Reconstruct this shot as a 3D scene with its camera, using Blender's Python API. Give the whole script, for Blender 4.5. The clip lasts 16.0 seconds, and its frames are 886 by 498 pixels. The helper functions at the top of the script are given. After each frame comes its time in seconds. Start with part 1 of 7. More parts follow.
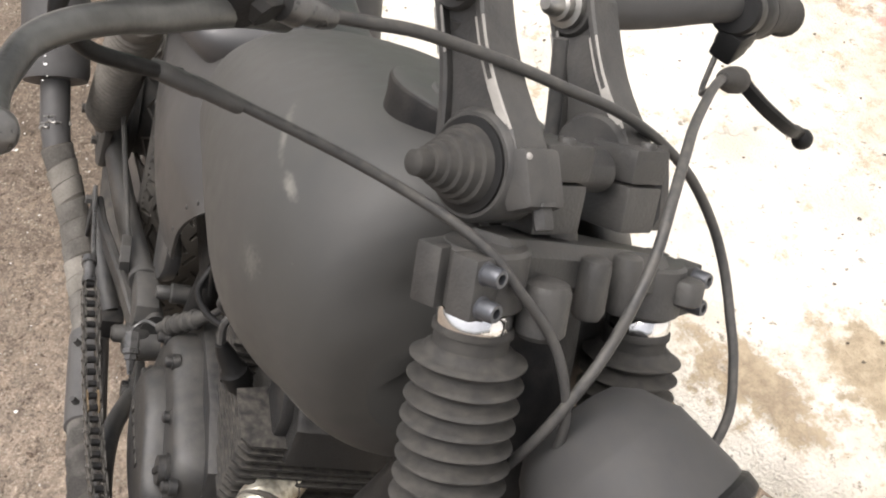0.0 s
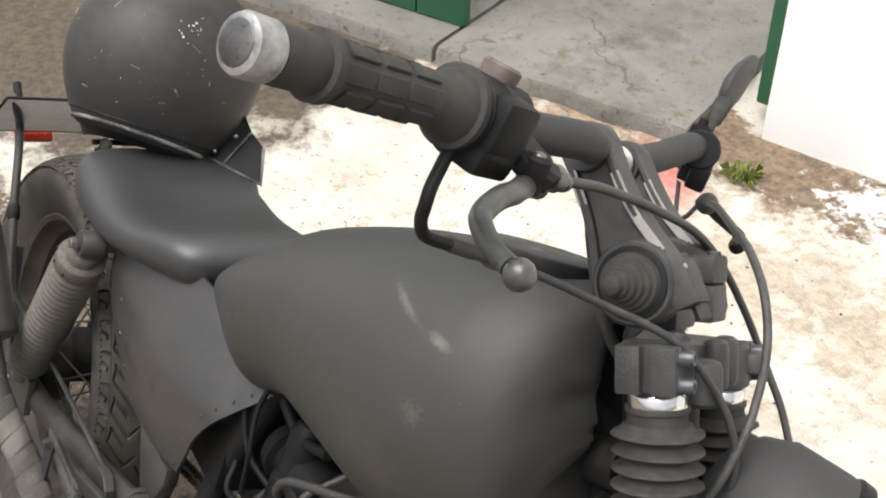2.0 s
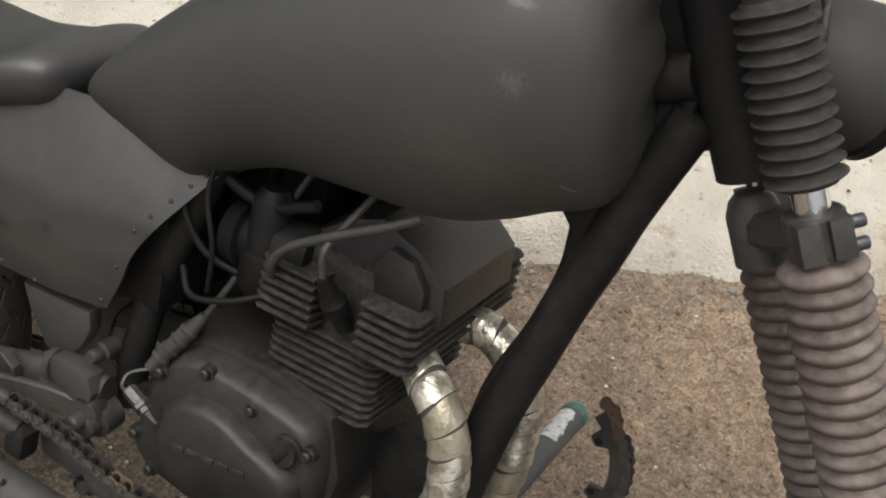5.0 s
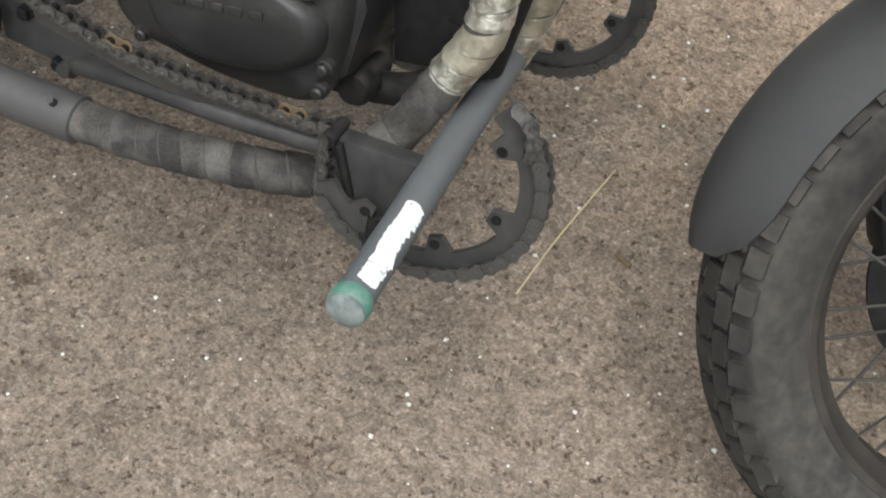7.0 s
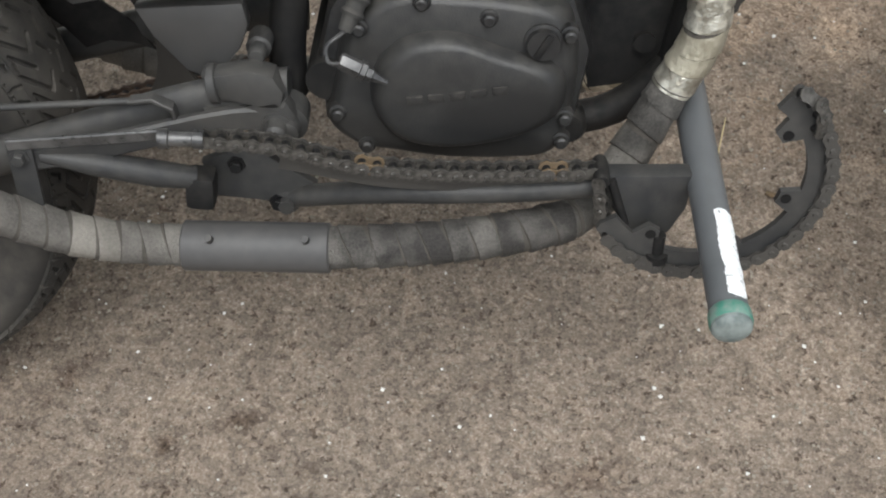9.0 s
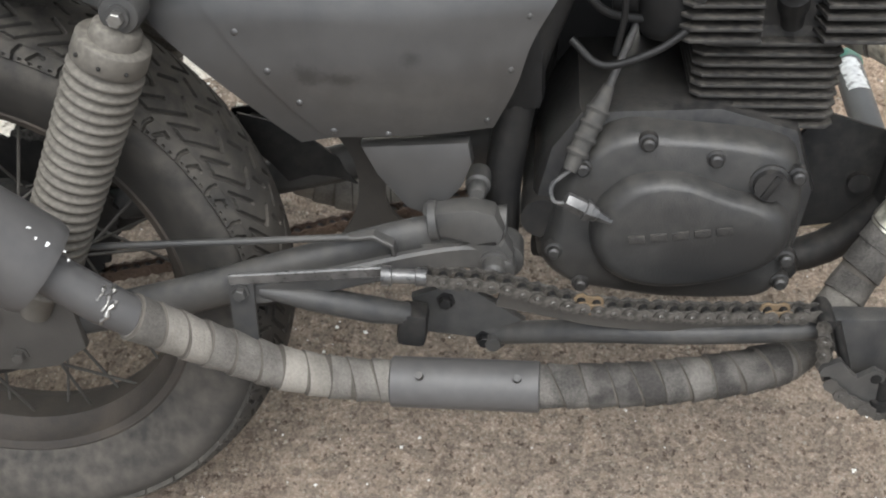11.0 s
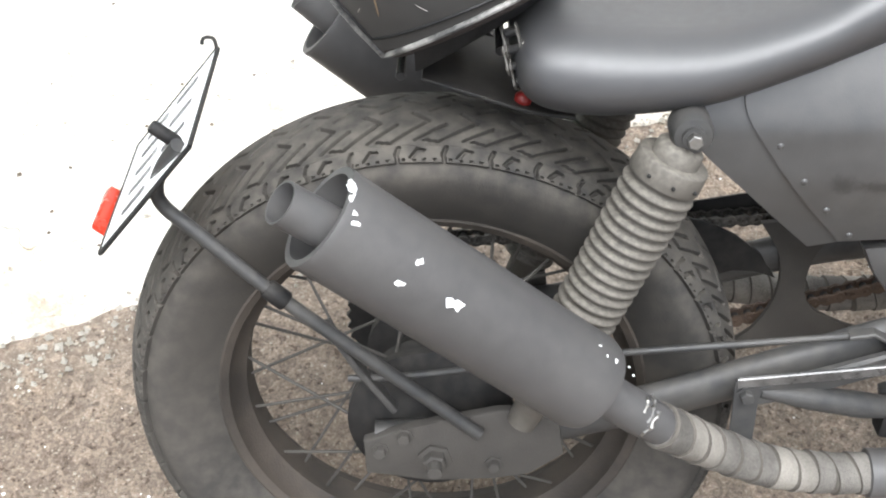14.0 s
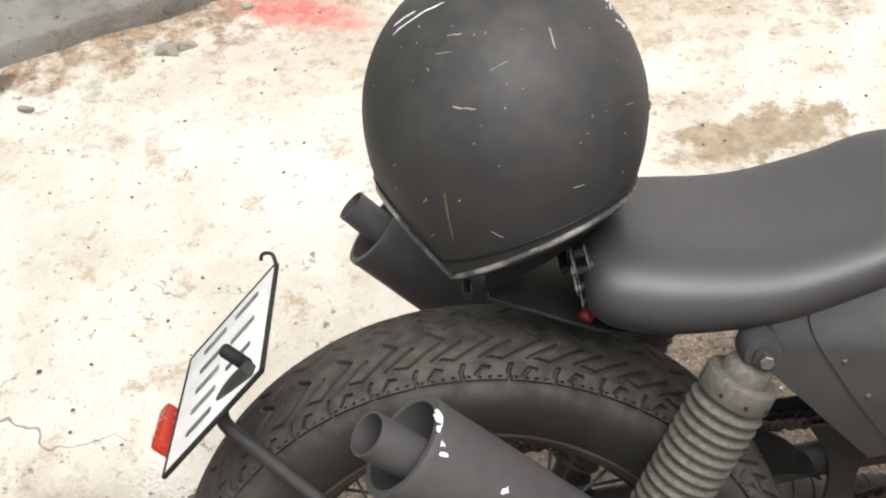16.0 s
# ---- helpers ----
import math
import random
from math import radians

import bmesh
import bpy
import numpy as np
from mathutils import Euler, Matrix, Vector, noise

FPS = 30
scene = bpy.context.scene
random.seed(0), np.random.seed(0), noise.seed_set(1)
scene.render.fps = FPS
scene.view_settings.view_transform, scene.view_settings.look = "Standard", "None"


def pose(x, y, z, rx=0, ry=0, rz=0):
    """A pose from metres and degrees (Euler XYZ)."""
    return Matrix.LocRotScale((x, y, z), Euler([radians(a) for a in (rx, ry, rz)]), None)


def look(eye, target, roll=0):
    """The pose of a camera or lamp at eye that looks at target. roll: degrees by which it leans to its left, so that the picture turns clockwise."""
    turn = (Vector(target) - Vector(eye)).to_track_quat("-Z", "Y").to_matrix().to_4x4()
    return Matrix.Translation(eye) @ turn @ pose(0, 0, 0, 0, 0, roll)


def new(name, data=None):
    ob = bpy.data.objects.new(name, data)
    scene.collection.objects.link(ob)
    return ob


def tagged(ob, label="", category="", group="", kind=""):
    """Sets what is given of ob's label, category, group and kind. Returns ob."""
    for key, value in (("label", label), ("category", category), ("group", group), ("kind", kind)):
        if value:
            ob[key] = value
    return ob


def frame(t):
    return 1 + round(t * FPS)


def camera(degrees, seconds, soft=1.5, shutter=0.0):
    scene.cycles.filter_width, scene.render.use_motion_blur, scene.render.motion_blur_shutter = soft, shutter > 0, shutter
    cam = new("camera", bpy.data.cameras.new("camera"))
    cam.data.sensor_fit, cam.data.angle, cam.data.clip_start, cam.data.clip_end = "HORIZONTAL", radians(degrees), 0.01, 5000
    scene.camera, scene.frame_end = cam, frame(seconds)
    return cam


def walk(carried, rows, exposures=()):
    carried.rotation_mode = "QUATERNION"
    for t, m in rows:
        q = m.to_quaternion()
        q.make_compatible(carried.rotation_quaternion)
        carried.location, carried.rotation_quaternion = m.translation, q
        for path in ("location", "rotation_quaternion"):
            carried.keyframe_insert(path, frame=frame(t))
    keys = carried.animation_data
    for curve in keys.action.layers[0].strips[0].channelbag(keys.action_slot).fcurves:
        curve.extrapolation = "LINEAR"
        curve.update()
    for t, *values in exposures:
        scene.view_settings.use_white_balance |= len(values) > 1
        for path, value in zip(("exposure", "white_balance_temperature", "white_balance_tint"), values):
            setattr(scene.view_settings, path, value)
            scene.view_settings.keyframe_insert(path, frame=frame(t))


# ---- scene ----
cam = camera(40.00, 16.0, soft=2.0)
PATH = [
    (0, (1.4035, 0.2291, 1.3829), (0.7176, 0.3531, 0.6659), 0.04),
    (0.5, (1.4088, 0.1645, 1.4090), (0.6850, 0.3280, 0.7386), -0.09),
    (1, (1.3968, 0.1273, 1.4178), (0.6617, 0.3187, 0.7674), 0.73),
    (1.5, (1.4291, 0.0217, 1.4443), (0.7088, 0.3252, 0.8205), 0.33),
    (2, (1.4475, -0.0786, 1.4592), (0.7402, 0.3082, 0.8674), 0.74),
    (2.5, (1.4590, -0.1503, 1.4679), (0.7710, 0.3008, 0.8994), 2.10),
    (3, (1.4581, -0.1814, 1.4654), (0.7904, 0.3137, 0.9095), 3.38),
    (3.2, (1.4452, -0.1791, 1.4594), (0.7855, 0.3176, 0.8953), 3.69),
    (5.3, (1.1834, -0.4417, 1.3341), (0.8783, 0.1588, 0.5950), 2.10),
    (5.5, (1.1879, -0.4546, 1.3112), (0.9124, 0.1289, 0.5473), 2.81),
    (6, (1.1684, -0.4784, 1.2552), (0.9304, 0.0742, 0.4564), 4.33),
    (6.5, (1.1386, -0.5069, 1.2145), (0.9291, 0.0156, 0.3880), 5.47),
    (7, (1.0736, -0.5005, 1.1886), (0.9109, -0.0269, 0.3230), 4.39),
    (7.5, (0.9736, -0.4802, 1.1985), (0.8440, -0.0302, 0.3149), 1.21),
    (8, (0.9155, -0.4820, 1.2336), (0.7664, -0.0279, 0.3552), -3.84),
    (8.5, (0.8115, -0.5125, 1.2283), (0.7309, -0.0480, 0.3465), -1.96),
    (9, (0.6772, -0.5460, 1.2390), (0.6581, -0.0603, 0.3651), -1.38),
    (9.2, (0.6302, -0.5593, 1.2411), (0.6254, -0.0610, 0.3741), -0.74),
    (11.5, (0.5250, -0.5008, 1.2408), (0.4193, 0.0664, 0.4240), -4.93),
    (12, (0.4622, -0.4636, 1.2569), (0.3366, 0.0836, 0.4294), -3.51),
    (12.5, (0.3646, -0.4517, 1.2691), (0.2494, 0.0741, 0.4263), -6.50),
    (13, (0.2436, -0.4589, 1.2797), (0.1601, 0.0744, 0.4380), -7.83),
    (13.5, (0.1477, -0.4858, 1.2906), (0.0934, 0.0707, 0.4616), -5.45),
    (14, (0.0884, -0.5194, 1.3103), (0.0496, 0.0813, 0.5118), -4.29),
    (14.5, (0.0774, -0.5373, 1.3455), (0.0401, 0.1207, 0.5935), -3.13),
    (15, (0.0704, -0.5472, 1.3724), (0.0596, 0.1432, 0.6490), -0.83),
    (15.5, (0.0643, -0.5469, 1.3858), (0.0435, 0.1648, 0.6836), 0.01),
    (16, (0.0062, -0.4846, 1.3483), (0.0017, 0.2140, 0.6328), -2.30),
]
walk(cam, [(t, look(eye, target, roll)) for t, eye, target, roll in PATH],
     exposures=[(0.0,1.05,6600,13),(1.0,0.98,6700,13),(2.0,0.80,6500,11),(3.0,0.52,6500,10),(5.5,0.16,6700,10),(6.5,0.60,6300,8),(7.5,0.68,6200,7),(8.5,0.63,6200,7),(9.0,0.56,6200,8),(11.5,1.32,6200,9),(12.5,1.68,6100,9),(13.5,1.68,6100,9),(14.5,1.55,6100,10),(15.2,1.22,6300,11),(16.0,0.72,6500,11)])

SKY, SUN = 0.132, 1.5
# exposure and light -------------------------------------------------------
world = bpy.data.worlds.new("overcast_sky")
scene.world = world
world.use_nodes = True
wn = world.node_tree
sky = wn.nodes.new("ShaderNodeTexSky")
sky.sky_type = 'NISHITA'
sky.sun_disc = False
sky.sun_elevation = radians(73)
sky.sun_rotation = radians(163)
sky.air_density, sky.dust_density, sky.ozone_density = 1.0, 5.0, 1.0
bg = wn.nodes["Background"]
hsv = wn.nodes.new("ShaderNodeHueSaturation")
hsv.inputs["Saturation"].default_value = 0.2
wn.links.new(sky.outputs["Color"], hsv.inputs["Color"])
wn.links.new(hsv.outputs["Color"], bg.inputs["Color"])
bg.inputs["Strength"].default_value = SKY

sun_data = bpy.data.lights.new("sun", 'SUN')
sun_data.energy = SUN
sun_data.angle = radians(55)
sun_data.color = (1.0, 0.97, 0.92)
sun = new("sun", sun_data)
sun.matrix_world = look((0.7, -1.05, 4.2), (0.35, 0.1, 0.0))

# materials ------------------------------------------------------------------


def links_of(m):
    return m.node_tree.nodes, m.node_tree.links


def surface(name, base, worn, rough=0.6, metal=0.0, fine=60.0, coarse=6.0, mix=0.5, bump=0.15, grain=400.0,
            rough_var=0.15, dust=None, dust_amount=0.0, coat=0.0, spec=0.36, edge=(0.42, 0.62), marks=()):
    """A worn surface: two colours mixed by two noises, fine grain in the relief, dust lying on what faces up."""
    m = bpy.data.materials.new(name)
    m.use_nodes = True
    n, l = links_of(m)
    b = n["Principled BSDF"]
    tc = n.new("ShaderNodeTexCoord")
    big = n.new("ShaderNodeTexNoise")
    big.inputs["Scale"].default_value, big.inputs["Detail"].default_value = coarse, 6
    small = n.new("ShaderNodeTexNoise")
    small.inputs["Scale"].default_value, small.inputs["Detail"].default_value = fine, 5
    for t in (big, small):
        l.new(tc.outputs["Object"], t.inputs["Vector"])
    ramp = n.new("ShaderNodeMapRange")
    ramp.inputs["From Min"].default_value, ramp.inputs["From Max"].default_value = edge
    l.new(big.outputs["Fac"], ramp.inputs["Value"])
    ramp2 = n.new("ShaderNodeMapRange")
    ramp2.inputs["From Min"].default_value, ramp2.inputs["From Max"].default_value = 0.35, 0.7
    l.new(small.outputs["Fac"], ramp2.inputs["Value"])
    both = n.new("ShaderNodeMath")
    both.operation = 'MULTIPLY_ADD'
    l.new(ramp.outputs["Result"], both.inputs[0])
    both.inputs[1].default_value = 0.65
    half = n.new("ShaderNodeMath")
    half.operation = 'MULTIPLY'
    half.inputs[1].default_value = 0.35
    l.new(ramp2.outputs["Result"], half.inputs[0])
    l.new(half.outputs[0], both.inputs[2])
    amount = n.new("ShaderNodeMath")
    amount.operation = 'MULTIPLY'
    amount.inputs[1].default_value = mix
    l.new(both.outputs[0], amount.inputs[0])
    mixer = n.new("ShaderNodeMix")
    mixer.data_type = 'RGBA'
    mixer.inputs["A"].default_value = (*base, 1)
    mixer.inputs["B"].default_value = (*worn, 1)
    l.new(amount.outputs[0], mixer.inputs["Factor"])
    colour = mixer.outputs["Result"]
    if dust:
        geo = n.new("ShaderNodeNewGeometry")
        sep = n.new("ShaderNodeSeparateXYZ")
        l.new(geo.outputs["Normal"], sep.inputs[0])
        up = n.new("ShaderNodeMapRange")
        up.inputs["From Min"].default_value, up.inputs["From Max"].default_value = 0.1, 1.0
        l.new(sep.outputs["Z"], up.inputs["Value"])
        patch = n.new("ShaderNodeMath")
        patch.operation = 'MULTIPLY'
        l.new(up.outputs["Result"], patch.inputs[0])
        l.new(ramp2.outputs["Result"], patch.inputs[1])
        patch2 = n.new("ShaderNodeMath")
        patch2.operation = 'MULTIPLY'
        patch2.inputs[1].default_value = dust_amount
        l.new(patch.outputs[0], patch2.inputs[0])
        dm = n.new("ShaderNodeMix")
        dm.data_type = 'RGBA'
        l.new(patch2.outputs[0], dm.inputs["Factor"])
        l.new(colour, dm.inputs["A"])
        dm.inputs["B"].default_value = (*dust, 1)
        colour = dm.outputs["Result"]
    for at, size, turn, grit, ragged, soft, tone, strength in marks:
        spot = n.new("ShaderNodeMapping")
        spot.vector_type = 'TEXTURE'
        spot.inputs["Location"].default_value = at
        spot.inputs["Rotation"].default_value = (0, turn, 0)
        spot.inputs["Scale"].default_value = size
        l.new(tc.outputs["Object"], spot.inputs["Vector"])
        away = n.new("ShaderNodeVectorMath")
        away.operation = 'LENGTH'
        l.new(spot.outputs["Vector"], away.inputs[0])
        rag = n.new("ShaderNodeTexNoise")
        rag.inputs["Scale"].default_value, rag.inputs["Detail"].default_value, rag.inputs["Roughness"].default_value = grit, 8, 0.7
        l.new(tc.outputs["Object"], rag.inputs["Vector"])
        total = n.new("ShaderNodeMath")
        total.operation = 'MULTIPLY_ADD'
        l.new(rag.outputs["Fac"], total.inputs[0])
        total.inputs[1].default_value = ragged
        l.new(away.outputs["Value"], total.inputs[2])
        cut = n.new("ShaderNodeMapRange")
        cut.inputs["From Min"].default_value, cut.inputs["From Max"].default_value = 1 + ragged * 0.5 - soft, 1 + ragged * 0.5
        cut.inputs["To Min"].default_value, cut.inputs["To Max"].default_value = strength, 0.0
        l.new(total.outputs[0], cut.inputs["Value"])
        mm = n.new("ShaderNodeMix")
        mm.data_type = 'RGBA'
        l.new(cut.outputs["Result"], mm.inputs["Factor"])
        l.new(colour, mm.inputs["A"])
        mm.inputs["B"].default_value = (*tone, 1)
        colour = mm.outputs["Result"]
    l.new(colour, b.inputs["Base Color"])
    rr = n.new("ShaderNodeMapRange")
    rr.inputs["To Min"].default_value, rr.inputs["To Max"].default_value = rough - rough_var, min(1.0, rough + rough_var)
    l.new(small.outputs["Fac"], rr.inputs["Value"])
    l.new(rr.outputs["Result"], b.inputs["Roughness"])
    b.inputs["Metallic"].default_value = metal
    b.inputs["Specular IOR Level"].default_value = spec
    b.inputs["Coat Weight"].default_value = coat
    if bump:
        g = n.new("ShaderNodeTexNoise")
        g.inputs["Scale"].default_value, g.inputs["Detail"].default_value = grain, 3
        l.new(tc.outputs["Object"], g.inputs["Vector"])
        bn = n.new("ShaderNodeBump")
        bn.inputs["Strength"].default_value, bn.inputs["Distance"].default_value = bump, 0.002
        l.new(g.outputs["Fac"], bn.inputs["Height"])
        l.new(bn.outputs["Normal"], b.inputs["Normal"])
    return m


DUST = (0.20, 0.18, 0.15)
PALE, SOOT = (0.30, 0.285, 0.25), (0.008, 0.008, 0.008)
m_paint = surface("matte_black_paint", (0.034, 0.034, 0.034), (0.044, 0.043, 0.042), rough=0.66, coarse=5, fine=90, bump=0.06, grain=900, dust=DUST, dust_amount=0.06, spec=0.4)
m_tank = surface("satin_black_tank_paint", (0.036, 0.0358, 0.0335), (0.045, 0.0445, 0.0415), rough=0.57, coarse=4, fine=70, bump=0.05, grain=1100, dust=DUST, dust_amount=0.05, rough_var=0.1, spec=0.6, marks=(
    ((0.818, -0.10, 0.918), (0.034, 0.1, 0.0032), 0.0, 170, 2.2, 0.9, PALE, 0.26), ((0.872, -0.10, 0.921), (0.014, 0.1, 0.0045), 0.0, 220, 2.0, 0.8, PALE, 0.34),
    ((0.884, -0.11, 0.868), (0.011, 0.1, 0.011), 0.2, 340, 5.0, 0.8, PALE, 0.14), ((0.86, -0.1, 0.80), (0.06, 0.1, 0.03), 0.3, 90, 3.0, 1.6, PALE, 0.08)))
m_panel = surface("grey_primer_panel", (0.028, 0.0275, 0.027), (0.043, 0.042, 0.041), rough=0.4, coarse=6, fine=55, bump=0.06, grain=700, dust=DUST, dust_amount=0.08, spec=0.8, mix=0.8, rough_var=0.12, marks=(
    ((0.372, -0.1, 0.553), (0.016, 0.1, 0.010), 0.2, 160, 2.4, 0.7, SOOT, 0.8), ((0.398, -0.1, 0.550), (0.018, 0.1, 0.007), 0.1, 170, 2.4, 0.7, SOOT, 0.8),
    ((0.452, -0.1, 0.567), (0.010, 0.1, 0.009), 0.0, 120, 1.4, 0.9, SOOT, 0.85), ((0.44, -0.1, 0.53), (0.09, 0.1, 0.03), 0.1, 60, 2.6, 2.0, PALE, 0.10)))
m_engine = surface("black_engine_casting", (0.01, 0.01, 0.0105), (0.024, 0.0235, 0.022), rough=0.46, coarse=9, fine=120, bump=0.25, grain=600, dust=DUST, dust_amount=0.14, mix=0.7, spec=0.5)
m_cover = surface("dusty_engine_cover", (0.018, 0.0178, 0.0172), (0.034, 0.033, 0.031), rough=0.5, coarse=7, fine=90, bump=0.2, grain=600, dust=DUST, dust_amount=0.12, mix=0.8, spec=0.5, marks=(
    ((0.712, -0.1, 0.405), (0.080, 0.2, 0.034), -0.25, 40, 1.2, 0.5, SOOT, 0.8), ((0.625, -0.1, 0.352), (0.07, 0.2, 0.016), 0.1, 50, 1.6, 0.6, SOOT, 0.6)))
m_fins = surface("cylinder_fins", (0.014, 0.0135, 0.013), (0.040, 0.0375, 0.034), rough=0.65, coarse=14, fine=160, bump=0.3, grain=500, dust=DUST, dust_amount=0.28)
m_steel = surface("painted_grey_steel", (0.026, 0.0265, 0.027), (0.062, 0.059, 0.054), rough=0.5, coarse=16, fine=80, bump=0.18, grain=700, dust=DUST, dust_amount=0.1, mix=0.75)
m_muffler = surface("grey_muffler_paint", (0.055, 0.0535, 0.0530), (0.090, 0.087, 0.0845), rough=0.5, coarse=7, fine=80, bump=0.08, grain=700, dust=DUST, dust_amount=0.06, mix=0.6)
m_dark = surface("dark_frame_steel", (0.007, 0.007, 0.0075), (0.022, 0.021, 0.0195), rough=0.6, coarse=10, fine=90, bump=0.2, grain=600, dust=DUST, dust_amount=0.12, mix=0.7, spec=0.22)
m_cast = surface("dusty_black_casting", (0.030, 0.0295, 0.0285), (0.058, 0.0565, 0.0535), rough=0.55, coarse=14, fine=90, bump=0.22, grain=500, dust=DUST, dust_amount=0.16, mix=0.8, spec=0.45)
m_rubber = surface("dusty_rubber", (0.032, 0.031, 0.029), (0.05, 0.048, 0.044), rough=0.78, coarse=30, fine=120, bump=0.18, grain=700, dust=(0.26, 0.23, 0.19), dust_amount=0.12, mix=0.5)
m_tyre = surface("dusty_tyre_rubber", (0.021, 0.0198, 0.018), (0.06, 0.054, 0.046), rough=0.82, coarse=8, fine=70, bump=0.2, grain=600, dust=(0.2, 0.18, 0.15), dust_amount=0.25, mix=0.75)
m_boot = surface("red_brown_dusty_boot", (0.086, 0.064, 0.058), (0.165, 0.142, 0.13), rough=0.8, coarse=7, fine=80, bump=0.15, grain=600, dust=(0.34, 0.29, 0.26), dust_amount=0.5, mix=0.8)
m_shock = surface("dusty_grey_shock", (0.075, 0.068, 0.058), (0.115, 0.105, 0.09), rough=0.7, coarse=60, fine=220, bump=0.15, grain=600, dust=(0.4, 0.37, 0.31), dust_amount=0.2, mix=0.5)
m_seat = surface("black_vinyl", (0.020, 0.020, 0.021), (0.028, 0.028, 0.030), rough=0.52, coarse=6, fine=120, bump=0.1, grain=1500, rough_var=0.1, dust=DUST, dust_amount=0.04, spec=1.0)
m_wrap = surface("grey_heat_wrap", (0.070, 0.065, 0.058), (0.195, 0.182, 0.162), rough=0.85, coarse=26, fine=420, bump=1.0, grain=650, mix=0.9, edge=(0.38, 0.66))
m_wrapdark = surface("sooty_heat_wrap", (0.026, 0.024, 0.022), (0.105, 0.098, 0.088), rough=0.85, coarse=34, fine=420, bump=1.0, grain=650, mix=0.9)
m_wrapsoot = surface("grey_sooty_heat_wrap", (0.034, 0.032, 0.029), (0.150, 0.140, 0.125), rough=0.85, coarse=30, fine=420, bump=1.0, grain=650, mix=0.9)
m_dusty = surface("dusty_iron", (0.04, 0.037, 0.033), (0.08, 0.073, 0.064), rough=0.8, coarse=14, fine=140, bump=0.25, grain=600)
m_foil = surface("yellowed_foil_tape", (0.82, 0.79, 0.68), (0.26, 0.235, 0.185), rough=0.34, metal=0.75, coarse=60, fine=160, bump=0.9, grain=170, mix=0.95, edge=(0.44, 0.54))
m_chrome = surface("chrome", (0.75, 0.75, 0.75), (0.5, 0.48, 0.45), rough=0.14, metal=1.0, coarse=30, fine=150, bump=0.05, rough_var=0.08)
m_zinc = surface("dull_zinc", (0.3, 0.295, 0.28), (0.15, 0.14, 0.125), rough=0.4, metal=0.9, coarse=60, fine=200, bump=0.1)
m_socket = surface("dull_blue_steel_bolt", (0.10, 0.105, 0.115), (0.05, 0.05, 0.055), rough=0.4, metal=0.6, coarse=60, fine=200, bump=0.1)
m_chain = surface("oily_chain_steel", (0.034, 0.032, 0.029), (0.125, 0.117, 0.105), rough=0.40, metal=0.35, coarse=90, fine=400, bump=0.3, mix=0.9)
m_rust = surface("rusty_steel", (0.06, 0.043, 0.034), (0.13, 0.085, 0.055), rough=0.8, metal=0.2, coarse=35, fine=200, bump=0.4)
m_orust = surface("orange_rust", (0.15, 0.105, 0.06), (0.09, 0.075, 0.055), rough=0.9, coarse=120, fine=400, bump=0.3)
m_barend = surface("scuffed_bar_end", (0.42, 0.42, 0.41), (0.10, 0.095, 0.09), rough=0.5, metal=0.5, coarse=60, fine=260, bump=0.25, mix=0.9)
m_lever = surface("worn_lever_alloy", (0.028, 0.028, 0.028), (0.14, 0.136, 0.13), rough=0.3, metal=0.2, coarse=45, fine=200, bump=0.15, mix=0.7, rough_var=0.1, spec=0.7)
# dark line at each wrap step: crease shade and dirt put into one colour
m_wrapline = surface("wrap_edge_shade_dirt", (0.055, 0.049, 0.042), (0.13, 0.118, 0.10), rough=0.9, coarse=30, fine=220, bump=0.4)
m_wrapworn = surface("worn_heat_wrap", (0.125, 0.115, 0.10), (0.27, 0.252, 0.22), rough=0.85, coarse=18, fine=420, bump=1.0, grain=650, mix=0.9)
m_foildark = surface("sooty_foil_tape", (0.3, 0.27, 0.2), (0.55, 0.51, 0.4), rough=0.42, metal=0.6, coarse=30, fine=160, bump=0.8, grain=170, mix=0.95)
m_bar = surface("pale_grey_bar_paint", (0.092, 0.097, 0.1), (0.14, 0.145, 0.148), rough=0.5, coarse=12, fine=110, bump=0.08, grain=700)
m_white = surface("white_paint", (0.8, 0.8, 0.79), (0.5, 0.5, 0.48), rough=0.5, coarse=30, fine=160, bump=0.1)
m_flake = surface("flaking_white_paint", (0.84, 0.86, 0.86), (0.10, 0.11, 0.11), rough=0.5, coarse=110, fine=160, bump=0.2, mix=0.95, edge=(0.60, 0.65))
m_capface = surface("scuffed_cap_face", (0.10, 0.12, 0.115), (0.25, 0.28, 0.265), rough=0.5, coarse=70, fine=200, bump=0.15, mix=0.9)
m_scratchglint = surface("bare_scratch_glint", (0.26, 0.25, 0.23), (0.42, 0.40, 0.37), rough=0.6, coarse=60, fine=300, bump=0.2)
m_trim = surface("worn_edge_trim", (0.03, 0.03, 0.03), (0.34, 0.33, 0.31), rough=0.5, coarse=34, fine=220, bump=0.15, mix=0.85, edge=(0.48, 0.6))
m_rim = surface("dusty_steel_rim", (0.022, 0.019, 0.016), (0.061, 0.050, 0.040), rough=0.7, coarse=14, fine=120, bump=0.2, mix=0.8)
m_pad = surface("brown_helmet_lining", (0.022, 0.017, 0.015), (0.04, 0.032, 0.028), rough=0.85, coarse=20, fine=160, bump=0.2)
m_green = surface("green_plastic_cap", (0.035, 0.20, 0.14), (0.20, 0.24, 0.215), rough=0.45, coarse=90, fine=200, bump=0.1, mix=0.95)
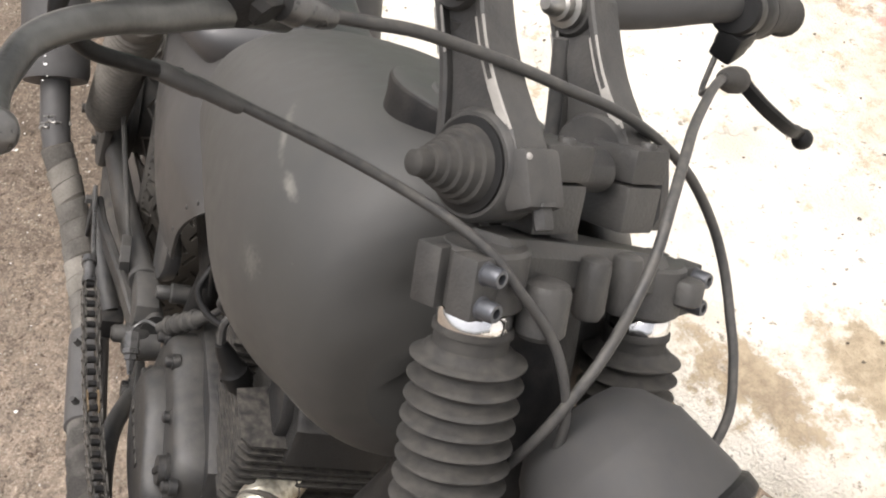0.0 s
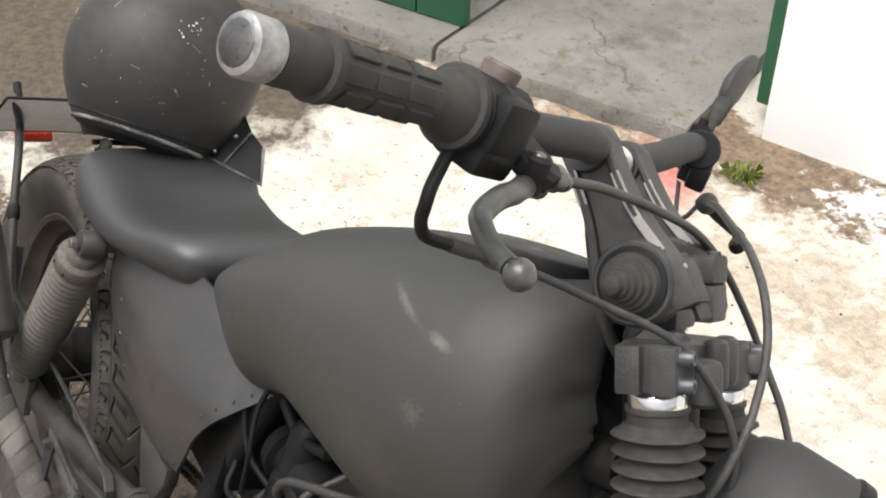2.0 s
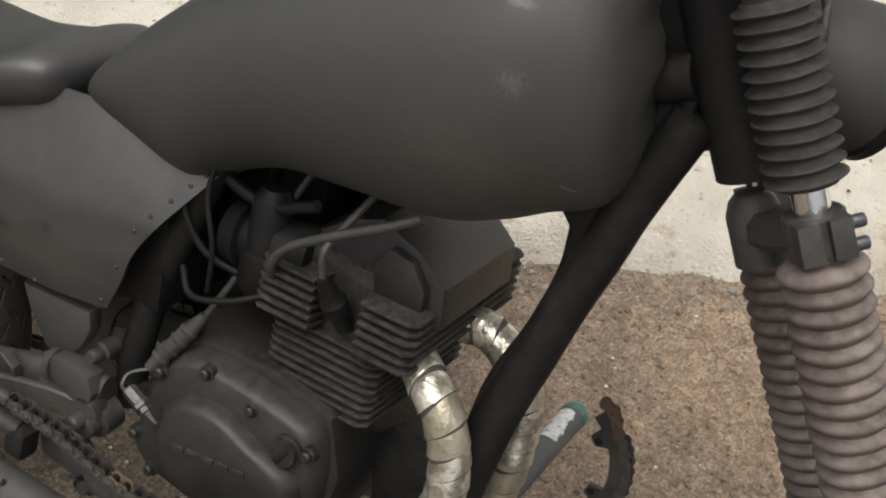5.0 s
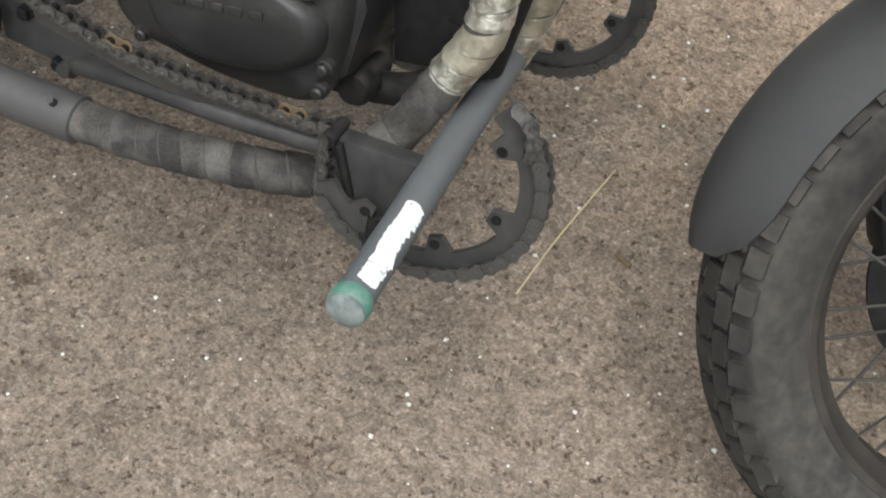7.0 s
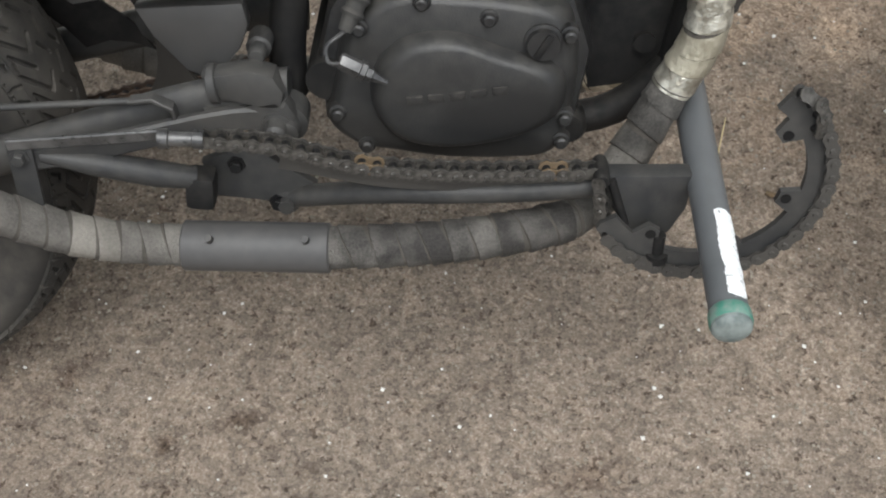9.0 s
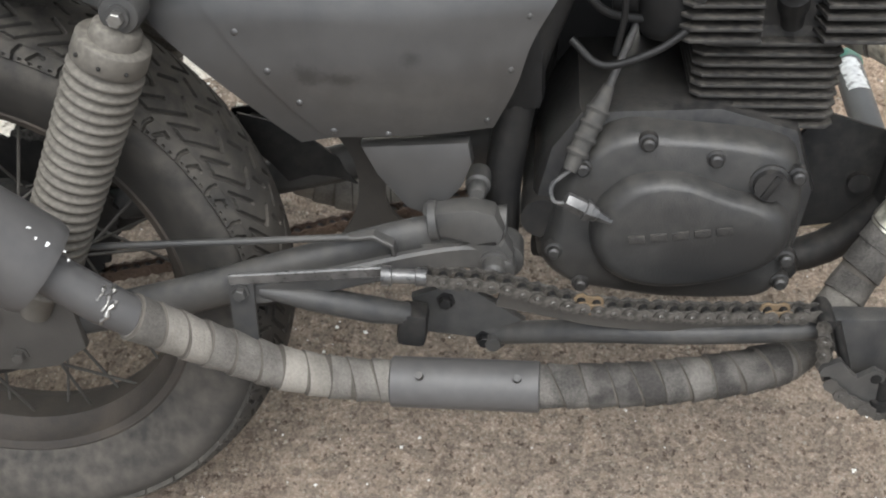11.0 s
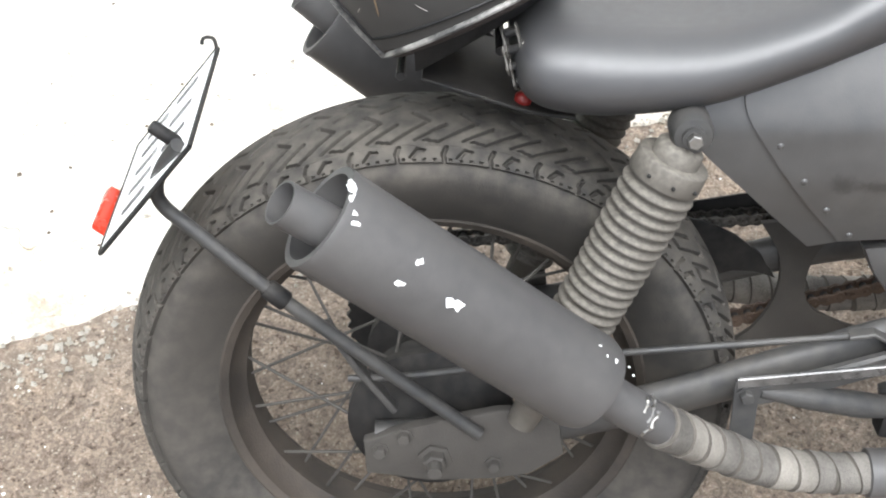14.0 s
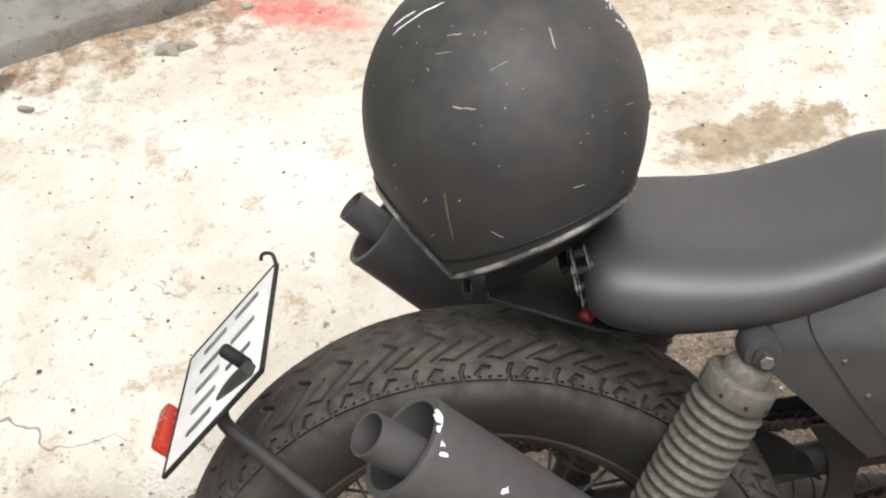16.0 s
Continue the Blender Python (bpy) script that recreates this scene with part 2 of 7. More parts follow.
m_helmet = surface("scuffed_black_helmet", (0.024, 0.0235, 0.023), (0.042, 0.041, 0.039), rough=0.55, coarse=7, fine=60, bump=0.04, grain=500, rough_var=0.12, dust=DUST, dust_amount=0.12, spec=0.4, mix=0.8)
m_red = surface("red_plastic", (0.42, 0.035, 0.018), (0.3, 0.035, 0.016), rough=0.25, coarse=20, fine=80, bump=0.0)
m_darkred = surface("dark_red_plastic", (0.16, 0.012, 0.01), (0.11, 0.012, 0.01), rough=0.35, coarse=20, fine=80, bump=0.0)
m_amber = surface("amber_lens", (0.85, 0.5, 0.12), (0.8, 0.6, 0.25), rough=0.15, coarse=20, fine=80, bump=0.0, coat=0.5)
m_faded = surface("faded_plate_ink", (0.10, 0.10, 0.10), (0.24, 0.24, 0.235), rough=0.6, coarse=40, fine=160, bump=0.05, mix=0.8)
m_worndark = surface("worn_dark_lever", (0.040, 0.041, 0.039), (0.13, 0.13, 0.122), rough=0.34, metal=0.45, coarse=30, fine=160, bump=0.1, mix=0.7)
m_black = surface("black_plastic", (0.008, 0.008, 0.008), (0.02, 0.0195, 0.019), rough=0.5, coarse=20, fine=120, bump=0.1, spec=0.2)
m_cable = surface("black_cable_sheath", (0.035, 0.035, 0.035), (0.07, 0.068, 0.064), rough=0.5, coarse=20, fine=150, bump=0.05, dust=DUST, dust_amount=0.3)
m_wall = surface("white_limewash", (0.92, 0.92, 0.9), (0.82, 0.82, 0.8), rough=0.85, coarse=3, fine=40, bump=0.3, grain=120)
m_gate = surface("green_gate_paint", (0.025, 0.11, 0.055), (0.05, 0.15, 0.085), rough=0.5, coarse=5, fine=60, bump=0.2, grain=200)
m_wood = surface("weathered_stool_wood", (0.16, 0.105, 0.06), (0.24, 0.18, 0.1), rough=0.75, coarse=9, fine=90, bump=0.3, grain=200)
m_stooltop = surface("stained_stool_top", (0.19, 0.14, 0.075), (0.14, 0.15, 0.07), rough=0.75, coarse=18, fine=90, bump=0.3, grain=200)
m_straw = surface("dry_straw", (0.55, 0.45, 0.26), (0.4, 0.32, 0.2), rough=0.8, coarse=30, fine=200, bump=0.2)
m_leaf = surface("weed_green", (0.22, 0.27, 0.06), (0.36, 0.36, 0.13), rough=0.6, coarse=60, fine=200, bump=0.1)
m_pebble = surface("white_pebbles", (0.75, 0.74, 0.70), (0.5, 0.48, 0.44), rough=0.7, coarse=30, fine=200, bump=0.2)
m_grit = surface("brown_grit", (0.22, 0.19, 0.15), (0.38, 0.34, 0.28), rough=0.85, coarse=30, fine=200, bump=0.2)


def asphalt():
    """Brown worn road: fine sand and chips of stone, darker patches."""
    m = bpy.data.materials.new("worn_asphalt")
    m.use_nodes = True
    n, l = links_of(m)
    b = n["Principled BSDF"]
    tc = n.new("ShaderNodeTexCoord")

    def tex(kind, scale, detail=5.0, rough=0.6):
        t = n.new(kind)
        t.inputs["Scale"].default_value = scale
        if kind == "ShaderNodeTexNoise":
            t.inputs["Detail"].default_value, t.inputs["Roughness"].default_value = detail, rough
        l.new(tc.outputs["Object"], t.inputs["Vector"])
        return t

    def blend(kind, a, bb, fac):
        x = n.new("ShaderNodeMix")
        x.data_type = 'RGBA'
        x.blend_type = kind
        x.inputs["Factor"].default_value = fac
        l.new(a, x.inputs["A"])
        l.new(bb, x.inputs["B"])
        return x.outputs["Result"]

    def ramp(src, *stops):
        r = n.new("ShaderNodeValToRGB")
        e = r.color_ramp.elements
        e[0].position, e[0].color = stops[0][0], (*stops[0][1], 1)
        e[1].position, e[1].color = stops[-1][0], (*stops[-1][1], 1)
        for q in stops[1:-1]:
            x = e.new(q[0])
            x.color = (*q[1], 1)
        l.new(src, r.inputs["Fac"])
        return r.outputs["Color"]

    sand = tex("ShaderNodeTexNoise", 215, 6, 0.76)
    clump = tex("ShaderNodeTexNoise", 105, 6, 0.65)
    patch = tex("ShaderNodeTexNoise", 3.6, 8, 0.62)
    chips = tex("ShaderNodeTexVoronoi", 120)
    tone = n.new("ShaderNodeSeparateColor")
    l.new(chips.outputs["Color"], tone.inputs["Color"])
    base = ramp(sand.outputs["Fac"], (0.28, (0.086, 0.069, 0.054)), (0.44, (0.192, 0.157, 0.126)), (0.58, (0.280, 0.235, 0.194)), (0.72, (0.50, 0.445, 0.385)))
    base = blend('MULTIPLY', base, ramp(clump.outputs["Fac"], (0.30, (0.72, 0.70, 0.68)), (0.52, (1, 1, 1)), (0.7, (1.12, 1.1, 1.06))), 0.6)
    base = blend('MULTIPLY', base, ramp(patch.outputs["Fac"], (0.32, (0.80, 0.79, 0.77)), (0.64, (1.1, 1.08, 1.05))), 0.9)
    base = blend('OVERLAY', base, tone.outputs["Red"], 0.24)
    pits = tex("ShaderNodeTexNoise", 115, 4, 0.6)
    mottle = tex("ShaderNodeTexNoise", 17, 6, 0.66)
    base = blend('MULTIPLY', base, ramp(mottle.outputs["Fac"], (0.34, (0.80, 0.78, 0.76)), (0.5, (1, 1, 1)), (0.66, (1.14, 1.12, 1.09))), 1.0)
    base = blend('MULTIPLY', base, ramp(pits.outputs["Fac"], (0.35, (0.34, 0.30, 0.27)), (0.405, (1, 1, 1)), (0.68, (1.0, 1.0, 1.0))), 0.85)
    # a paler sandy stretch along the pavement, a darker one at the rear, a lighter one ahead, oil drips: place, size,
    # turn, grain, raggedness, softness, tone
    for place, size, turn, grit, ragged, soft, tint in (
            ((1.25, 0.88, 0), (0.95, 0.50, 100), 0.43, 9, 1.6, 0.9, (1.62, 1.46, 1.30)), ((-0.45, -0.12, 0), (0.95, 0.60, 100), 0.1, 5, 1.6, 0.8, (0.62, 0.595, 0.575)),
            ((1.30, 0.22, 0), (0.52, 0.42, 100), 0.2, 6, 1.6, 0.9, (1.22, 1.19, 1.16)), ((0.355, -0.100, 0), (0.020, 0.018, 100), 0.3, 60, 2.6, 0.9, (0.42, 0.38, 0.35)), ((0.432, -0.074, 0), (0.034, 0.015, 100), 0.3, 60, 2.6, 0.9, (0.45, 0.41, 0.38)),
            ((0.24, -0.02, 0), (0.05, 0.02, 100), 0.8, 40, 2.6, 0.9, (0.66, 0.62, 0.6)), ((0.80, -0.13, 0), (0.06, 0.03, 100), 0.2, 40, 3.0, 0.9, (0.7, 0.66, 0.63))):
        spot = n.new("ShaderNodeMapping")
        spot.vector_type = 'TEXTURE'
        spot.inputs["Location"].default_value, spot.inputs["Rotation"].default_value, spot.inputs["Scale"].default_value = place, (0, 0, turn), size
        l.new(tc.outputs["Object"], spot.inputs["Vector"])
        away = n.new("ShaderNodeVectorMath")
        away.operation = 'LENGTH'
        l.new(spot.outputs["Vector"], away.inputs[0])
        rag = tex("ShaderNodeTexNoise", grit, 9, 0.68)
        total = n.new("ShaderNodeMath")
        total.operation = 'MULTIPLY_ADD'
        l.new(rag.outputs["Fac"], total.inputs[0])
        total.inputs[1].default_value = ragged
        l.new(away.outputs["Value"], total.inputs[2])
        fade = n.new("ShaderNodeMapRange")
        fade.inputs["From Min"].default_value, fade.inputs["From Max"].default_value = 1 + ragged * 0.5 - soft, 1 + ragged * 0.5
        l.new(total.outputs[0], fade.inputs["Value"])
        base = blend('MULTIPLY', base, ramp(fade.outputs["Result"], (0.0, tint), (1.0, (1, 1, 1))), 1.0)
    l.new(base, b.inputs["Base Color"])
    b.inputs["Roughness"].default_value = 0.92
    b.inputs["Specular IOR Level"].default_value = 0.3
    high = n.new("ShaderNodeMath")
    high.operation = 'ADD'
    l.new(sand.outputs["Fac"], high.inputs[0])
    l.new(clump.outputs["Fac"], high.inputs[1])
    bn = n.new("ShaderNodeBump")
    bn.inputs["Strength"].default_value, bn.inputs["Distance"].default_value = 0.9, 0.004
    l.new(high.outputs[0], bn.inputs["Height"])
    l.new(bn.outputs["Normal"], b.inputs["Normal"])
    return m


def concrete(name, light, mid, dirt, scale=1.0, threshold=(0.56, 0.68), cracks=0.0, specks=0.0, stains=()):
    """Rough pale concrete: cloudy tone, brown dirt in ragged blotches, pits, specks and hair cracks."""
    m = bpy.data.materials.new(name)
    m.use_nodes = True
    n, l = links_of(m)
    b = n["Principled BSDF"]
    tc = n.new("ShaderNodeTexCoord")

    def noise_of(s, d=8.0, r=0.6, vec=None):
        t = n.new("ShaderNodeTexNoise")
        t.inputs["Scale"].default_value, t.inputs["Detail"].default_value, t.inputs["Roughness"].default_value = s * scale, d, r
        l.new(vec or tc.outputs["Object"], t.inputs["Vector"])
        return t

    def span(src, lo, hi, a=0.0, z=1.0):
        r = n.new("ShaderNodeMapRange")
        r.inputs["From Min"].default_value, r.inputs["From Max"].default_value = lo, hi
        r.inputs["To Min"].default_value, r.inputs["To Max"].default_value = a, z
        l.new(src, r.inputs["Value"])
        return r.outputs["Result"]

    def over(fac, a, colour):
        x = n.new("ShaderNodeMix")
        x.data_type = 'RGBA'
        l.new(fac, x.inputs["Factor"])
        if isinstance(a, tuple):
            x.inputs["A"].default_value = (*a, 1)
        else:
            l.new(a, x.inputs["A"])
        x.inputs["B"].default_value = (*colour, 1)
        return x.outputs["Result"]

    def times(a, bb):
        x = n.new("ShaderNodeMath")
        x.operation = 'MULTIPLY'
        l.new(a, x.inputs[0])
        if isinstance(bb, float):
            x.inputs[1].default_value = bb
        else:
            l.new(bb, x.inputs[1])
        return x.outputs[0]

    cloud, blot, grain, pit, crumb = noise_of(5), noise_of(2.2, 12.0, 0.72), noise_of(180, 5.0), noise_of(48, 6.0, 0.7), noise_of(14, 8.0, 0.75)
    col = over(span(cloud.outputs["Fac"], 0.4, 0.68), light, mid)
    col = over(span(blot.outputs["Fac"], *threshold), col, dirt)
    col = over(times(span(crumb.outputs["Fac"], 0.56, 0.65), 0.85), col, (dirt[0] * 1.35, dirt[1] * 1.3, dirt[2] * 1.2))
    col = over(times(span(pit.outputs["Fac"], 0.60, 0.68), 0.85), col, (dirt[0] * 0.5, dirt[1] * 0.5, dirt[2] * 0.5))
    for cx, cy, rx, ry, turn, edge_noise, ragged, soft, one, two in stains:
        place = n.new("ShaderNodeMapping")
        place.vector_type = 'TEXTURE'
        place.inputs["Location"].default_value = (cx, cy, 0)
        place.inputs["Rotation"].default_value = (0, 0, turn)
        place.inputs["Scale"].default_value = (rx, ry, 1000)
        l.new(tc.outputs["Object"], place.inputs["Vector"])
        away = n.new("ShaderNodeVectorMath")
        away.operation = 'LENGTH'
        l.new(place.outputs["Vector"], away.inputs[0])
        rag = noise_of(edge_noise, 10.0, 0.7)
        sum_ = n.new("ShaderNodeMath")
        sum_.operation = 'MULTIPLY_ADD'
        l.new(rag.outputs["Fac"], sum_.inputs[0])
        sum_.inputs[1].default_value = ragged
        l.new(away.outputs["Value"], sum_.inputs[2])
        mask = span(sum_.outputs[0], 1 + ragged * 0.5 + soft, 1 + ragged * 0.5 - soft)
        tone = over(span(pit.outputs["Fac"], 0.4, 0.6), one, two)
        x = n.new("ShaderNodeMix")
        x.data_type = 'RGBA'
        l.new(mask, x.inputs["Factor"])
        l.new(col, x.inputs["A"])
        l.new(tone, x.inputs["B"])
        col = x.outputs["Result"]
    if specks:
        spot = n.new("ShaderNodeTexVoronoi")
        spot.inputs["Scale"].default_value = 34 * scale
        l.new(tc.outputs["Object"], spot.inputs["Vector"])
        pick = n.new("ShaderNodeSeparateColor")
        l.new(spot.outputs["Color"], pick.inputs["Color"])
        col = over(times(span(spot.outputs["Distance"], 0.15, 0.10), span(pick.outputs["Red"], 0.962, 0.975)), col, (0.05, 0.045, 0.04))
    if cracks:
        bend = noise_of(3.5, 4.0)
        shift = n.new("ShaderNodeMix")
        shift.data_type = 'RGBA'
        shift.blend_type = 'ADD'
        shift.inputs["Factor"].default_value = 0.35
        l.new(tc.outputs["Object"], shift.inputs["A"])
        l.new(bend.outputs["Color"], shift.inputs["B"])
        cell = n.new("ShaderNodeTexVoronoi")
        cell.feature = 'DISTANCE_TO_EDGE'
        cell.inputs["Scale"].default_value = cracks
        l.new(shift.outputs["Result"], cell.inputs["Vector"])
        thin = span(cell.outputs["Distance"], 0.006, 0.001)
        where = span(noise_of(1.6, 3.0).outputs["Fac"], 0.54, 0.60)
        col = over(times(times(thin, where), 0.7), col, (0.10, 0.085, 0.065))
    l.new(col, b.inputs["Base Color"])
    b.inputs["Roughness"].default_value = 0.92
    b.inputs["Specular IOR Level"].default_value = 0.3
    add = n.new("ShaderNodeMath")
    add.operation = 'ADD'
    l.new(grain.outputs["Fac"], add.inputs[0])
    l.new(pit.outputs["Fac"], add.inputs[1])
    bn = n.new("ShaderNodeBump")
    bn.inputs["Strength"].default_value, bn.inputs["Distance"].default_value = 1.0, 0.007
    l.new(add.outputs[0], bn.inputs["Height"])
    l.new(bn.outputs["Normal"], b.inputs["Normal"])
    return m


m_asphalt = asphalt()
m_pave = concrete("pale_worn_concrete", (0.74, 0.705, 0.625), (0.55, 0.508, 0.43), (0.33, 0.275, 0.205), threshold=(0.58, 0.66), cracks=2.0, stains=(
    (-0.62, 1.36, 0.48, 0.10, 0.36, 17.0, 7.5, 0.5, (0.44, 0.34, 0.24), (0.25, 0.18, 0.125)),
    (-0.10, 1.64, 0.55, 0.12, 0.28, 15.0, 2.8, 0.12, (0.30, 0.22, 0.15), (0.16, 0.115, 0.082)),
    (-1.72, 0.66, 0.92, 0.86, 0.25, 7.0, 1.4, 0.1, (0.15, 0.122, 0.092), (0.095, 0.077, 0.058)),
    (-0.80, 1.20, 0.06, 0.03, 0.4, 18.0, 2.2, 0.12, (0.16, 0.13, 0.10), (0.10, 0.08, 0.06)),
    (0.52, 1.01, 0.15, 0.06, 0.2, 22.0, 3.4, 0.2, (0.44, 0.365, 0.26), (0.32, 0.26, 0.18)),
    (0.46, 0.84, 0.12, 0.05, 0.5, 24.0, 3.4, 0.2, (0.42, 0.345, 0.24), (0.30, 0.24, 0.17)),
    (0.35, 1.40, 0.45, 0.12, 0.25, 20.0, 8.0, 0.6, (0.56, 0.49, 0.39), (0.42, 0.35, 0.26)),
    (-0.255, 1.400, 0.115, 0.045, -0.35, 18.0, 2.6, 0.5, (0.56, 0.17, 0.145), (0.60, 0.29, 0.25)),
    (0.08, 1.735, 0.11, 0.075, 0.9, 20.0, 8.0, 0.3, (0.84, 0.84, 0.82), (0.70, 0.69, 0.66)),
    (0.20, 1.60, 0.13, 0.016, -0.40, 30.0, 3.6, 0.15, (0.84, 0.84, 0.82), (0.70, 0.69, 0.66))))
m_step = concrete("grey_step_concrete", (0.27, 0.258, 0.232), (0.20, 0.192, 0.17), (0.125, 0.113, 0.09), threshold=(0.54, 0.66), cracks=1.0)
m_dirt = concrete("brown_dirt", (0.15, 0.122, 0.092), (0.10, 0.08, 0.06), (0.30, 0.25, 0.19), scale=2.0, threshold=(0.58, 0.64))
m_lump = concrete("broken_concrete", (0.52, 0.49, 0.43), (0.40, 0.37, 0.31), (0.4, 0.34, 0.26), scale=3.0)

# shaping --------------------------------------------------------------------


def V(p):
    return Vector(p)


def curve(points, count=8, closed=False):
    """A smooth line through the points."""
    p = [V(q) for q in points]
    out = []
    last = len(p) if closed else len(p) - 1
    for i in range(last):
        if closed:
            a, b, c, d = p[i - 1], p[i], p[(i + 1) % len(p)], p[(i + 2) % len(p)]
        else:
            b, c = p[i], p[i + 1]
            a = p[i - 1] if i else b * 2 - c
            d = p[i + 2] if i + 2 < len(p) else c * 2 - b
        for k in range(count):
            t = k / count
            out.append(0.5 * ((2 * b) + (c - a) * t + (2 * a - 5 * b + 4 * c - d) * t * t + (3 * b - a - 3 * c + d) * t ** 3))
    if not closed:
        out.append(p[-1])
    return out


def frames_along(points):
    """An even pair of side directions for each point of a line."""
    n = len(points)
    tang = []
    for i in range(n):
        t = points[min(i + 1, n - 1)] - points[max(i - 1, 0)]
        tang.append(t.normalized())
    side = tang[0].orthogonal().normalized()
    out = []
    for t in tang:
        side = (side - t * side.dot(t)).normalized()
        out.append((side, t.cross(side)))
    return out


def ring_skin(bm, rings, cap=True, closed=False):
    rows = [[bm.verts.new(p) for p in r] for r in rings]
    k = len(rows[0])
    pairs = list(zip(rows, rows[1:] + ([rows[0]] if closed else [])))
    if not closed:
        pairs = list(zip(rows[:-1], rows[1:]))
    for a, b in pairs:
        for i in range(k):
            j = (i + 1) % k
            bm.faces.new((a[i], a[j], b[j], b[i]))
    if cap and not closed:
        bm.faces.new(rows[0][::-1])
        bm.faces.new(rows[-1])
    return rows


def tube(bm, points, r, seg=12, cap=True):
    """A round bar along a line; r is one radius or one for each point."""
    pts = [V(p) for p in points]
    rad = r if isinstance(r, (list, tuple)) else [r] * len(pts)
    rings = []
    for p, (u, v), q in zip(pts, frames_along(pts), rad):
        rings.append([p + (u * math.cos(2 * math.pi * i / seg) + v * math.sin(2 * math.pi * i / seg)) * q for i in range(seg)])
    ring_skin(bm, rings, cap)


def strap(bm, points, wide, thick, side):
    """A flat bar along a line, wide across the direction side."""
    pts = [V(p) for p in points]
    s = V(side).normalized()
    rings = []
    for i, p in enumerate(pts):
        t = (pts[min(i + 1, len(pts) - 1)] - pts[max(i - 1, 0)]).normalized()
        a = (s - t * s.dot(t)).normalized()
        b = t.cross(a)
        w = wide[i] if isinstance(wide, (list, tuple)) else wide
        h = thick[i] if isinstance(thick, (list, tuple)) else thick
        c = min(w, h) * 0.25
        rings.append([p + a * x + b * y for x, y in (
            (w / 2 - c, h / 2), (-w / 2 + c, h / 2), (-w / 2, h / 2 - c), (-w / 2, -h / 2 + c),
            (-w / 2 + c, -h / 2), (w / 2 - c, -h / 2), (w / 2, -h / 2 + c), (w / 2, h / 2 - c))])
    ring_skin(bm, rings)


def lathe(bm, start, end, profile, seg=24, cap=True):
    """A turned body from start to end; profile: (share of the way, radius)."""
    a, b = V(start), V(end)
    t = (b - a).normalized()
    u = t.orthogonal().normalized()
    v = t.cross(u)
    rings = [[a + (b - a) * s + (u * math.cos(2 * math.pi * i / seg) + v * math.sin(2 * math.pi * i / seg)) * q for i in range(seg)] for s, q in profile]
    ring_skin(bm, rings, cap)


def block(bm, centre, size, turn=None, bevel=0.0):
    """A box with rounded edges."""
    m = Matrix.Translation(V(centre)) @ (turn.to_4x4() if turn else Matrix.Identity(4)) @ Matrix.Diagonal((*size, 1))
    made = bmesh.ops.create_cube(bm, size=1.0, matrix=m)
    if bevel:
        edges = {e for v in made["verts"] for e in v.link_edges}
        bmesh.ops.bevel(bm, geom=list(edges), offset=bevel, segments=2, affect='EDGES', profile=0.6)


def slab(bm, outline, thick, u=(1, 0, 0), v=(0, 0, 1), origin=(0, 0, 0), bevel=0.0, bulge=None):
    """A plate cut to an outline given in u and v, thick along u x v (middle at origin)."""
    U, W, O = V(u), V(v), V(origin)
    N = U.cross(W).normalized()
    lo = [bm.verts.new(O + U * a + W * b - N * thick / 2) for a, b in outline]
    hi = [bm.verts.new(O + U * a + W * b + N * thick / 2) for a, b in outline]
    f1 = bm.faces.new(lo[::-1])
    f2 = bm.faces.new(hi)
    k = len(lo)
    for i in range(k):
        j = (i + 1) % k
        bm.faces.new((lo[i], lo[j], hi[j], hi[i]))
    if bevel:
        edges = list(f1.edges) + list(f2.edges)
        bmesh.ops.bevel(bm, geom=edges, offset=bevel, segments=2, affect='EDGES', profile=0.6)
    return f1, f2


def pillow(bm, outline, y0, depth, inset, sub=5, steps=6, back=0.02):
    """A cast cover: its outline in x and z rounded over by a soft edge, standing out towards -y."""
    pts = curve([(a, 0, b) for a, b in outline + outline[:2]], sub)
    k = len(outline) * sub
    pts = pts[:k]
    cx, cz = sum(p.x for p in pts) / k, sum(p.z for p in pts) / k
    reach = min(math.hypot(p.x - cx, p.z - cz) for p in pts)
    rings = [[(p.x, y0 + back, p.z) for p in pts]]
    for i in range(steps + 1):
        a = math.pi / 2 * i / steps
        f = 1 - inset / reach * (1 - math.cos(a))
        rings.append([(cx + (p.x - cx) * f, y0 - depth * math.sin(a), cz + (p.z - cz) * f) for p in pts])
    f2 = 1 - inset / reach
    for g, e in ((0.7, 0.05), (0.35, 0.085)):
        rings.append([(cx + (p.x - cx) * f2 * g, y0 - depth * (1 + e), cz + (p.z - cz) * f2 * g) for p in pts])
    ring_skin(bm, rings)


def ball(bm, centre, r, seg=16, squash=(1, 1, 1), turn=None):
    m = Matrix.Translation(V(centre)) @ (turn.to_4x4() if turn else Matrix.Identity(4)) @ Matrix.Diagonal((r * squash[0], r * squash[1], r * squash[2], 1))
    bmesh.ops.create_uvsphere(bm, u_segments=seg, v_segments=max(6, seg // 2), radius=1.0, matrix=m)


def hexbolt(bm, at, way, r, h):
    lathe(bm, at, V(at) + V(way).normalized() * h, [(0, r * 1.45), (0.18, r * 1.45), (0.19, r), (0.9, r), (1.0, r * 0.86)], seg=6)


def finish(bm, name, material, parent=None, label="", sharp=38):
    bmesh.ops.recalc_face_normals(bm, faces=bm.faces[:])
    me = bpy.data.meshes.new(name)
    bm.to_mesh(me)
    bm.free()
    me.polygons.foreach_set("use_smooth", [True] * len(me.polygons))
    me.set_sharp_from_angle(angle=radians(sharp))
    for m in (material if isinstance(material, (list, tuple)) else [material]):
        me.materials.append(m)
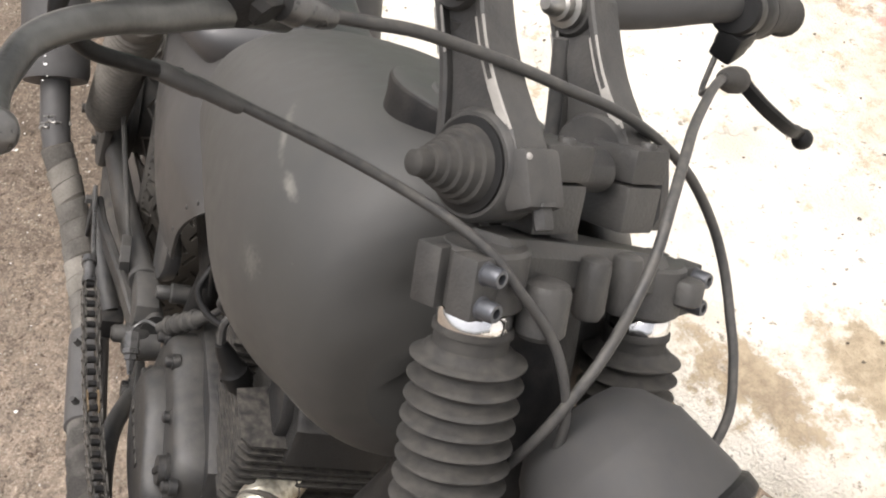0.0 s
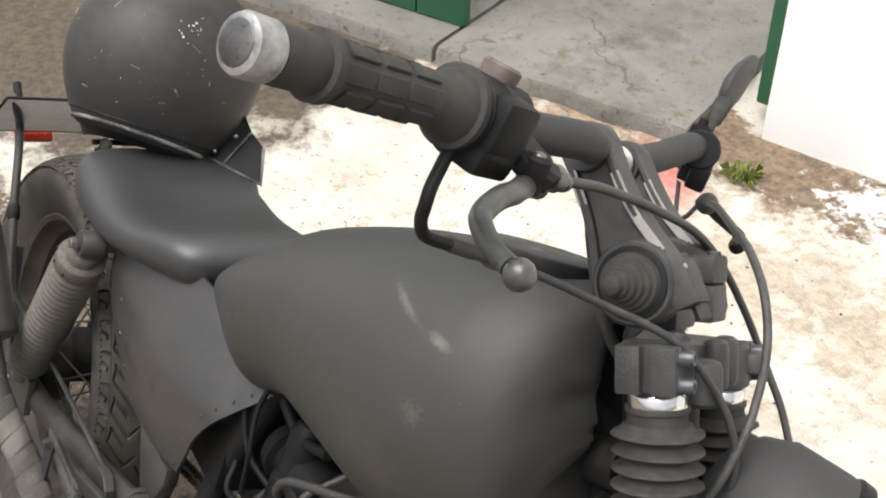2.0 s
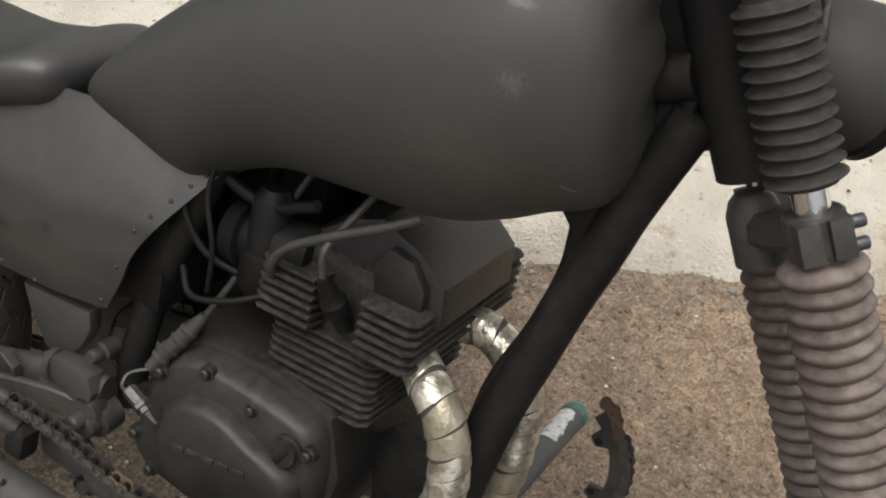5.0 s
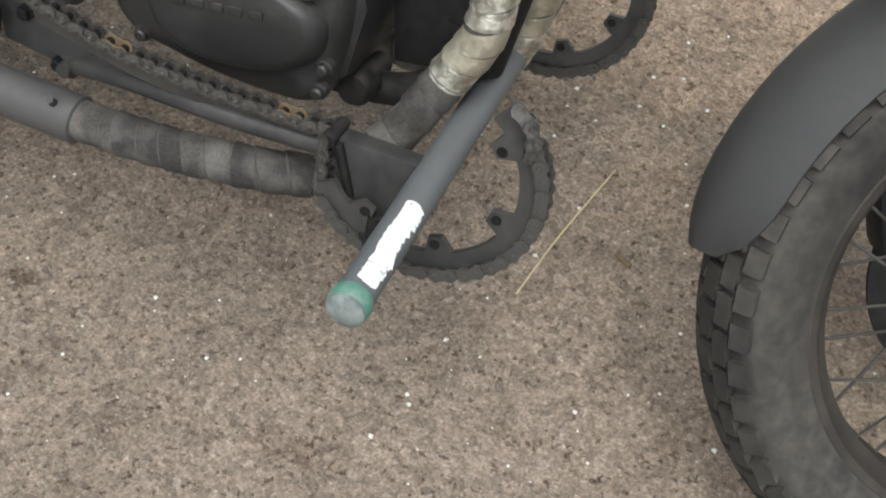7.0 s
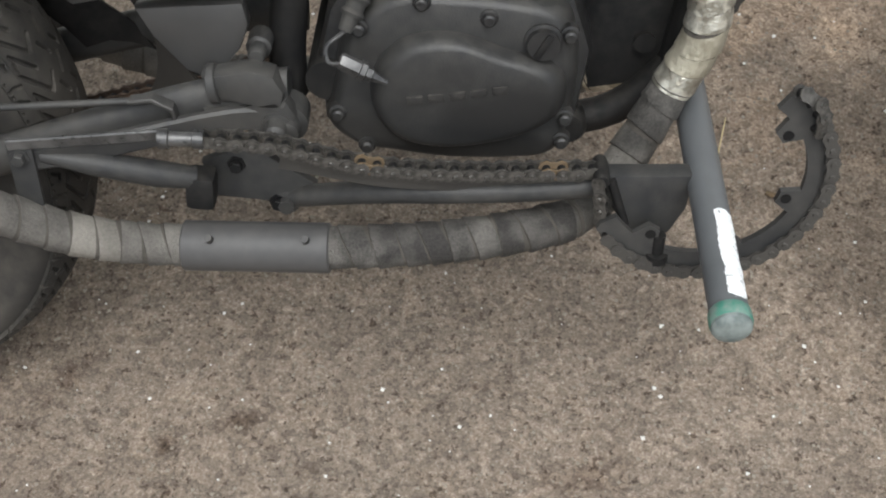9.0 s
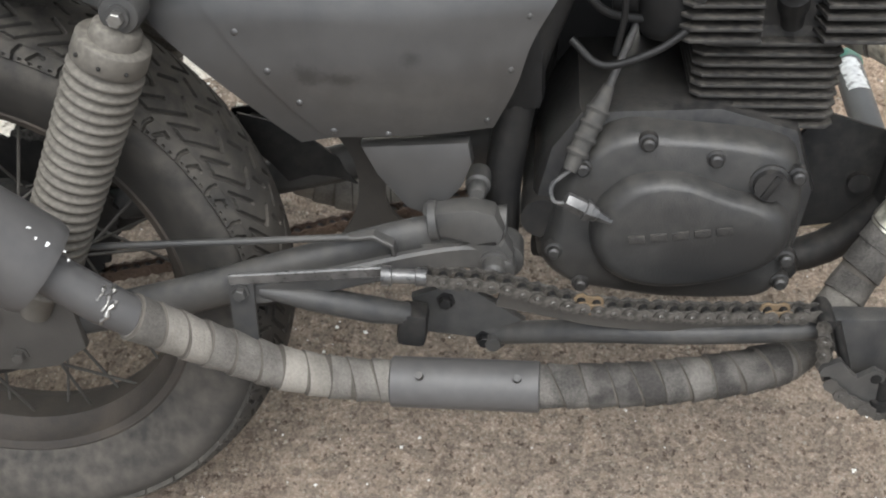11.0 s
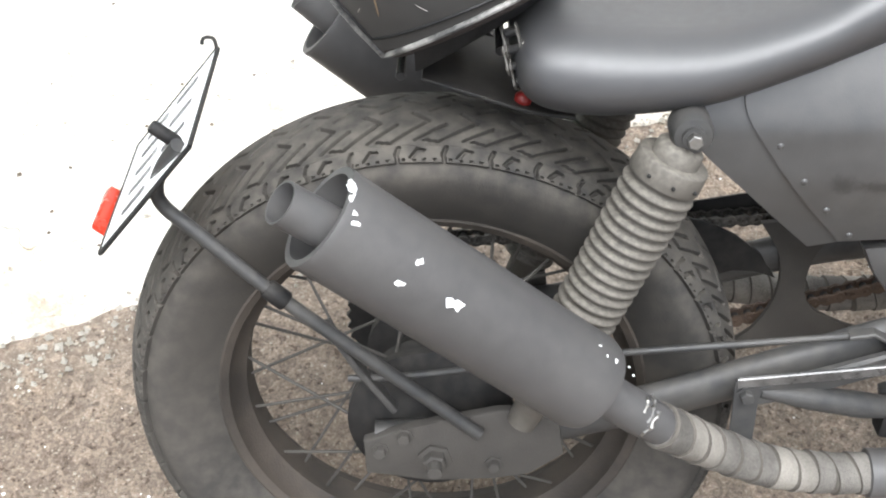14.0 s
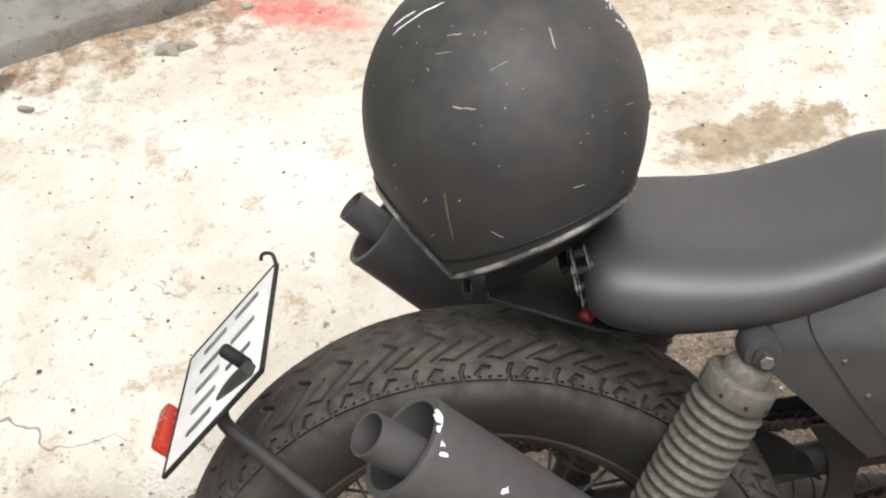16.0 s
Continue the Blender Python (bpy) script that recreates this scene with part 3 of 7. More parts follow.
    ob = new(name, me)
    if parent:
        ob.parent = parent
    if label:
        ob["label"] = label
    return ob


def part(name, bm, material, parent, label="", sharp=38):
    return finish(bm, name, material, parent, label, sharp)


def B():
    return bmesh.new()


def rough_up(bm, amount, scale, seed=0.0):
    for v in bm.verts:
        d = noise.noise_vector(v.co * scale + Vector((seed, seed * 2, seed * 3)))
        v.co += d * amount

# ground, pavement, walls ------------------------------------------------------
KERB = lambda x: 0.378 + (x + 0.45) * 0.455          # the pavement's edge


def sheet(name, material, xs, ys, z_of, kind_label):
    bm = B()
    rows = [[bm.verts.new((x, y, z_of(x, y))) for x in xs] for y in ys]
    for a, b in zip(rows, rows[1:]):
        for i in range(len(xs) - 1):
            bm.faces.new((a[i], a[i + 1], b[i + 1], b[i]))
    ob = finish(bm, name, material)
    return tagged(ob, kind_label, name.split("_")[0], kind="structure")


near = np.linspace(-1.6, 2.0, 121)
far = [-60, -25, -10, -5, -3, -2.2]
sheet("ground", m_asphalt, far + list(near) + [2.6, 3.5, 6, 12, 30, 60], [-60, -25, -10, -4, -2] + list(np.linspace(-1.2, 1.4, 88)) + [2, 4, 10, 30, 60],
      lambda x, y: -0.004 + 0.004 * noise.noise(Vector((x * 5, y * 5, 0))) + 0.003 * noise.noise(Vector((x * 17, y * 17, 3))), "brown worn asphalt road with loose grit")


def pavement():
    """Worn concrete that ends at the road in a broken, rounded edge."""
    bm = B()
    xs = [-30, -12, -6, -4, -3] + list(np.linspace(-2.6, 2.6, 170)) + [3.2, 4, 6, 12, 30]
    steps = [(-0.035, -0.012), (-0.012, 0.012), (0.006, 0.034), (0.03, 0.046), (0.07, 0.052), (0.14, 0.055), (0.25, 0.056), (0.4, 0.056), (0.6, 0.056), (0.85, 0.056), (1.1, 0.056), (1.6, 0.056), (2.4, 0.056), (6, 0.056)]
    rows = []
    for d, z in steps:
        row = []
        for x in xs:
            wob = 0.035 * noise.noise(Vector((x * 3.1, 0.3, 0))) + 0.022 * noise.noise(Vector((x * 9, 1.3, 0))) + 0.012 * noise.noise(Vector((x * 27, 2.3, 0)))
            fade = 1.0 if d < 0.2 else 0.3
            y = KERB(max(-4, min(4, x))) + d + wob * fade
            zz = z + (0.006 * noise.noise(Vector((x * 4, y * 4, 5))) + 0.003 * noise.noise(Vector((x * 19, y * 19, 7))) if d > 0 else 0)
            row.append(bm.verts.new((x, y, zz)))
        rows.append(row)
    for a, b in zip(rows, rows[1:]):
        for i in range(len(xs) - 1):
            bm.faces.new((a[i], a[i + 1], b[i + 1], b[i]))
    return tagged(finish(bm, "pavement", m_pave), "pale broken concrete pavement with a crumbled edge", "pavement", kind="structure")


pavement()


def lump(at, size, seed):
    """A broken piece of concrete lying on the pavement."""
    bm = B()
    bmesh.ops.create_icosphere(bm, subdivisions=2, radius=1.0, matrix=Matrix.Translation(V(at)) @ Matrix.Diagonal((*size, 1)))
    rough_up(bm, size[1] * 0.75, 38, seed)
    tagged(finish(bm, "concrete_lump", m_lump, sharp=20), "pale broken lump of concrete in the dirt", "rubble", group="rubble on the pavement")


for k, (x, y, a, b, h) in enumerate(((-1.04, 1.03, 0.035, 0.022, 0.012), (-0.99, 1.01, 0.03, 0.02, 0.014), (-1.08, 1.02, 0.018, 0.012, 0.01), (-0.94, 1.0, 0.02, 0.014, 0.01), (-0.48, 1.29, 0.022, 0.016, 0.012), (-0.45, 1.305, 0.018, 0.014, 0.012), (-0.70, 1.14, 0.018, 0.012, 0.008), (-0.56, 1.33, 0.012, 0.009, 0.007), (-0.35, 1.42, 0.012, 0.01, 0.007))):
    lump((x, y, 0.058), (a, b, h), 3.0 + k)


def wall_line(name, a, b, height, thick, material, label, z0=0.0, lean=0.0):
    """A wall whose front foot runs from a to b."""
    bm = B()
    d = (Vector((*b, 0)) - Vector((*a, 0)))
    nrm = Vector((-d.y, d.x, 0)).normalized()
    k = 40
    front, back = [], []
    hs = [0, 0.03, 0.1, 0.3, 0.8, height]
    for i in range(k + 1):
        p = Vector((*a, 0)) + d * i / k
        front.append([bm.verts.new(p + Vector((0, 0, z0 + h)) + nrm * (0.008 * noise.noise(Vector((i * 0.7, h * 6, 2))))) for h in hs])
        back.append([bm.verts.new(p + nrm * thick + Vector((0, 0, z0 + h))) for h in hs])
    for i in range(k):
        for j in range(len(hs) - 1):
            bm.faces.new((front[i][j], front[i + 1][j], front[i + 1][j + 1], front[i][j + 1]))
            bm.faces.new((back[i][j], back[i][j + 1], back[i + 1][j + 1], back[i + 1][j]))
        bm.faces.new((front[i][-1], front[i + 1][-1], back[i + 1][-1], back[i][-1]))
    for r, q in ((front[0], back[0]), (front[-1], back[-1])):
        bm.faces.new([*r, *q[::-1]])
    return tagged(finish(bm, name, material), label, "wall", kind="structure")


wall_line("wall_white", (-0.272, 1.672), (9.4, 5.70), 2.6, 0.3, m_wall, "white limewashed house wall beside the pavement")
wall_line("wall_back", (-2.9, 1.45), (-0.1, 2.88), 3.0, 0.2, m_wall, "pale wall at the back of the recess")
wall_line("wall_side", (-12.0, -4.35), (-2.6, 0.44), 3.0, 0.3, m_wall, "pale house wall beyond the gate")


def step_slab(s, e):
    """One slab of the concrete step before the gate; a joint is left between the slabs."""
    bm = B()
    a, b = Vector((-3.2, 0.015, 0)), Vector((-0.315, 1.492, 0))
    d = (b - a)
    nrm = Vector((-d.y, d.x, 0)).normalized()
    p, q = a + d * (s + 0.002), a + d * (e - 0.002)
    k = 30
    prof = [(0.0, 0.0), (0.0, 0.085), (0.008, 0.097), (0.03, 0.101), (0.5, 0.106), (1.3, 0.112)]
    rows = []
    for i in range(k + 1):
        o = p + (q - p) * i / k
        w = 0.012 * noise.noise(Vector((o.x * 9, 3, 0)))
        rows.append([bm.verts.new(o + nrm * (u + (w if j < 4 else 0)) + Vector((0, 0, z))) for j, (u, z) in enumerate(prof)])
    for r, t in zip(rows, rows[1:]):
        for j in range(len(prof) - 1):
            bm.faces.new((r[j], t[j], t[j + 1], r[j + 1]))
    for r in (rows[0], rows[-1]):
        bm.faces.new(r)
    tagged(finish(bm, "step", m_step), "grey concrete step slab in front of the green gate", "step", kind="structure")


for s, e in ((0.0, 0.42), (0.42, 0.79), (0.79, 1.0)):
    step_slab(s, e)


def gate():
    """A plank gate: boards side by side."""
    g = tagged(new("gate"), "dark green painted plank gate standing on the concrete step", "gate")
    for a, b, count in (((-2.6, 0.485), (-0.975, 1.310), 12),):
        p, q = Vector((*a, 0.105)), Vector((*b, 0.105))
        d = (q - p) / count
        t = Matrix.Rotation(math.atan2(d.y, d.x), 3, 'Z')
        for i in range(count):
            bm = B()
            block(bm, p + d * (i + 0.5) + Vector((0, 0, 1.0)), (d.length - 0.005, 0.028, 2.0), t, 0.004)
            part("board", bm, m_gate, g)
    bm = B()
    block(bm, (-0.362, 1.808, 1.1), (0.05, 0.20, 2.0), Matrix.Rotation(0.39, 3, 'Z'), 0.006)
    part("post", bm, m_gate, g, "green painted gate post")


gate()


def stool():
    s = tagged(new("wooden_stool"), "low weathered wooden stool with a stained top, by the wall", "stool")
    bm = B()
    t = Matrix.Rotation(0.2, 3, 'Z')
    c = Vector((0.452, 1.752, 0))
    block(bm, c + Vector((0, 0, 0.246)), (0.37, 0.215, 0.074), t, 0.022)
    rough_up(bm, 0.005, 14)
    part("seat", bm, m_stooltop, s)
    for dx, dy in ((-0.118, -0.062), (-0.118, 0.062), (0.118, -0.062), (0.118, 0.062)):
        o = t @ Vector((dx, dy, 0)) + c
        foot = t @ Vector((dx * 1.14, dy * 1.15, 0)) + c + Vector((0, 0, 0.052))
        bm = B()
        tube(bm, [foot, (o.x, o.y, 0.222)], [0.034, 0.030], 4)
        part("leg", bm, m_wood, s)


stool()


def weed():
    w = tagged(new("weed"), "small green weed tuft growing at the foot of the wall", "weed")
    rng = random.Random(5)
    for k in range(70):
        a, r = rng.uniform(0, 6.28), rng.uniform(0, 0.032)
        base = Vector((-0.152 + math.cos(a) * r, 1.512 + math.sin(a) * r * 0.7, 0.062))
        out = Vector((math.cos(a), math.sin(a), 0)) * rng.uniform(0.006, 0.03)
        h = rng.uniform(0.012, 0.04)
        bm = B()
        s = Vector((-math.sin(a), math.cos(a), 0)) * rng.uniform(0.0012, 0.003)
        mids = base + out * 0.5 + Vector((0, 0, h))
        tip = base + out + Vector((0, 0, h * 0.7))
        v = [bm.verts.new(p) for p in (base - s * 0.5, base + s * 0.5, mids + s, tip, mids - s)]
        bm.faces.new(v)
        v2 = [bm.verts.new(p.co - Vector((0, 0, 0.0006))) for p in v]
        bm.faces.new(v2[::-1])
        part("leaf", bm, m_leaf, w)


weed()


def scatter(name, material, count, box, size, seed, label, avoid=None, z_of=None, blend=0.0):
    """Loose stones, too many to count, as one body."""
    rng = random.Random(seed)
    verts, faces = [], []
    shape = [(1, 0, 0), (-0.9, 0.2, 0), (0.1, 1, 0.1), (-0.1, -0.95, 0), (0.1, 0, 0.8), (0, 0.1, -0.6)]
    tri = [(0, 2, 4), (2, 1, 4), (1, 3, 4), (3, 0, 4), (2, 0, 5), (1, 2, 5), (3, 1, 5), (0, 3, 5)]
    while count:
        x, y = rng.uniform(box[0], box[1]), rng.uniform(box[2], box[3])
        if avoid and avoid(x, y, rng):
            continue
        count -= 1
        s = size[0] + (size[1] - size[0]) * rng.random() ** 3
        a = rng.uniform(0, 6.28)
        z = z_of(x, y) if z_of else 0.0
        o = len(verts)
        for p in shape:
            q = [c * rng.uniform(0.7, 1.15) * s for c in p]
            verts.append((x + q[0] * math.cos(a) - q[1] * math.sin(a), y + q[0] * math.sin(a) + q[1] * math.cos(a), z + q[2] * 0.8))
        faces += [(i + o, j + o, k + o) for i, j, k in tri]
    me = bpy.data.meshes.new(name)
    me.from_pydata(verts, [], faces)
    me.materials.append(material)
    return tagged(new(name, me), label, "gravel", kind="stuff")


road = lambda x, y, rng: y > KERB(x) - 0.02
edge = lambda x, y, rng: not (-0.10 < y - KERB(x) < 0.05)
paved = lambda x, y, rng: not (KERB(x) + 0.05 < y < 1.6)
scatter("pebbles", m_pebble, 1300, (-1.2, 1.9, -1.0, 1.3), (0.0012, 0.0042), 11, "white stone chips loose on the asphalt", road)
scatter("road_grit", m_grit, 26000, (-0.9, 1.8, -0.75, 1.2), (0.0011, 0.0036), 12, "brown grit loose on the asphalt", road)
scatter("edge_rubble", m_lump, 3200, (-1.2, 1.6, -0.2, 1.3), (0.0015, 0.008), 13, "pale rubble along the pavement edge", edge)
scatter("pavement_grit", m_dirt, 700, (-1.4, 1.6, 0.0, 1.7), (0.001, 0.005), 14, "dark crumbs on the pavement", paved, z_of=lambda x, y: 0.058)


def straw():
    bm = B()
    tube(bm, curve([(0.947, 0.128, 0.004), (0.965, 0.215, 0.0055), (0.995, 0.33, 0.004)], 6), [0.0011] * 12 + [0.0006], 5)
    tagged(finish(bm, "straw", m_straw), "dry straw stalk lying on the asphalt", "straw")
    bm = B()
    lathe(bm, (1.032, 0.222, 0.004), (1.052, 0.212, 0.004), [(0, 0.003), (0.5, 0.0036), (1, 0.003)], 8)
    tagged(finish(bm, "cigarette_butt", m_orust), "orange cigarette end lying on the asphalt", "litter")


straw()

# the motorcycle ---------------------------------------------------------------
LEAN = 21.0
bike = tagged(new("motorcycle"), "matte black custom motorcycle leaning on its stand, dusty and worn", "motorcycle")
bike.matrix_basis = pose(0, 0, 0, -LEAN, 0, 0)


def wheel(name, centre, turn, R, half, rim_r, tread, hub_label):
    """A spoked wheel; its own plane is x and z, before turn and centre are laid on."""
    M = Matrix.Translation(V(centre)) @ turn.to_4x4()

    def place(bm):
        bmesh.ops.transform(bm, matrix=M, verts=bm.verts[:])
        return bm

    def skin(phi):
        """The tyre's section: phi -1 at the right bead, 0 on the crown, 1 at the left bead; gives y, radius."""
        a = abs(phi)
        ang = a * radians(142)
        y = half * math.sin(ang) * (1.0 if ang < 1.57 else 0.45 + 0.55 * math.sin(ang))
        y = half * math.sin(min(ang, radians(90))) if ang < radians(90) else half * (1 - 0.42 * ((ang - radians(90)) / radians(52)) ** 1.6)
        h = R - rim_r
        r = rim_r + h * (0.62 + 0.38 * math.cos(ang)) if ang < radians(90) else rim_r + h * 0.62 * (1 - ((ang - radians(90)) / radians(52)))
        return math.copysign(y, phi), r

    hub = B()
    lathe(hub, (0, -0.075, 0), (0, 0.075, 0), [(0, 0.02), (0.08, 0.024), (0.12, 0.062), (0.3, 0.066), (0.34, 0.04), (0.66, 0.04), (0.7, 0.068), (0.88, 0.066), (0.92, 0.024), (1, 0.02)], 28)
    w = part(name, place(hub), m_dark, bike, hub_label)
    ty = B()
    n, k = 96, 29
    rings = []
    for i in range(n):
        a = 2 * math.pi * i / n
        ring = []
        for j in range(k):
            y, r = skin(-1 + 2 * j / (k - 1))
            ring.append((r * math.sin(a), y, r * math.cos(a)))
        ring += [((rim_r - 0.004) * math.sin(a), half * 0.3, (rim_r - 0.004) * math.cos(a)), ((rim_r - 0.004) * math.sin(a), -half * 0.3, (rim_r - 0.004) * math.cos(a))]
        rings.append(ring)
    ring_skin(ty, rings, closed=True)
    part("tyre", place(ty), m_tyre, w, "dusty black rubber tyre")

    def blocks(cells, rise):
        """Raised tread pieces; a cell is a strip in turn angle and section."""
        bm = B()
        for cell in cells:
            low, high = [], []
            for a, phi in cell:
                y, r = skin(phi)
                y2, r2 = skin(phi * 1.0)
                nz = Vector((0, y, (r - (R - half * 0.9)))).normalized()
                low.append(bm.verts.new(((r - 0.002) * math.sin(a), y * 0.98, (r - 0.002) * math.cos(a))))
                q = r + rise * nz.z
                high.append(bm.verts.new((q * math.sin(a), y + rise * nz.y, q * math.cos(a))))
            bm.faces.new(high)
            for i in range(len(low)):
                j = (i + 1) % len(low)
                bm.faces.new((low[i], low[j], high[j], high[i]))
        return bm

    tr = tread(skin) if callable(tread) else blocks(*tread)
    part("tread", place(tr), m_tyre, w, sharp=25)
    rm = B()
    prof = [(-half * 0.62, rim_r + 0.012), (-half * 0.66, rim_r + 0.004), (-half * 0.6, rim_r - 0.003), (-half * 0.4, rim_r - 0.006), (-half * 0.25, rim_r - 0.016), (half * 0.25, rim_r - 0.016), (half * 0.4, rim_r - 0.006), (half * 0.6, rim_r - 0.003), (half * 0.66, rim_r + 0.004), (half * 0.62, rim_r + 0.012), (half * 0.3, rim_r + 0.002), (-half * 0.3, rim_r + 0.002)]
    ring_skin(rm, [[(r * math.sin(2 * math.pi * i / 72), y, r * math.cos(2 * math.pi * i / 72)) for y, r in prof] for i in range(72)], closed=True)
    part("rim", place(rm), m_rim, w, "dusty brown steel rim")
    for i in range(36):
        a = 2 * math.pi * i / 36
        s = 1 if i % 2 else -1
        b = a + (0.55 if (i // 2) % 2 else -0.55)
        sp = B()
        tube(sp, [(0.062 * math.sin(b), s * 0.05, 0.062 * math.cos(b)), ((rim_r - 0.014) * math.sin(a), s * 0.006, (rim_r - 0.014) * math.cos(a))], 0.0016, 6)
        part("spoke", place(sp), m_dusty, w)
    return w, M


def rear_tread(skin, rise=0.0042, n=44, fine=34, across=118, edge=0.47):
    """A band of rubber cut by hooked slanting strokes, with notched blocks and pin holes along the shoulder."""
    cuts = [((0.92, 0.085), (1.25, 0.150)), ((1.25, 0.150), (0.45, 0.315)), ((0.45, 0.315), (0.08, 0.292)), ((1.58, 0.178), (0.98, 0.298)), ((0.25, 0.062), (0.62, 0.004)),
            ((0.62, 0.348), (0.56, 0.400)), ((0.56, 0.400), (0.60, 0.470)), ((1.02, 0.366), (0.88, 0.425)), ((1.02, 0.366), (1.14, 0.372))]
    holes = [(0.72, 0.440), (0.95, 0.446), (1.17, 0.444), (1.38, 0.440)]
    da, wide = 2 * math.pi / n, 0.164
    round_ = 2 * math.pi * 0.286 / n
    u, v = np.meshgrid((np.arange(fine)) / fine, np.linspace(-edge, edge, across), indexing="ij")
    side = v > 0
    u2 = np.where(side, (u + 0.5) % 1.0, u)
    x, y = u2 * round_, np.abs(v) * wide
    depth = np.zeros_like(x)
    for shift in (-2, -1, 0, 1):
        for (a0, p0), (a1, p1) in cuts:
            ax_, ay, bx_, by = (a0 + shift) * round_, p0 * wide, (a1 + shift) * round_, p1 * wide
            k = np.clip(((x - ax_) * (bx_ - ax_) + (y - ay) * (by - ay)) / ((bx_ - ax_) ** 2 + (by - ay) ** 2), 0, 1)
            d = np.hypot(x - ax_ - k * (bx_ - ax_), y - ay - k * (by - ay))
            depth = np.maximum(depth, np.clip((0.0019 - d) / 0.0007, 0, 1))
        for a0, p0 in holes:
            d = np.hypot(x - (a0 + shift) * round_, y - p0 * wide)
            depth = np.maximum(depth, 0.7 * np.clip((0.0016 - d) / 0.0007, 0, 1))
    # the shoulder blocks stand a little proud of the rest
    lift = rise * (1 - depth) + 0.0008 * (np.abs(v) > 0.338) * (1 - depth) - 0.0004
    lift[:, 0] = lift[:, -1] = -0.002
    bm = B()
    grid = []
    for i in range(n * fine):
        a = da * i / fine
        row = []
        for j in range(across):
            q, r = skin(v[0, j])
            out = Vector((0, q, r - (0.286 - 0.066 * 0.9))).normalized()
            h = lift[i % fine, j]
            r2 = r + h * out.z
            row.append(bm.verts.new((r2 * math.sin(a), q + h * out.y, r2 * math.cos(a))))
        grid.append(row)
    for a_, b_ in zip(grid, grid[1:] + grid[:1]):
        for j in range(across - 1):
            bm.faces.new((a_[j], b_[j], b_[j + 1], a_[j + 1]))
    return bm


def front_tread():
    cells = []
    n = 52
    for i in range(n):
        a, da = 2 * math.pi * i / n, 2 * math.pi / n
        for s in (-1, 1):
            for row, (p0, p1, w0, w1) in enumerate(((0.012, 0.165, 0.11, 0.89), (0.195, 0.325, 0.11, 0.89), (0.35, 0.52, 0.16, 0.84))):
                o = a + (da * 0.5 if row == 1 else 0) + (da * 0.25 if s > 0 else 0)
                steps = [p0 + (p1 - p0) * k / 2 for k in range(3)]
                cells.append([(o + da * w0, s * p) for p in steps] + [(o + da * w1, s * p) for p in steps[::-1]])
    return cells, 0.0085


REAR = (0.03, -0.012, 0.303)
rear, REAR_M = wheel("rear_wheel", REAR, Matrix.Identity(3), 0.286, 0.066, 0.196, rear_tread, "black hub of the spoked rear wheel")
STEER = 20.0
FRONT = (1.405, 0.070, 0.3018)
AXLE = Vector((-0.3131, 0.8994, -0.3051)).normalized()      # the front axle, leaning with the turned fork
AHEAD = AXLE.cross(Vector((0, 0, 1))).normalized()
front, FRONT_M = wheel("front_wheel", FRONT, Matrix((AHEAD, AXLE, AHEAD.cross(AXLE))).transposed(), 0.298, 0.056, 0.215, front_tread(), "black hub of the spoked front wheel")

# fork, clamps and boots -----------------------------------------------------------
FD = Vector((0.470, 0.092, -0.878)).normalized()     # down along a fork leg
R0 = Vector((1.015, -0.037, 0.976))                   # chrome ring at the top of the right leg
L0 = Vector((0.955, 0.103, 0.928))
ACROSS = (L0 - R0).normalized()


def leg(top, axle_end):
    f = B()
    tube(f, [top - FD * 0.03, top + FD * 0.15, top + FD * 0.48], 0.0140, 20)
    fork = part("fork_leg", f, m_chrome, bike, "chrome fork tube")
    b = B()
    low = top + FD * 0.468
    tube(b, curve([low, low + FD * 0.05, low + FD * 0.10, (low + FD * 0.14).lerp(V(axle_end), 0.35), V(axle_end)], 4), 0.0225, 20)
    part("slider", b, m_dark, fork, "black fork slider")
    b = B()
    lathe(b, low + FD * 0.0, low + FD * 0.03, [(0, 0.0255), (0.06, 0.0275), (0.3, 0.0275), (0.36, 0.0262), (0.7, 0.0262), (0.76, 0.0275), (0.95, 0.0275), (1, 0.0255)], 28)
    part("collar", b, m_rubber, fork, "dusty rubber collar")
    return fork, low + FD * 0.046


def boot(start, length, count, r0, r1, material, name, label, neck=0.0):
    """A rubber bellows: rounded ribs and thin valleys, a little uneven."""
    bm = B()
    prof = []
    if neck:
        prof += [(0, 0.0188), (neck * 0.1, 0.0206), (neck * 0.35, 0.0206), (neck * 0.4, 0.0192), (neck * 0.9, 0.0194)]
    for i in range(count):
        s0 = neck + (1 - neck) * i / count
        ds = (1 - neck) / count
        for f, q in (((0.0, 0), (0.2, 0.08), (0.36, 0.45), (0.46, 0.97), (0.54, 1), (0.62, 0.86), (0.76, 0.35), (0.9, 0.05)) if neck else ((0.0, 0), (0.12, 0.3), (0.3, 0.85), (0.45, 1), (0.6, 0.94), (0.8, 0.45))):
            prof.append((s0 + ds * f, r1 + (r0 - r1) * q))
    prof.append((1, r1))
    lathe(bm, start, start + FD * length, prof, 36)
    rough_up(bm, 0.0011, 30)
    return part(name, bm, material, bike, label, sharp=60)


CHAIN_AT = []
for top, end in ((R0, Vector(FRONT) - AXLE * 0.088), (L0, Vector(FRONT) + AXLE * 0.088)):
    fork, at = leg(top, end)
    CHAIN_AT.append((fork, at))
    c = B()
    lathe(c, top - FD * 0.006, top + FD * 0.006, [(0, 0.0184), (0.15, 0.0194), (0.85, 0.0194), (1, 0.0184)], 28)
    part("chrome_ring", c, m_chrome, bike, "bright chrome ring above the boot")
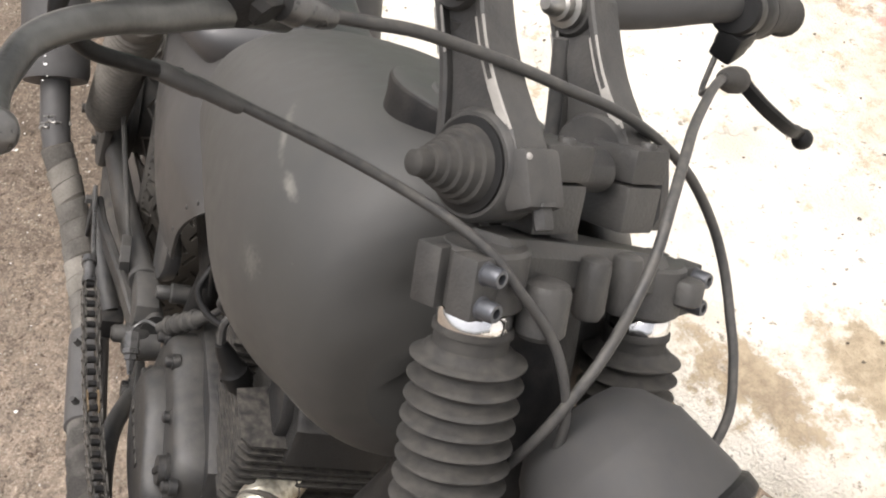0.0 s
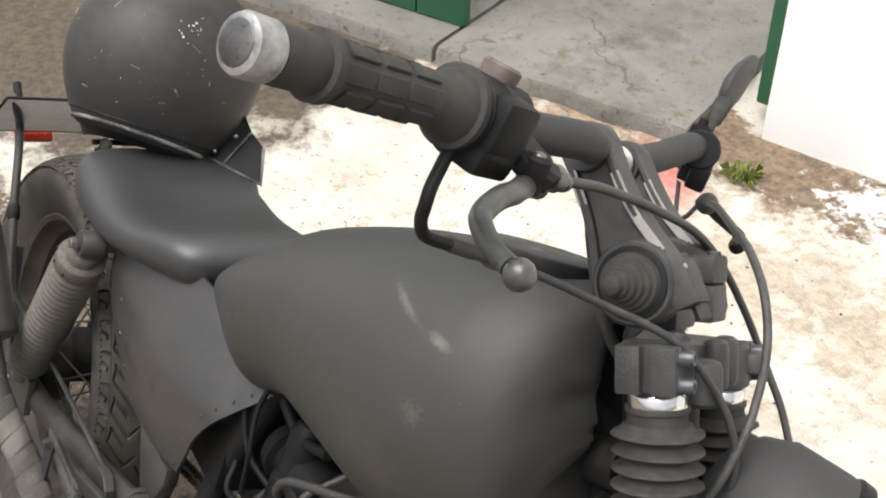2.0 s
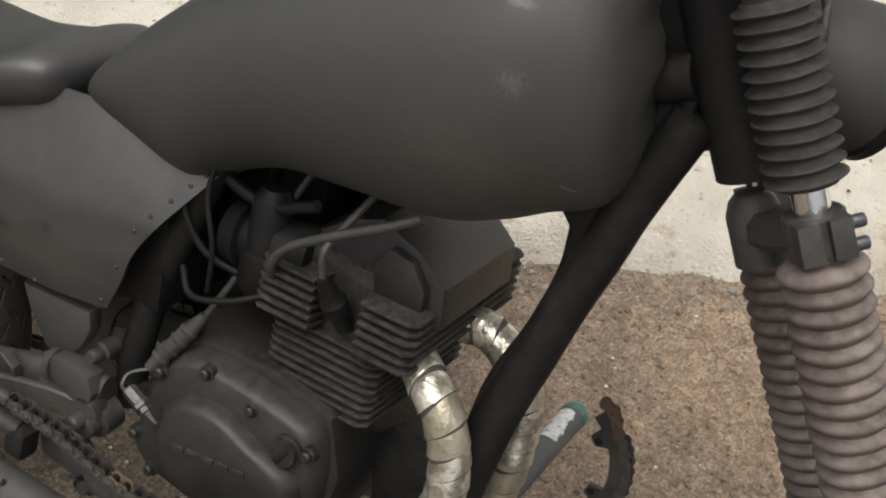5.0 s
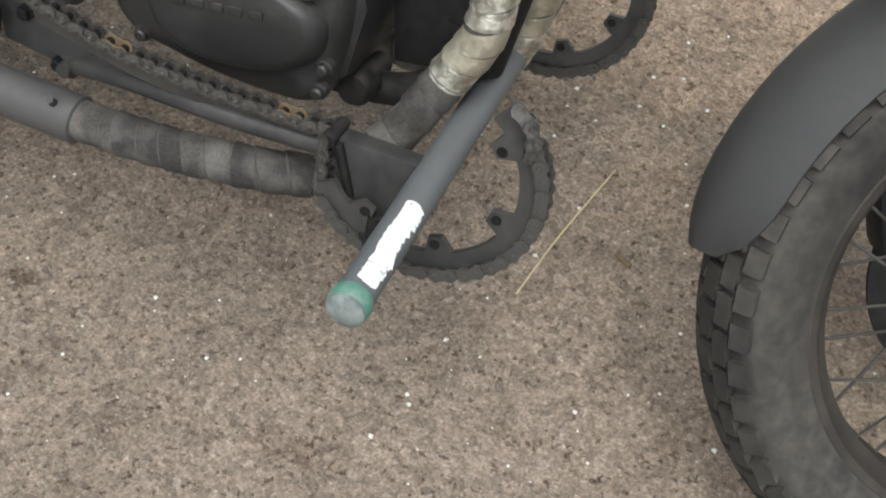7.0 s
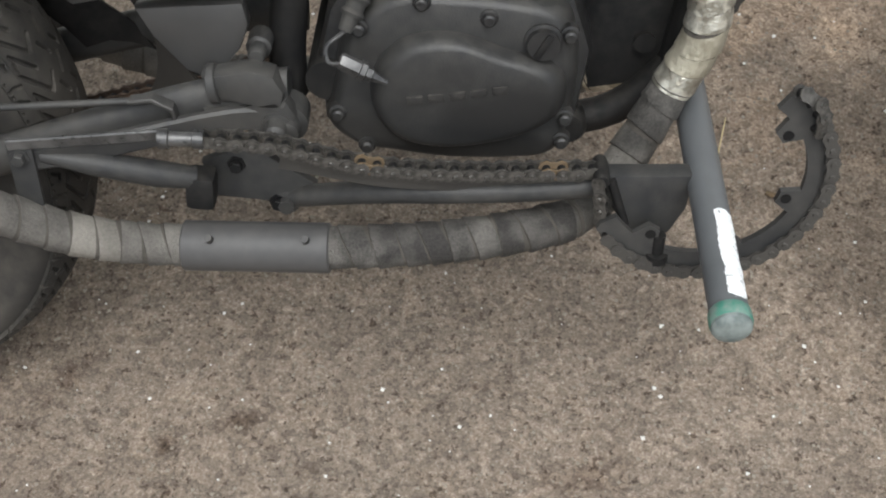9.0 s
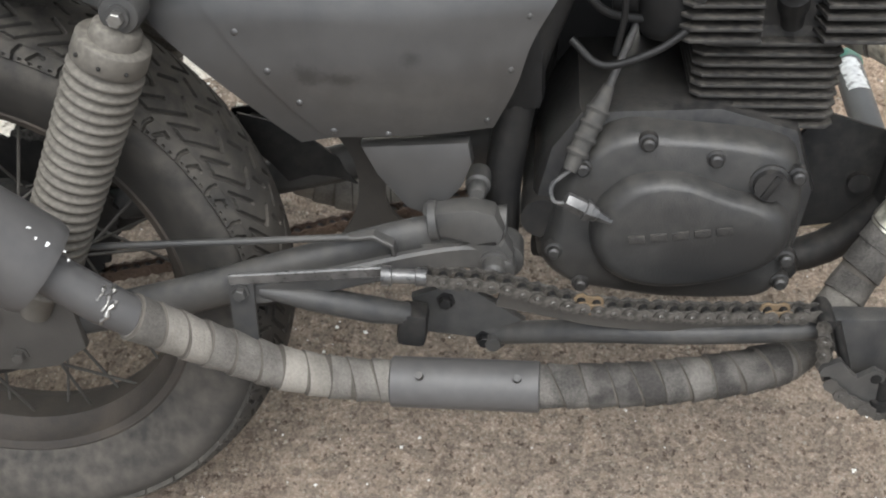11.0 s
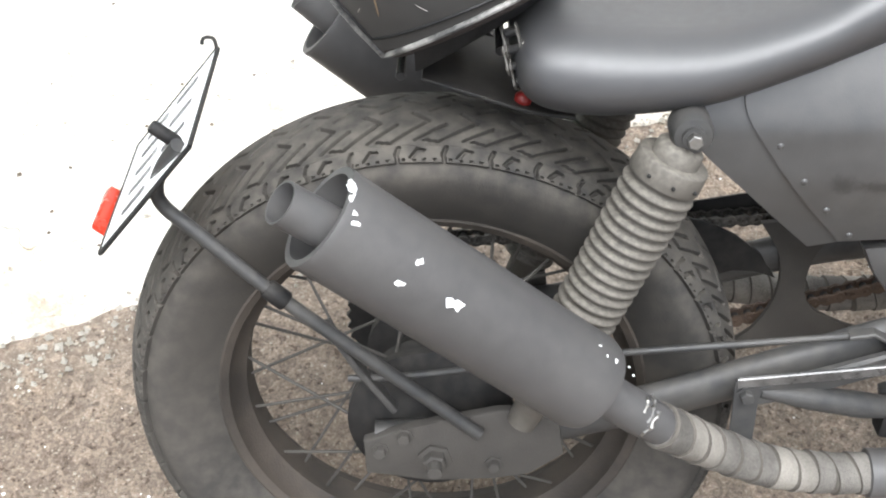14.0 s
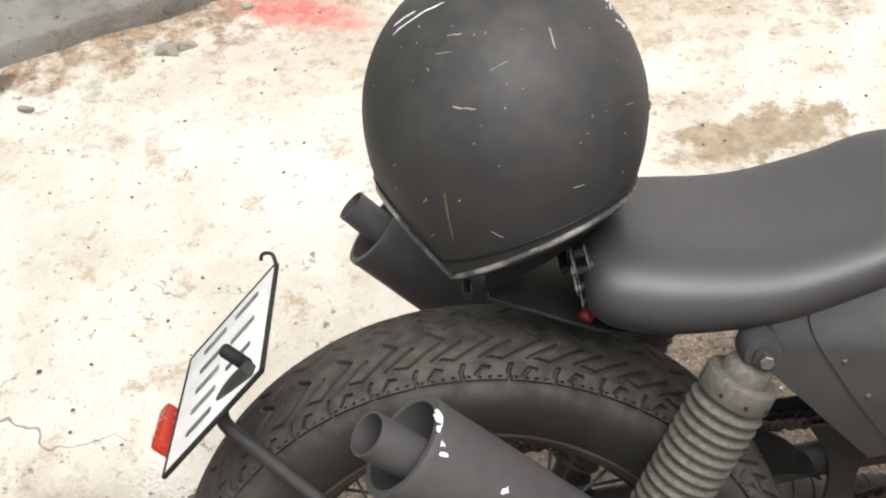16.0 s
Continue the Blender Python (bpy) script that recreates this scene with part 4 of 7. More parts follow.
    boot(top + FD * 0.002, 0.147, 12, 0.0300, 0.0226, m_rubber, "upper_boot", "dusty black rubber bellows", neck=0.09)
    boot(top + FD * 0.208, 0.264, 18, 0.0335, 0.0272, m_boot, "lower_boot", "faded red brown ribbed rubber bellows")
bm = B()
tube(bm, [Vector(FRONT) - AXLE * 0.11, Vector(FRONT) + AXLE * 0.11], 0.008, 12)
part("front_axle", bm, m_zinc, bike, "dull front axle")

FWD = Vector((math.cos(radians(STEER + 3)), math.sin(radians(STEER + 3)), 0))
AC = (ACROSS - FD * ACROSS.dot(FD)).normalized()       # square across the fork
FF = FD.cross(AC).normalized()                         # square to the legs, ahead
AX = Matrix((AC, FF, -FD)).transposed()


def clamp(at, name, label, out):
    """A split clamp round a leg: a slit on the outer side between two ears, drawn together by two bolts from the front."""
    bm = B()
    lathe(bm, at - FD * 0.016, at + FD * 0.016, [(0, 0.0205), (0.06, 0.0228), (0.94, 0.0228), (1, 0.0205)], 28)
    c = part(name, bm, m_cast, bike, label)
    for s in (-1, 1):
        bm = B()
        block(bm, at + AC * out * 0.0170 + FF * s * 0.0115, (0.024, 0.0165, 0.031), AX, 0.0022)
        part("ear", bm, m_cast, c)
    for d in (-0.0085, 0.0085):
        b = B()
        o = at + AC * out * 0.0215 + FF * 0.0185 - FD * d
        lathe(b, o, o + FF * 0.011, [(0, 0.0060), (0.15, 0.0060), (0.2, 0.0052), (0.85, 0.0052), (1, 0.0044), (1, 0.0026), (0.6, 0.0024)], 16)
        part("pinch_bolt", b, m_socket, c, "dull steel socket bolt")
    return c


def triple(at_r, at_l, name, label, thick):
    bm = B()
    mid = (at_r + at_l) / 2 - FF * 0.014
    strap(bm, [at_r, (at_r + mid) / 2 - FF * 0.002, mid, (at_l + mid) / 2 - FF * 0.002, at_l], [0.034, 0.046, 0.056, 0.046, 0.034], thick * 1.6, FF)
    lathe(bm, mid - FF * 0.012 - FD * (thick + 0.012), mid - FF * 0.012 + FD * (thick + 0.01), [(0, 0.012), (0.1, 0.018), (0.3, 0.022), (1, 0.022)], 24)
    return part(name, bm, m_cast, bike, label)


top_clamp = triple(R0 - FD * 0.030, L0 - FD * 0.030, "top_clamp", "black cast upper fork clamp", 0.018)
triple(R0 + FD * 0.186, L0 + FD * 0.186, "lower_clamp", "black cast lower fork clamp", 0.018)
for top, out in ((R0, -1), (L0, 1)):
    clamp(top - FD * 0.0235, "fork_clamp", "black split clamp with pinch bolts", out)
    clamp(top + FD * 0.186, "fork_clamp", "black split clamp with pinch bolts", out)
# rounded lugs standing along the front of the clamp
for o, r, h in ((Vector((1.008, -0.006, 1.002)), 0.0135, 0.030), (Vector((0.983, 0.031, 1.000)), 0.0090, 0.034), (Vector((0.968, 0.060, 0.992)), 0.0088, 0.034), (Vector((0.938, 0.108, 0.958)) + FF * 0.02, 0.0105, 0.016)):
    bm = B()
    lathe(bm, o + FD * h, o, [(0, r * 0.8), (0.1, r), (0.84, r), (0.95, r * 0.88), (1, r * 0.6)], 18)
    block(bm, o + FD * h * 0.5 - FF * 0.012, (r * 1.3, 0.024, h * 0.8), AX, 0.003)
    part("lug", bm, m_cast, top_clamp)

# risers, bars, grips, levers ----------------------------------------------------------
BAR_AX = Vector((-0.37, 0.912, -0.178)).normalized()      # along the cross tube, from right to left
TUBE = Vector((0.932, 0.037, 1.017))
BUP = (-FD - BAR_AX * (-FD).dot(BAR_AX)).normalized()
BFW = BAR_AX.cross(BUP).normalized()
BX = Matrix((BAR_AX, BUP.cross(BAR_AX), BUP)).transposed()


def riser(base, top, side):
    """A dog-bone riser: a boss below with a pinch ear, an eye above, between them a web with raised worn edges, their
    glints laid on as pale strips.
    """
    base, top = Vector(base), Vector(top)
    ax = (top - base).normalized()
    out = BAR_AX * side
    flat = (out - ax * out.dot(ax)).normalized()
    cross = ax.cross(flat)
    if cross.x > 0:
        cross = -cross
    bm = B()
    lathe(bm, base - out * 0.015, base + out * 0.015, [(0, 0.0262), (0.1, 0.0285), (0.9, 0.0285), (1, 0.0262)], 32)
    lathe(bm, top - out * 0.0125, top + out * 0.0125, [(0, 0.0155), (0.1, 0.0172), (0.9, 0.0172), (1, 0.0155)], 28)
    line = [base.lerp(top, k / 8) for k in range(9)]
    strap(bm, line, [0.016] * 9, [0.052, 0.048, 0.041, 0.035, 0.031, 0.029, 0.028, 0.028, 0.029], flat)
    r = part("riser", bm, m_cast, bike, "black dog-bone handlebar riser")
    edge_w = (0.0262, 0.0245, 0.0208, 0.0176, 0.0154, 0.0142, 0.0138, 0.0138, 0.0144)
    for s in (-1, 1):
        bm = B()
        strap(bm, [p + cross * s * w for p, w in zip(line, edge_w)], 0.0245, 0.0055, flat)
        part("rib", bm, m_cast, r)
        # pale strips painted as glints along the rib edges
        for a, b, wide in ((1, 5, 0.0017), (3, 7, 0.0009)) if s < 0 else ((5, 8, 0.0009),):
            bm = B()
            strap(bm, [p + cross * s * w + flat * (0.0118 if side < 0 else -0.0118) * q for p, w in zip(line[a:b], edge_w[a:b]) for q in (1,)], [0.0006, wide, wide * 0.6, 0.0006][:b - a], 0.0062, flat)
            part("edge_glint", bm, m_scratchglint, r, "thin pale strip painted as the glint along the worn edge")
    if side > 0:
        return r, out
    bm = B()
    block(bm, base - cross * 0.027 - ax * 0.012, (0.026, 0.018, 0.030), Matrix((flat, cross, ax)).transposed(), 0.004)
    part("pinch_ear", bm, m_cast, r)
    bm = B()
    hexbolt(bm, base - cross * 0.031 - ax * 0.024, -ax, 0.0052, 0.013)
    part("bolt", bm, m_cast, r)
    bm = B()
    ball(bm, base - cross * 0.0345 - ax * 0.002 + out * 0.010, 0.0022, 8)
    part("worn_corner", bm, m_scratchglint, r)
    return r, out


RB, RT = TUBE - BAR_AX * 0.085, Vector((0.890, -0.058, 1.090))
LB, LT = TUBE + BAR_AX * 0.030 - BFW * 0.020, Vector((0.828, 0.042, 1.053))
rr, out_r = riser(RB, RT, -1)
rl, out_l = riser(LB, LT, 1)
bm = B()
lathe(bm, RB + out_r * 0.0135, RB + out_r * 0.0175, [(0, 0.0235), (0.2, 0.0240), (0.8, 0.0240), (1, 0.0215)], 32)
part("bearing_ring", bm, m_black, rr)
bm = B()
prof = [(0, 0.0205)]
for i in range(5):
    r = 0.0200 - i * 0.0027
    prof += [(0.05 + i * 0.14, r), (0.07 + i * 0.14, r - 0.0003), (0.17 + i * 0.14, r - 0.0008), (0.19 + i * 0.14, r - 0.0024)]
prof += [(0.77, 0.0072), (0.95, 0.0062), (0.99, 0.004), (1, 0.002)]
lathe(bm, RB + out_r * 0.016, RB + out_r * 0.054, prof, 32)
part("rubber_cone", bm, m_rubber, rr, "stepped rubber cone")
bm = B()
tube(bm, [RB - out_r * 0.012, TUBE, LB - out_l * 0.012], 0.0122, 24)
part("cross_tube", bm, m_steel, bike, "smooth grey cross tube between the risers")
for p, o, r in ((RT, -out_r, rr), (LT, -out_l, rl)):
    bm = B()
    lathe(bm, p + o * 0.012, p + o * 0.034, [(0, 0.0128), (0.22, 0.0128), (0.27, 0.0092), (0.5, 0.0092), (0.55, 0.0070), (0.85, 0.0064), (1, 0.004)], 18)
    part("end_cap", bm, m_cast if o.y > 0 else m_zinc, r)
# split blocks that hold the cross tube
for s0, s1 in ((-0.062, -0.024), (0.0125, 0.043)):
    bm = B()
    o = TUBE + BAR_AX * (s0 + s1) / 2
    block(bm, o - BUP * 0.0185, (s1 - s0, 0.033, 0.027), BX, 0.0030)
    mount = part("riser_mount", bm, m_cast, bike, "black split handlebar clamp block")
    bm = B()
    block(bm, o + BUP * 0.0060, (s1 - s0 + 0.001, 0.034, 0.0205), BX, 0.0040)
    part("clamp_cap", bm, m_cast, mount)
    for d in (-0.011, 0.011):
        bm = B()
        lathe(bm, o + BUP * 0.015 - BFW * d, o + BUP * 0.019 - BFW * d, [(0, 0.0048), (0.7, 0.0048), (1, 0.004), (1, 0.0022), (0.4, 0.002)], 14)
        part("cap_screw", bm, m_cast, mount)
bm = B()
strap(bm, [TUBE + BAR_AX * 0.052 + BUP * 0.016 - BFW * 0.004, TUBE + BAR_AX * 0.054 - BUP * 0.006, TUBE + BAR_AX * 0.056 - BUP * 0.024 + BFW * 0.004, TUBE + BAR_AX * 0.056 - BUP * 0.032 + BFW * 0.004], [0.018, 0.020, 0.016, 0.010], 0.014, BFW)
part("stop_lug", bm, m_cast, mount)
# hoses that pass behind the risers
for pts in ([(0.905, -0.062, 1.075), (0.915, -0.045, 1.03), (0.94, -0.03, 0.985), (0.955, 0.0, 0.95)], [(0.80, 0.06, 1.045), (0.845, 0.045, 1.02), (0.90, 0.04, 0.98), (0.94, 0.03, 0.93)], [(0.86, 0.02, 1.05), (0.885, 0.03, 1.00), (0.92, 0.03, 0.95)]):
    bm = B()
    tube(bm, curve(pts, 6), 0.0045, 10)
    part("hose", bm, m_cable, bike, "black hose behind the risers")

GR_IN, GR_OUT = Vector((0.983, -0.252, 1.146)), Vector((1.014, -0.373, 1.172))
bar_r = curve([RT - out_r * 0.006, RT + out_r * 0.03 + Vector((0.010, 0, 0.008)), (0.925, -0.145, 1.112), (0.950, -0.192, 1.129), GR_IN, GR_OUT], 6)
bm = B()
tube(bm, bar_r, 0.0125, 20)
part("handlebar", bm, m_paint, bike, "right half of the black handlebar")
GD = (GR_OUT - GR_IN).normalized()
bm = B()
lathe(bm, GR_IN - GD * 0.012, GR_OUT - GD * 0.004, [(0, 0.0205), (0.02, 0.022), (0.05, 0.022), (0.056, 0.019), (0.10, 0.0172), (0.16, 0.0145), (0.22, 0.0134), (0.755, 0.0132), (0.76, 0.0168), (0.80, 0.0168), (0.805, 0.0135), (0.96, 0.0138), (1, 0.0130)], 32)
grip = part("grip", bm, m_rubber, bike, "worn black rubber throttle grip")
gu = GD.orthogonal().normalized()
gv = GD.cross(gu)
for ring in range(7):
    for k in range(3):
        a = 2 * math.pi * ring / 7
        n_ = gu * math.cos(a) + gv * math.sin(a)
        bm = B()
        s = 0.030 + k * 0.0225 + (0.005 if ring % 2 else 0)
        t = Matrix((GD, GD.cross(n_) * -1, n_)).transposed()
        block(bm, GR_IN + GD * s + n_ * 0.0132, (0.0190, 0.0088, 0.0028), t, 0.0011)
        part("grip_pad", bm, m_rubber, grip)
bm = B()
lathe(bm, GR_OUT - GD * 0.004, GR_OUT + GD * 0.014, [(0, 0.0125), (0.1, 0.0139), (0.8, 0.0141), (0.92, 0.0132), (1, 0.0105), (1.0, 0.004)], 28)
part("bar_end", bm, m_barend, grip, "scuffed bare metal bar end")
bm = B()
lathe(bm, GR_OUT + GD * 0.013, GR_OUT + GD * 0.0152, [(0, 0.0108), (0.5, 0.0104), (0.7, 0.0098), (0.8, 0.0050), (1, 0.0042)], 20)
part("end_face", bm, m_lever, grip, "dark scuffed end face")
# throttle and switch housing
bm = B()
H0 = GR_IN - GD * 0.030
ht = Matrix((GD, GD.cross(Vector((0, 0, 1))).normalized(), GD.cross(GD.cross(Vector((0, 0, 1)))).normalized() * -1)).transposed()
lathe(bm, H0 - GD * 0.018, H0 + GD * 0.018, [(0, 0.017), (0.05, 0.0195), (0.4, 0.0205), (0.42, 0.0195), (0.95, 0.0215), (1, 0.019)], 28)
house = part("switch_housing", bm, m_black, bike, "black throttle and switch housing")
for name, off, size in (("cable_box", (0.008, 0.0, -0.016), (0.032, 0.034, 0.022)), ("switch_block", (0.016, 0.004, 0.002), (0.030, 0.022, 0.030))):
    bm = B()
    block(bm, H0 + Vector(off), size, ht, 0.006)
    part(name, bm, m_black, house)
bm = B()
lathe(bm, H0 + Vector((-0.008, 0.008, 0.010)), H0 + Vector((-0.010, 0.012, 0.025)), [(0, 0.009), (0.6, 0.011), (0.9, 0.011), (1, 0.009)], 16)
part("master_cup", bm, m_boot, house, "faded red brown cup")
bm = B()
tube(bm, curve([(0.990, -0.245, 1.122), (1.000, -0.255, 1.108), (1.002, -0.256, 1.098), (0.995, -0.250, 1.086), (0.988, -0.240, 1.074), (0.980, -0.226, 1.066), (0.975, -0.212, 1.061), (0.972, -0.200, 1.058)], 4), 0.0037, 12)
part("cable_elbow", bm, m_black, house)
bm = B()
lathe(bm, (0.973, -0.214, 1.061), (0.980, -0.172, 1.053), [(0, 0.0038), (0.1, 0.0045), (0.5, 0.0045), (0.55, 0.0038), (0.95, 0.0038), (1, 0.0028)], 12)
part("cable_ferrule", bm, m_cast, house)
# brake lever with a ball end
bm = B()
P0 = Vector((0.994, -0.190, 1.117))
tip = Vector((1.104, -0.274, 1.122))
lv = curve([(0.975, -0.166, 1.100), (0.988, -0.184, 1.107), (1.004, -0.203, 1.113), (1.022, -0.222, 1.119), (1.036, -0.240, 1.124), (1.048, -0.256, 1.125), (1.057, -0.266, 1.123), (1.069, -0.271, 1.122), (1.084, -0.275, 1.122), (1.098, -0.275, 1.122)], 4)
kk = len(lv)
tube(bm, lv, [0.0070 - 0.0020 * i / kk for i in range(kk)], 14)
lever = part("brake_lever", bm, m_worndark, bike, "worn grey brake lever with a ball end")
bm = B()
ball(bm, tip, 0.0076, 18)
part("ball_end", bm, m_lever, lever, "scuffed bare ball end")
bm = B()
strap(bm, curve([P0 + Vector((-0.034, -0.012, 0.020)), P0 + Vector((-0.022, -0.006, 0.011)), P0 + Vector((-0.008, 0.002, 0.003)), P0 + Vector((0.004, 0.012, -0.003))], 4), [0.034] * 5 + [0.030] * 4 + [0.024, 0.021, 0.018, 0.014], 0.013, BAR_AX)
lathe(bm, Vector((0.958, -0.196, 1.133)) - GD * 0.011, Vector((0.958, -0.196, 1.133)) + GD * 0.012, [(0, 0.0158), (0.1, 0.0172), (0.9, 0.0172), (1, 0.0158)], 20)
lathe(bm, P0 + Vector((0, 0, -0.010)), P0 + Vector((0, 0, 0.012)), [(0, 0.007), (0.1, 0.008), (0.9, 0.008), (1, 0.006)], 16)
part("perch", bm, m_dark, lever)
bm = B()
lathe(bm, P0 + Vector((-0.008, 0.018, -0.004)), P0 + Vector((-0.020, 0.044, -0.014)), [(0, 0.0075), (0.3, 0.0085), (0.35, 0.0065), (0.8, 0.006), (1, 0.0045)], 14)
part("cable_adjuster", bm, m_lever, lever)
bm = B()
ball(bm, P0 + Vector((0.001, -0.001, 0.0115)), 0.0038, 10, (1, 1, 0.5))
part("pivot_screw", bm, m_zinc, lever)

# left bar
LG_IN, LG_OUT = Vector((0.735, 0.215, 1.030)), Vector((0.640, 0.315, 0.985))
bm = B()
tube(bm, curve([LT + Vector((0.004, -0.01, 0.001)), LT + Vector((-0.026, 0.055, -0.004)), (0.770, 0.165, 1.048), LG_IN, LG_OUT], 6), 0.0125, 20)
part("handlebar", bm, m_paint, bike, "left half of the black handlebar")
LD = (LG_OUT - LG_IN).normalized()
bm = B()
lathe(bm, LG_IN + LD * 0.012, LG_OUT, [(0, 0.019), (0.08, 0.020), (0.1, 0.015), (0.95, 0.0145), (1, 0.018)], 24)
part("grip", bm, m_rubber, bike, "worn black rubber clutch grip")
bm = B()
lathe(bm, LG_IN - LD * 0.030, LG_IN + LD * 0.010, [(0, 0.015), (0.1, 0.018), (0.9, 0.0195), (1, 0.016)], 24)
lh = part("switch_housing", bm, m_black, bike, "black clutch lever housing")
turned = Matrix.Rotation(2.3, 3, 'Z')
bm = B()
block(bm, LG_IN - LD * 0.008 + Vector((0.004, 0, -0.018)), (0.026, 0.022, 0.018), turned, 0.004)
part("switch_block", bm, m_black, lh)
bm = B()
lathe(bm, LG_IN - LD * 0.056, LG_IN - LD * 0.028, [(0, 0.0155), (0.1, 0.0178), (0.9, 0.0178), (1, 0.0155)], 24)
part("clamp_ring", bm, m_black, lh)
bm = B()
block(bm, LG_IN - LD * 0.042 + Vector((0.008, 0.004, -0.020)), (0.030, 0.018, 0.022), turned, 0.004)
part("lever_bracket", bm, m_black, lh)
bm = B()
lathe(bm, LG_IN - LD * 0.020 + Vector((-0.006, 0, 0.014)), LG_IN - LD * 0.020 + Vector((-0.008, 0, 0.028)), [(0, 0.010), (0.5, 0.009), (0.6, 0.005), (1, 0.004)], 14)
part("mirror_socket", bm, m_black, lh)
bm = B()
c0 = Vector((0.770, 0.205, 1.000))
ctip = Vector((0.744, 0.316, 0.940))
cl = curve([c0, c0 + Vector((0.012, 0.028, -0.014)), c0 + Vector((0.010, 0.062, -0.030)), ctip + Vector((0.004, -0.012, 0.008)), ctip], 5)
strap(bm, cl, 0.010, 0.007, (0, 0, 1))
ball(bm, ctip, 0.0085, 14)
part("clutch_lever", bm, m_dark, bike, "worn clutch lever with a ball end")
bm = B()
lathe(bm, (0.812, 0.168, 1.018), (0.772, 0.214, 0.996), [(0, 0.0045), (0.15, 0.007), (0.45, 0.0095), (0.7, 0.0095), (0.75, 0.008), (1, 0.006)], 14)
part("rubber_sleeve", bm, m_rubber, lh)
bm = B()
tube(bm, curve([c0 + Vector((-0.03, 0.0, 0.0)), c0 + Vector((-0.005, -0.012, -0.022)), c0 + Vector((0.012, -0.02, -0.012)), c0 + Vector((0.01, -0.008, 0.004))], 6), 0.0022, 8)
part("wire_loop", bm, m_cable, lh)
# mirror: a stem and a leaf-shaped shell seen on edge
bm = B()
mb, mc, mtip = Vector((0.748, 0.200, 1.038)), Vector((0.718, 0.240, 1.073)), Vector((0.697, 0.282, 1.111))
tube(bm, [mb, mb.lerp(mc, 0.55), mb.lerp(mc, 0.6), mc, mc.lerp(mtip, 0.1)], [0.0045, 0.0045, 0.007, 0.0085, 0.006], 12)
mirror = part("mirror_stem", bm, m_rubber, bike, "black mirror stem")
bm = B()
md_ = (mtip - mc).normalized()
mn = (Vector((0.80, 0.45, 0.10)) - md_ * Vector((0.80, 0.45, 0.10)).dot(md_)).normalized()
mw = md_.cross(mn)
rings = []
for s, w, h in ((0.0, 0.008, 0.005), (0.08, 0.016, 0.009), (0.25, 0.023, 0.0115), (0.5, 0.025, 0.0110), (0.78, 0.020, 0.008), (0.93, 0.011, 0.005), (1.0, 0.003, 0.002)):
    o = mc.lerp(mtip, s)
    rings.append([o + mw * w * math.cos(2 * math.pi * k / 20) + mn * (h if math.sin(2 * math.pi * k / 20) < 0 else h * 0.3) * math.sin(2 * math.pi * k / 20) for k in range(20)])
ring_skin(bm, rings)
part("mirror_shell", bm, m_muffler, mirror, "small black leaf-shaped mirror")

# cables
for name, pts, r, lab in (
        ("brake_cable", [(0.978, -0.158, 1.107), (0.966, -0.129, 1.100), (0.952, -0.099, 1.092), (0.943, -0.067, 1.083), (0.937, -0.038, 1.075), (0.929, -0.002, 1.063), (0.917, 0.038, 1.048), (0.906, 0.080, 1.027), (0.901, 0.119, 1.001), (0.908, 0.148, 0.974), (0.922, 0.164, 0.952), (0.943, 0.172, 0.932), (0.965, 0.177, 0.913), (0.99, 0.178, 0.885), (1.01, 0.16, 0.85), (1.03, 0.12, 0.80)], 0.0032, "black brake cable looping over the fork"),
        ("clutch_cable", [(0.814, 0.166, 1.019), (0.842, 0.143, 1.030), (0.873, 0.120, 1.037), (0.912, 0.093, 1.044), (0.942, 0.075, 1.047), (0.979, 0.056, 1.041), (1.004, 0.046, 1.026), (1.023, 0.036, 1.009), (1.036, 0.028, 0.988), (1.048, 0.017, 0.968), (1.055, 0.005, 0.93), (1.045, 0.0, 0.88)], 0.0031, "grey clutch cable"),
        ("throttle_cable", [(0.972, -0.194, 1.057), (0.980, -0.168, 1.053), (0.983, -0.142, 1.046), (0.986, -0.115, 1.038), (0.993, -0.088, 1.031), (1.004, -0.066, 1.027), (1.016, -0.046, 1.021), (1.026, -0.030, 1.010), (1.034, -0.006, 0.990), (1.044, 0.007, 0.972), (1.053, 0.017, 0.948), (1.056, 0.022, 0.915), (1.045, 0.03, 0.87)], 0.0027, "grey throttle cable crossing the tank")):
    bm = B()
    tube(bm, curve(pts, 6), r, 10)
    part(name, bm, m_cable, bike, lab)

# headlight
HL = Vector((1.056, 0.062, 0.910))
HF = Vector((math.cos(radians(36)), math.sin(radians(36)), -0.22)).normalized()
bm = B()
lathe(bm, HL - HF * 0.040, HL + HF * 0.042, [(0, 0.018), (0.03, 0.030), (0.16, 0.042), (0.36, 0.0505), (0.40, 0.0528), (0.9, 0.0575), (1.0, 0.0570)], 40)
light = part("headlight_shell", bm, m_paint, bike, "matte black round headlight shell")
bm = B()
lathe(bm, HL + HF * 0.038, HL + HF * 0.052, [(0, 0.0575), (0.2, 0.0600), (0.8, 0.0600), (1, 0.0555)], 40, cap=False)
lathe(bm, HL + HF * 0.052, HL + HF * 0.042, [(0, 0.0555), (1, 0.052)], 40, cap=False)
part("headlight_rim", bm, m_black, light)
bm = B()
lathe(bm, HL + HF * 0.043, HL + HF * 0.054, [(0, 0.0528), (0.5, 0.040), (0.85, 0.021), (1, 0.004)], 36)
part("lens", bm, m_amber, light, "yellow headlight lens")

# front mudguard
bm = B()
rings = []
k = 40
for i in range(k + 1):
    a = radians(-89 + 140 * i / k)
    taper = min(1.0, (i + 0.35) / 4.5, (k - i + 0.35) / 4.5)
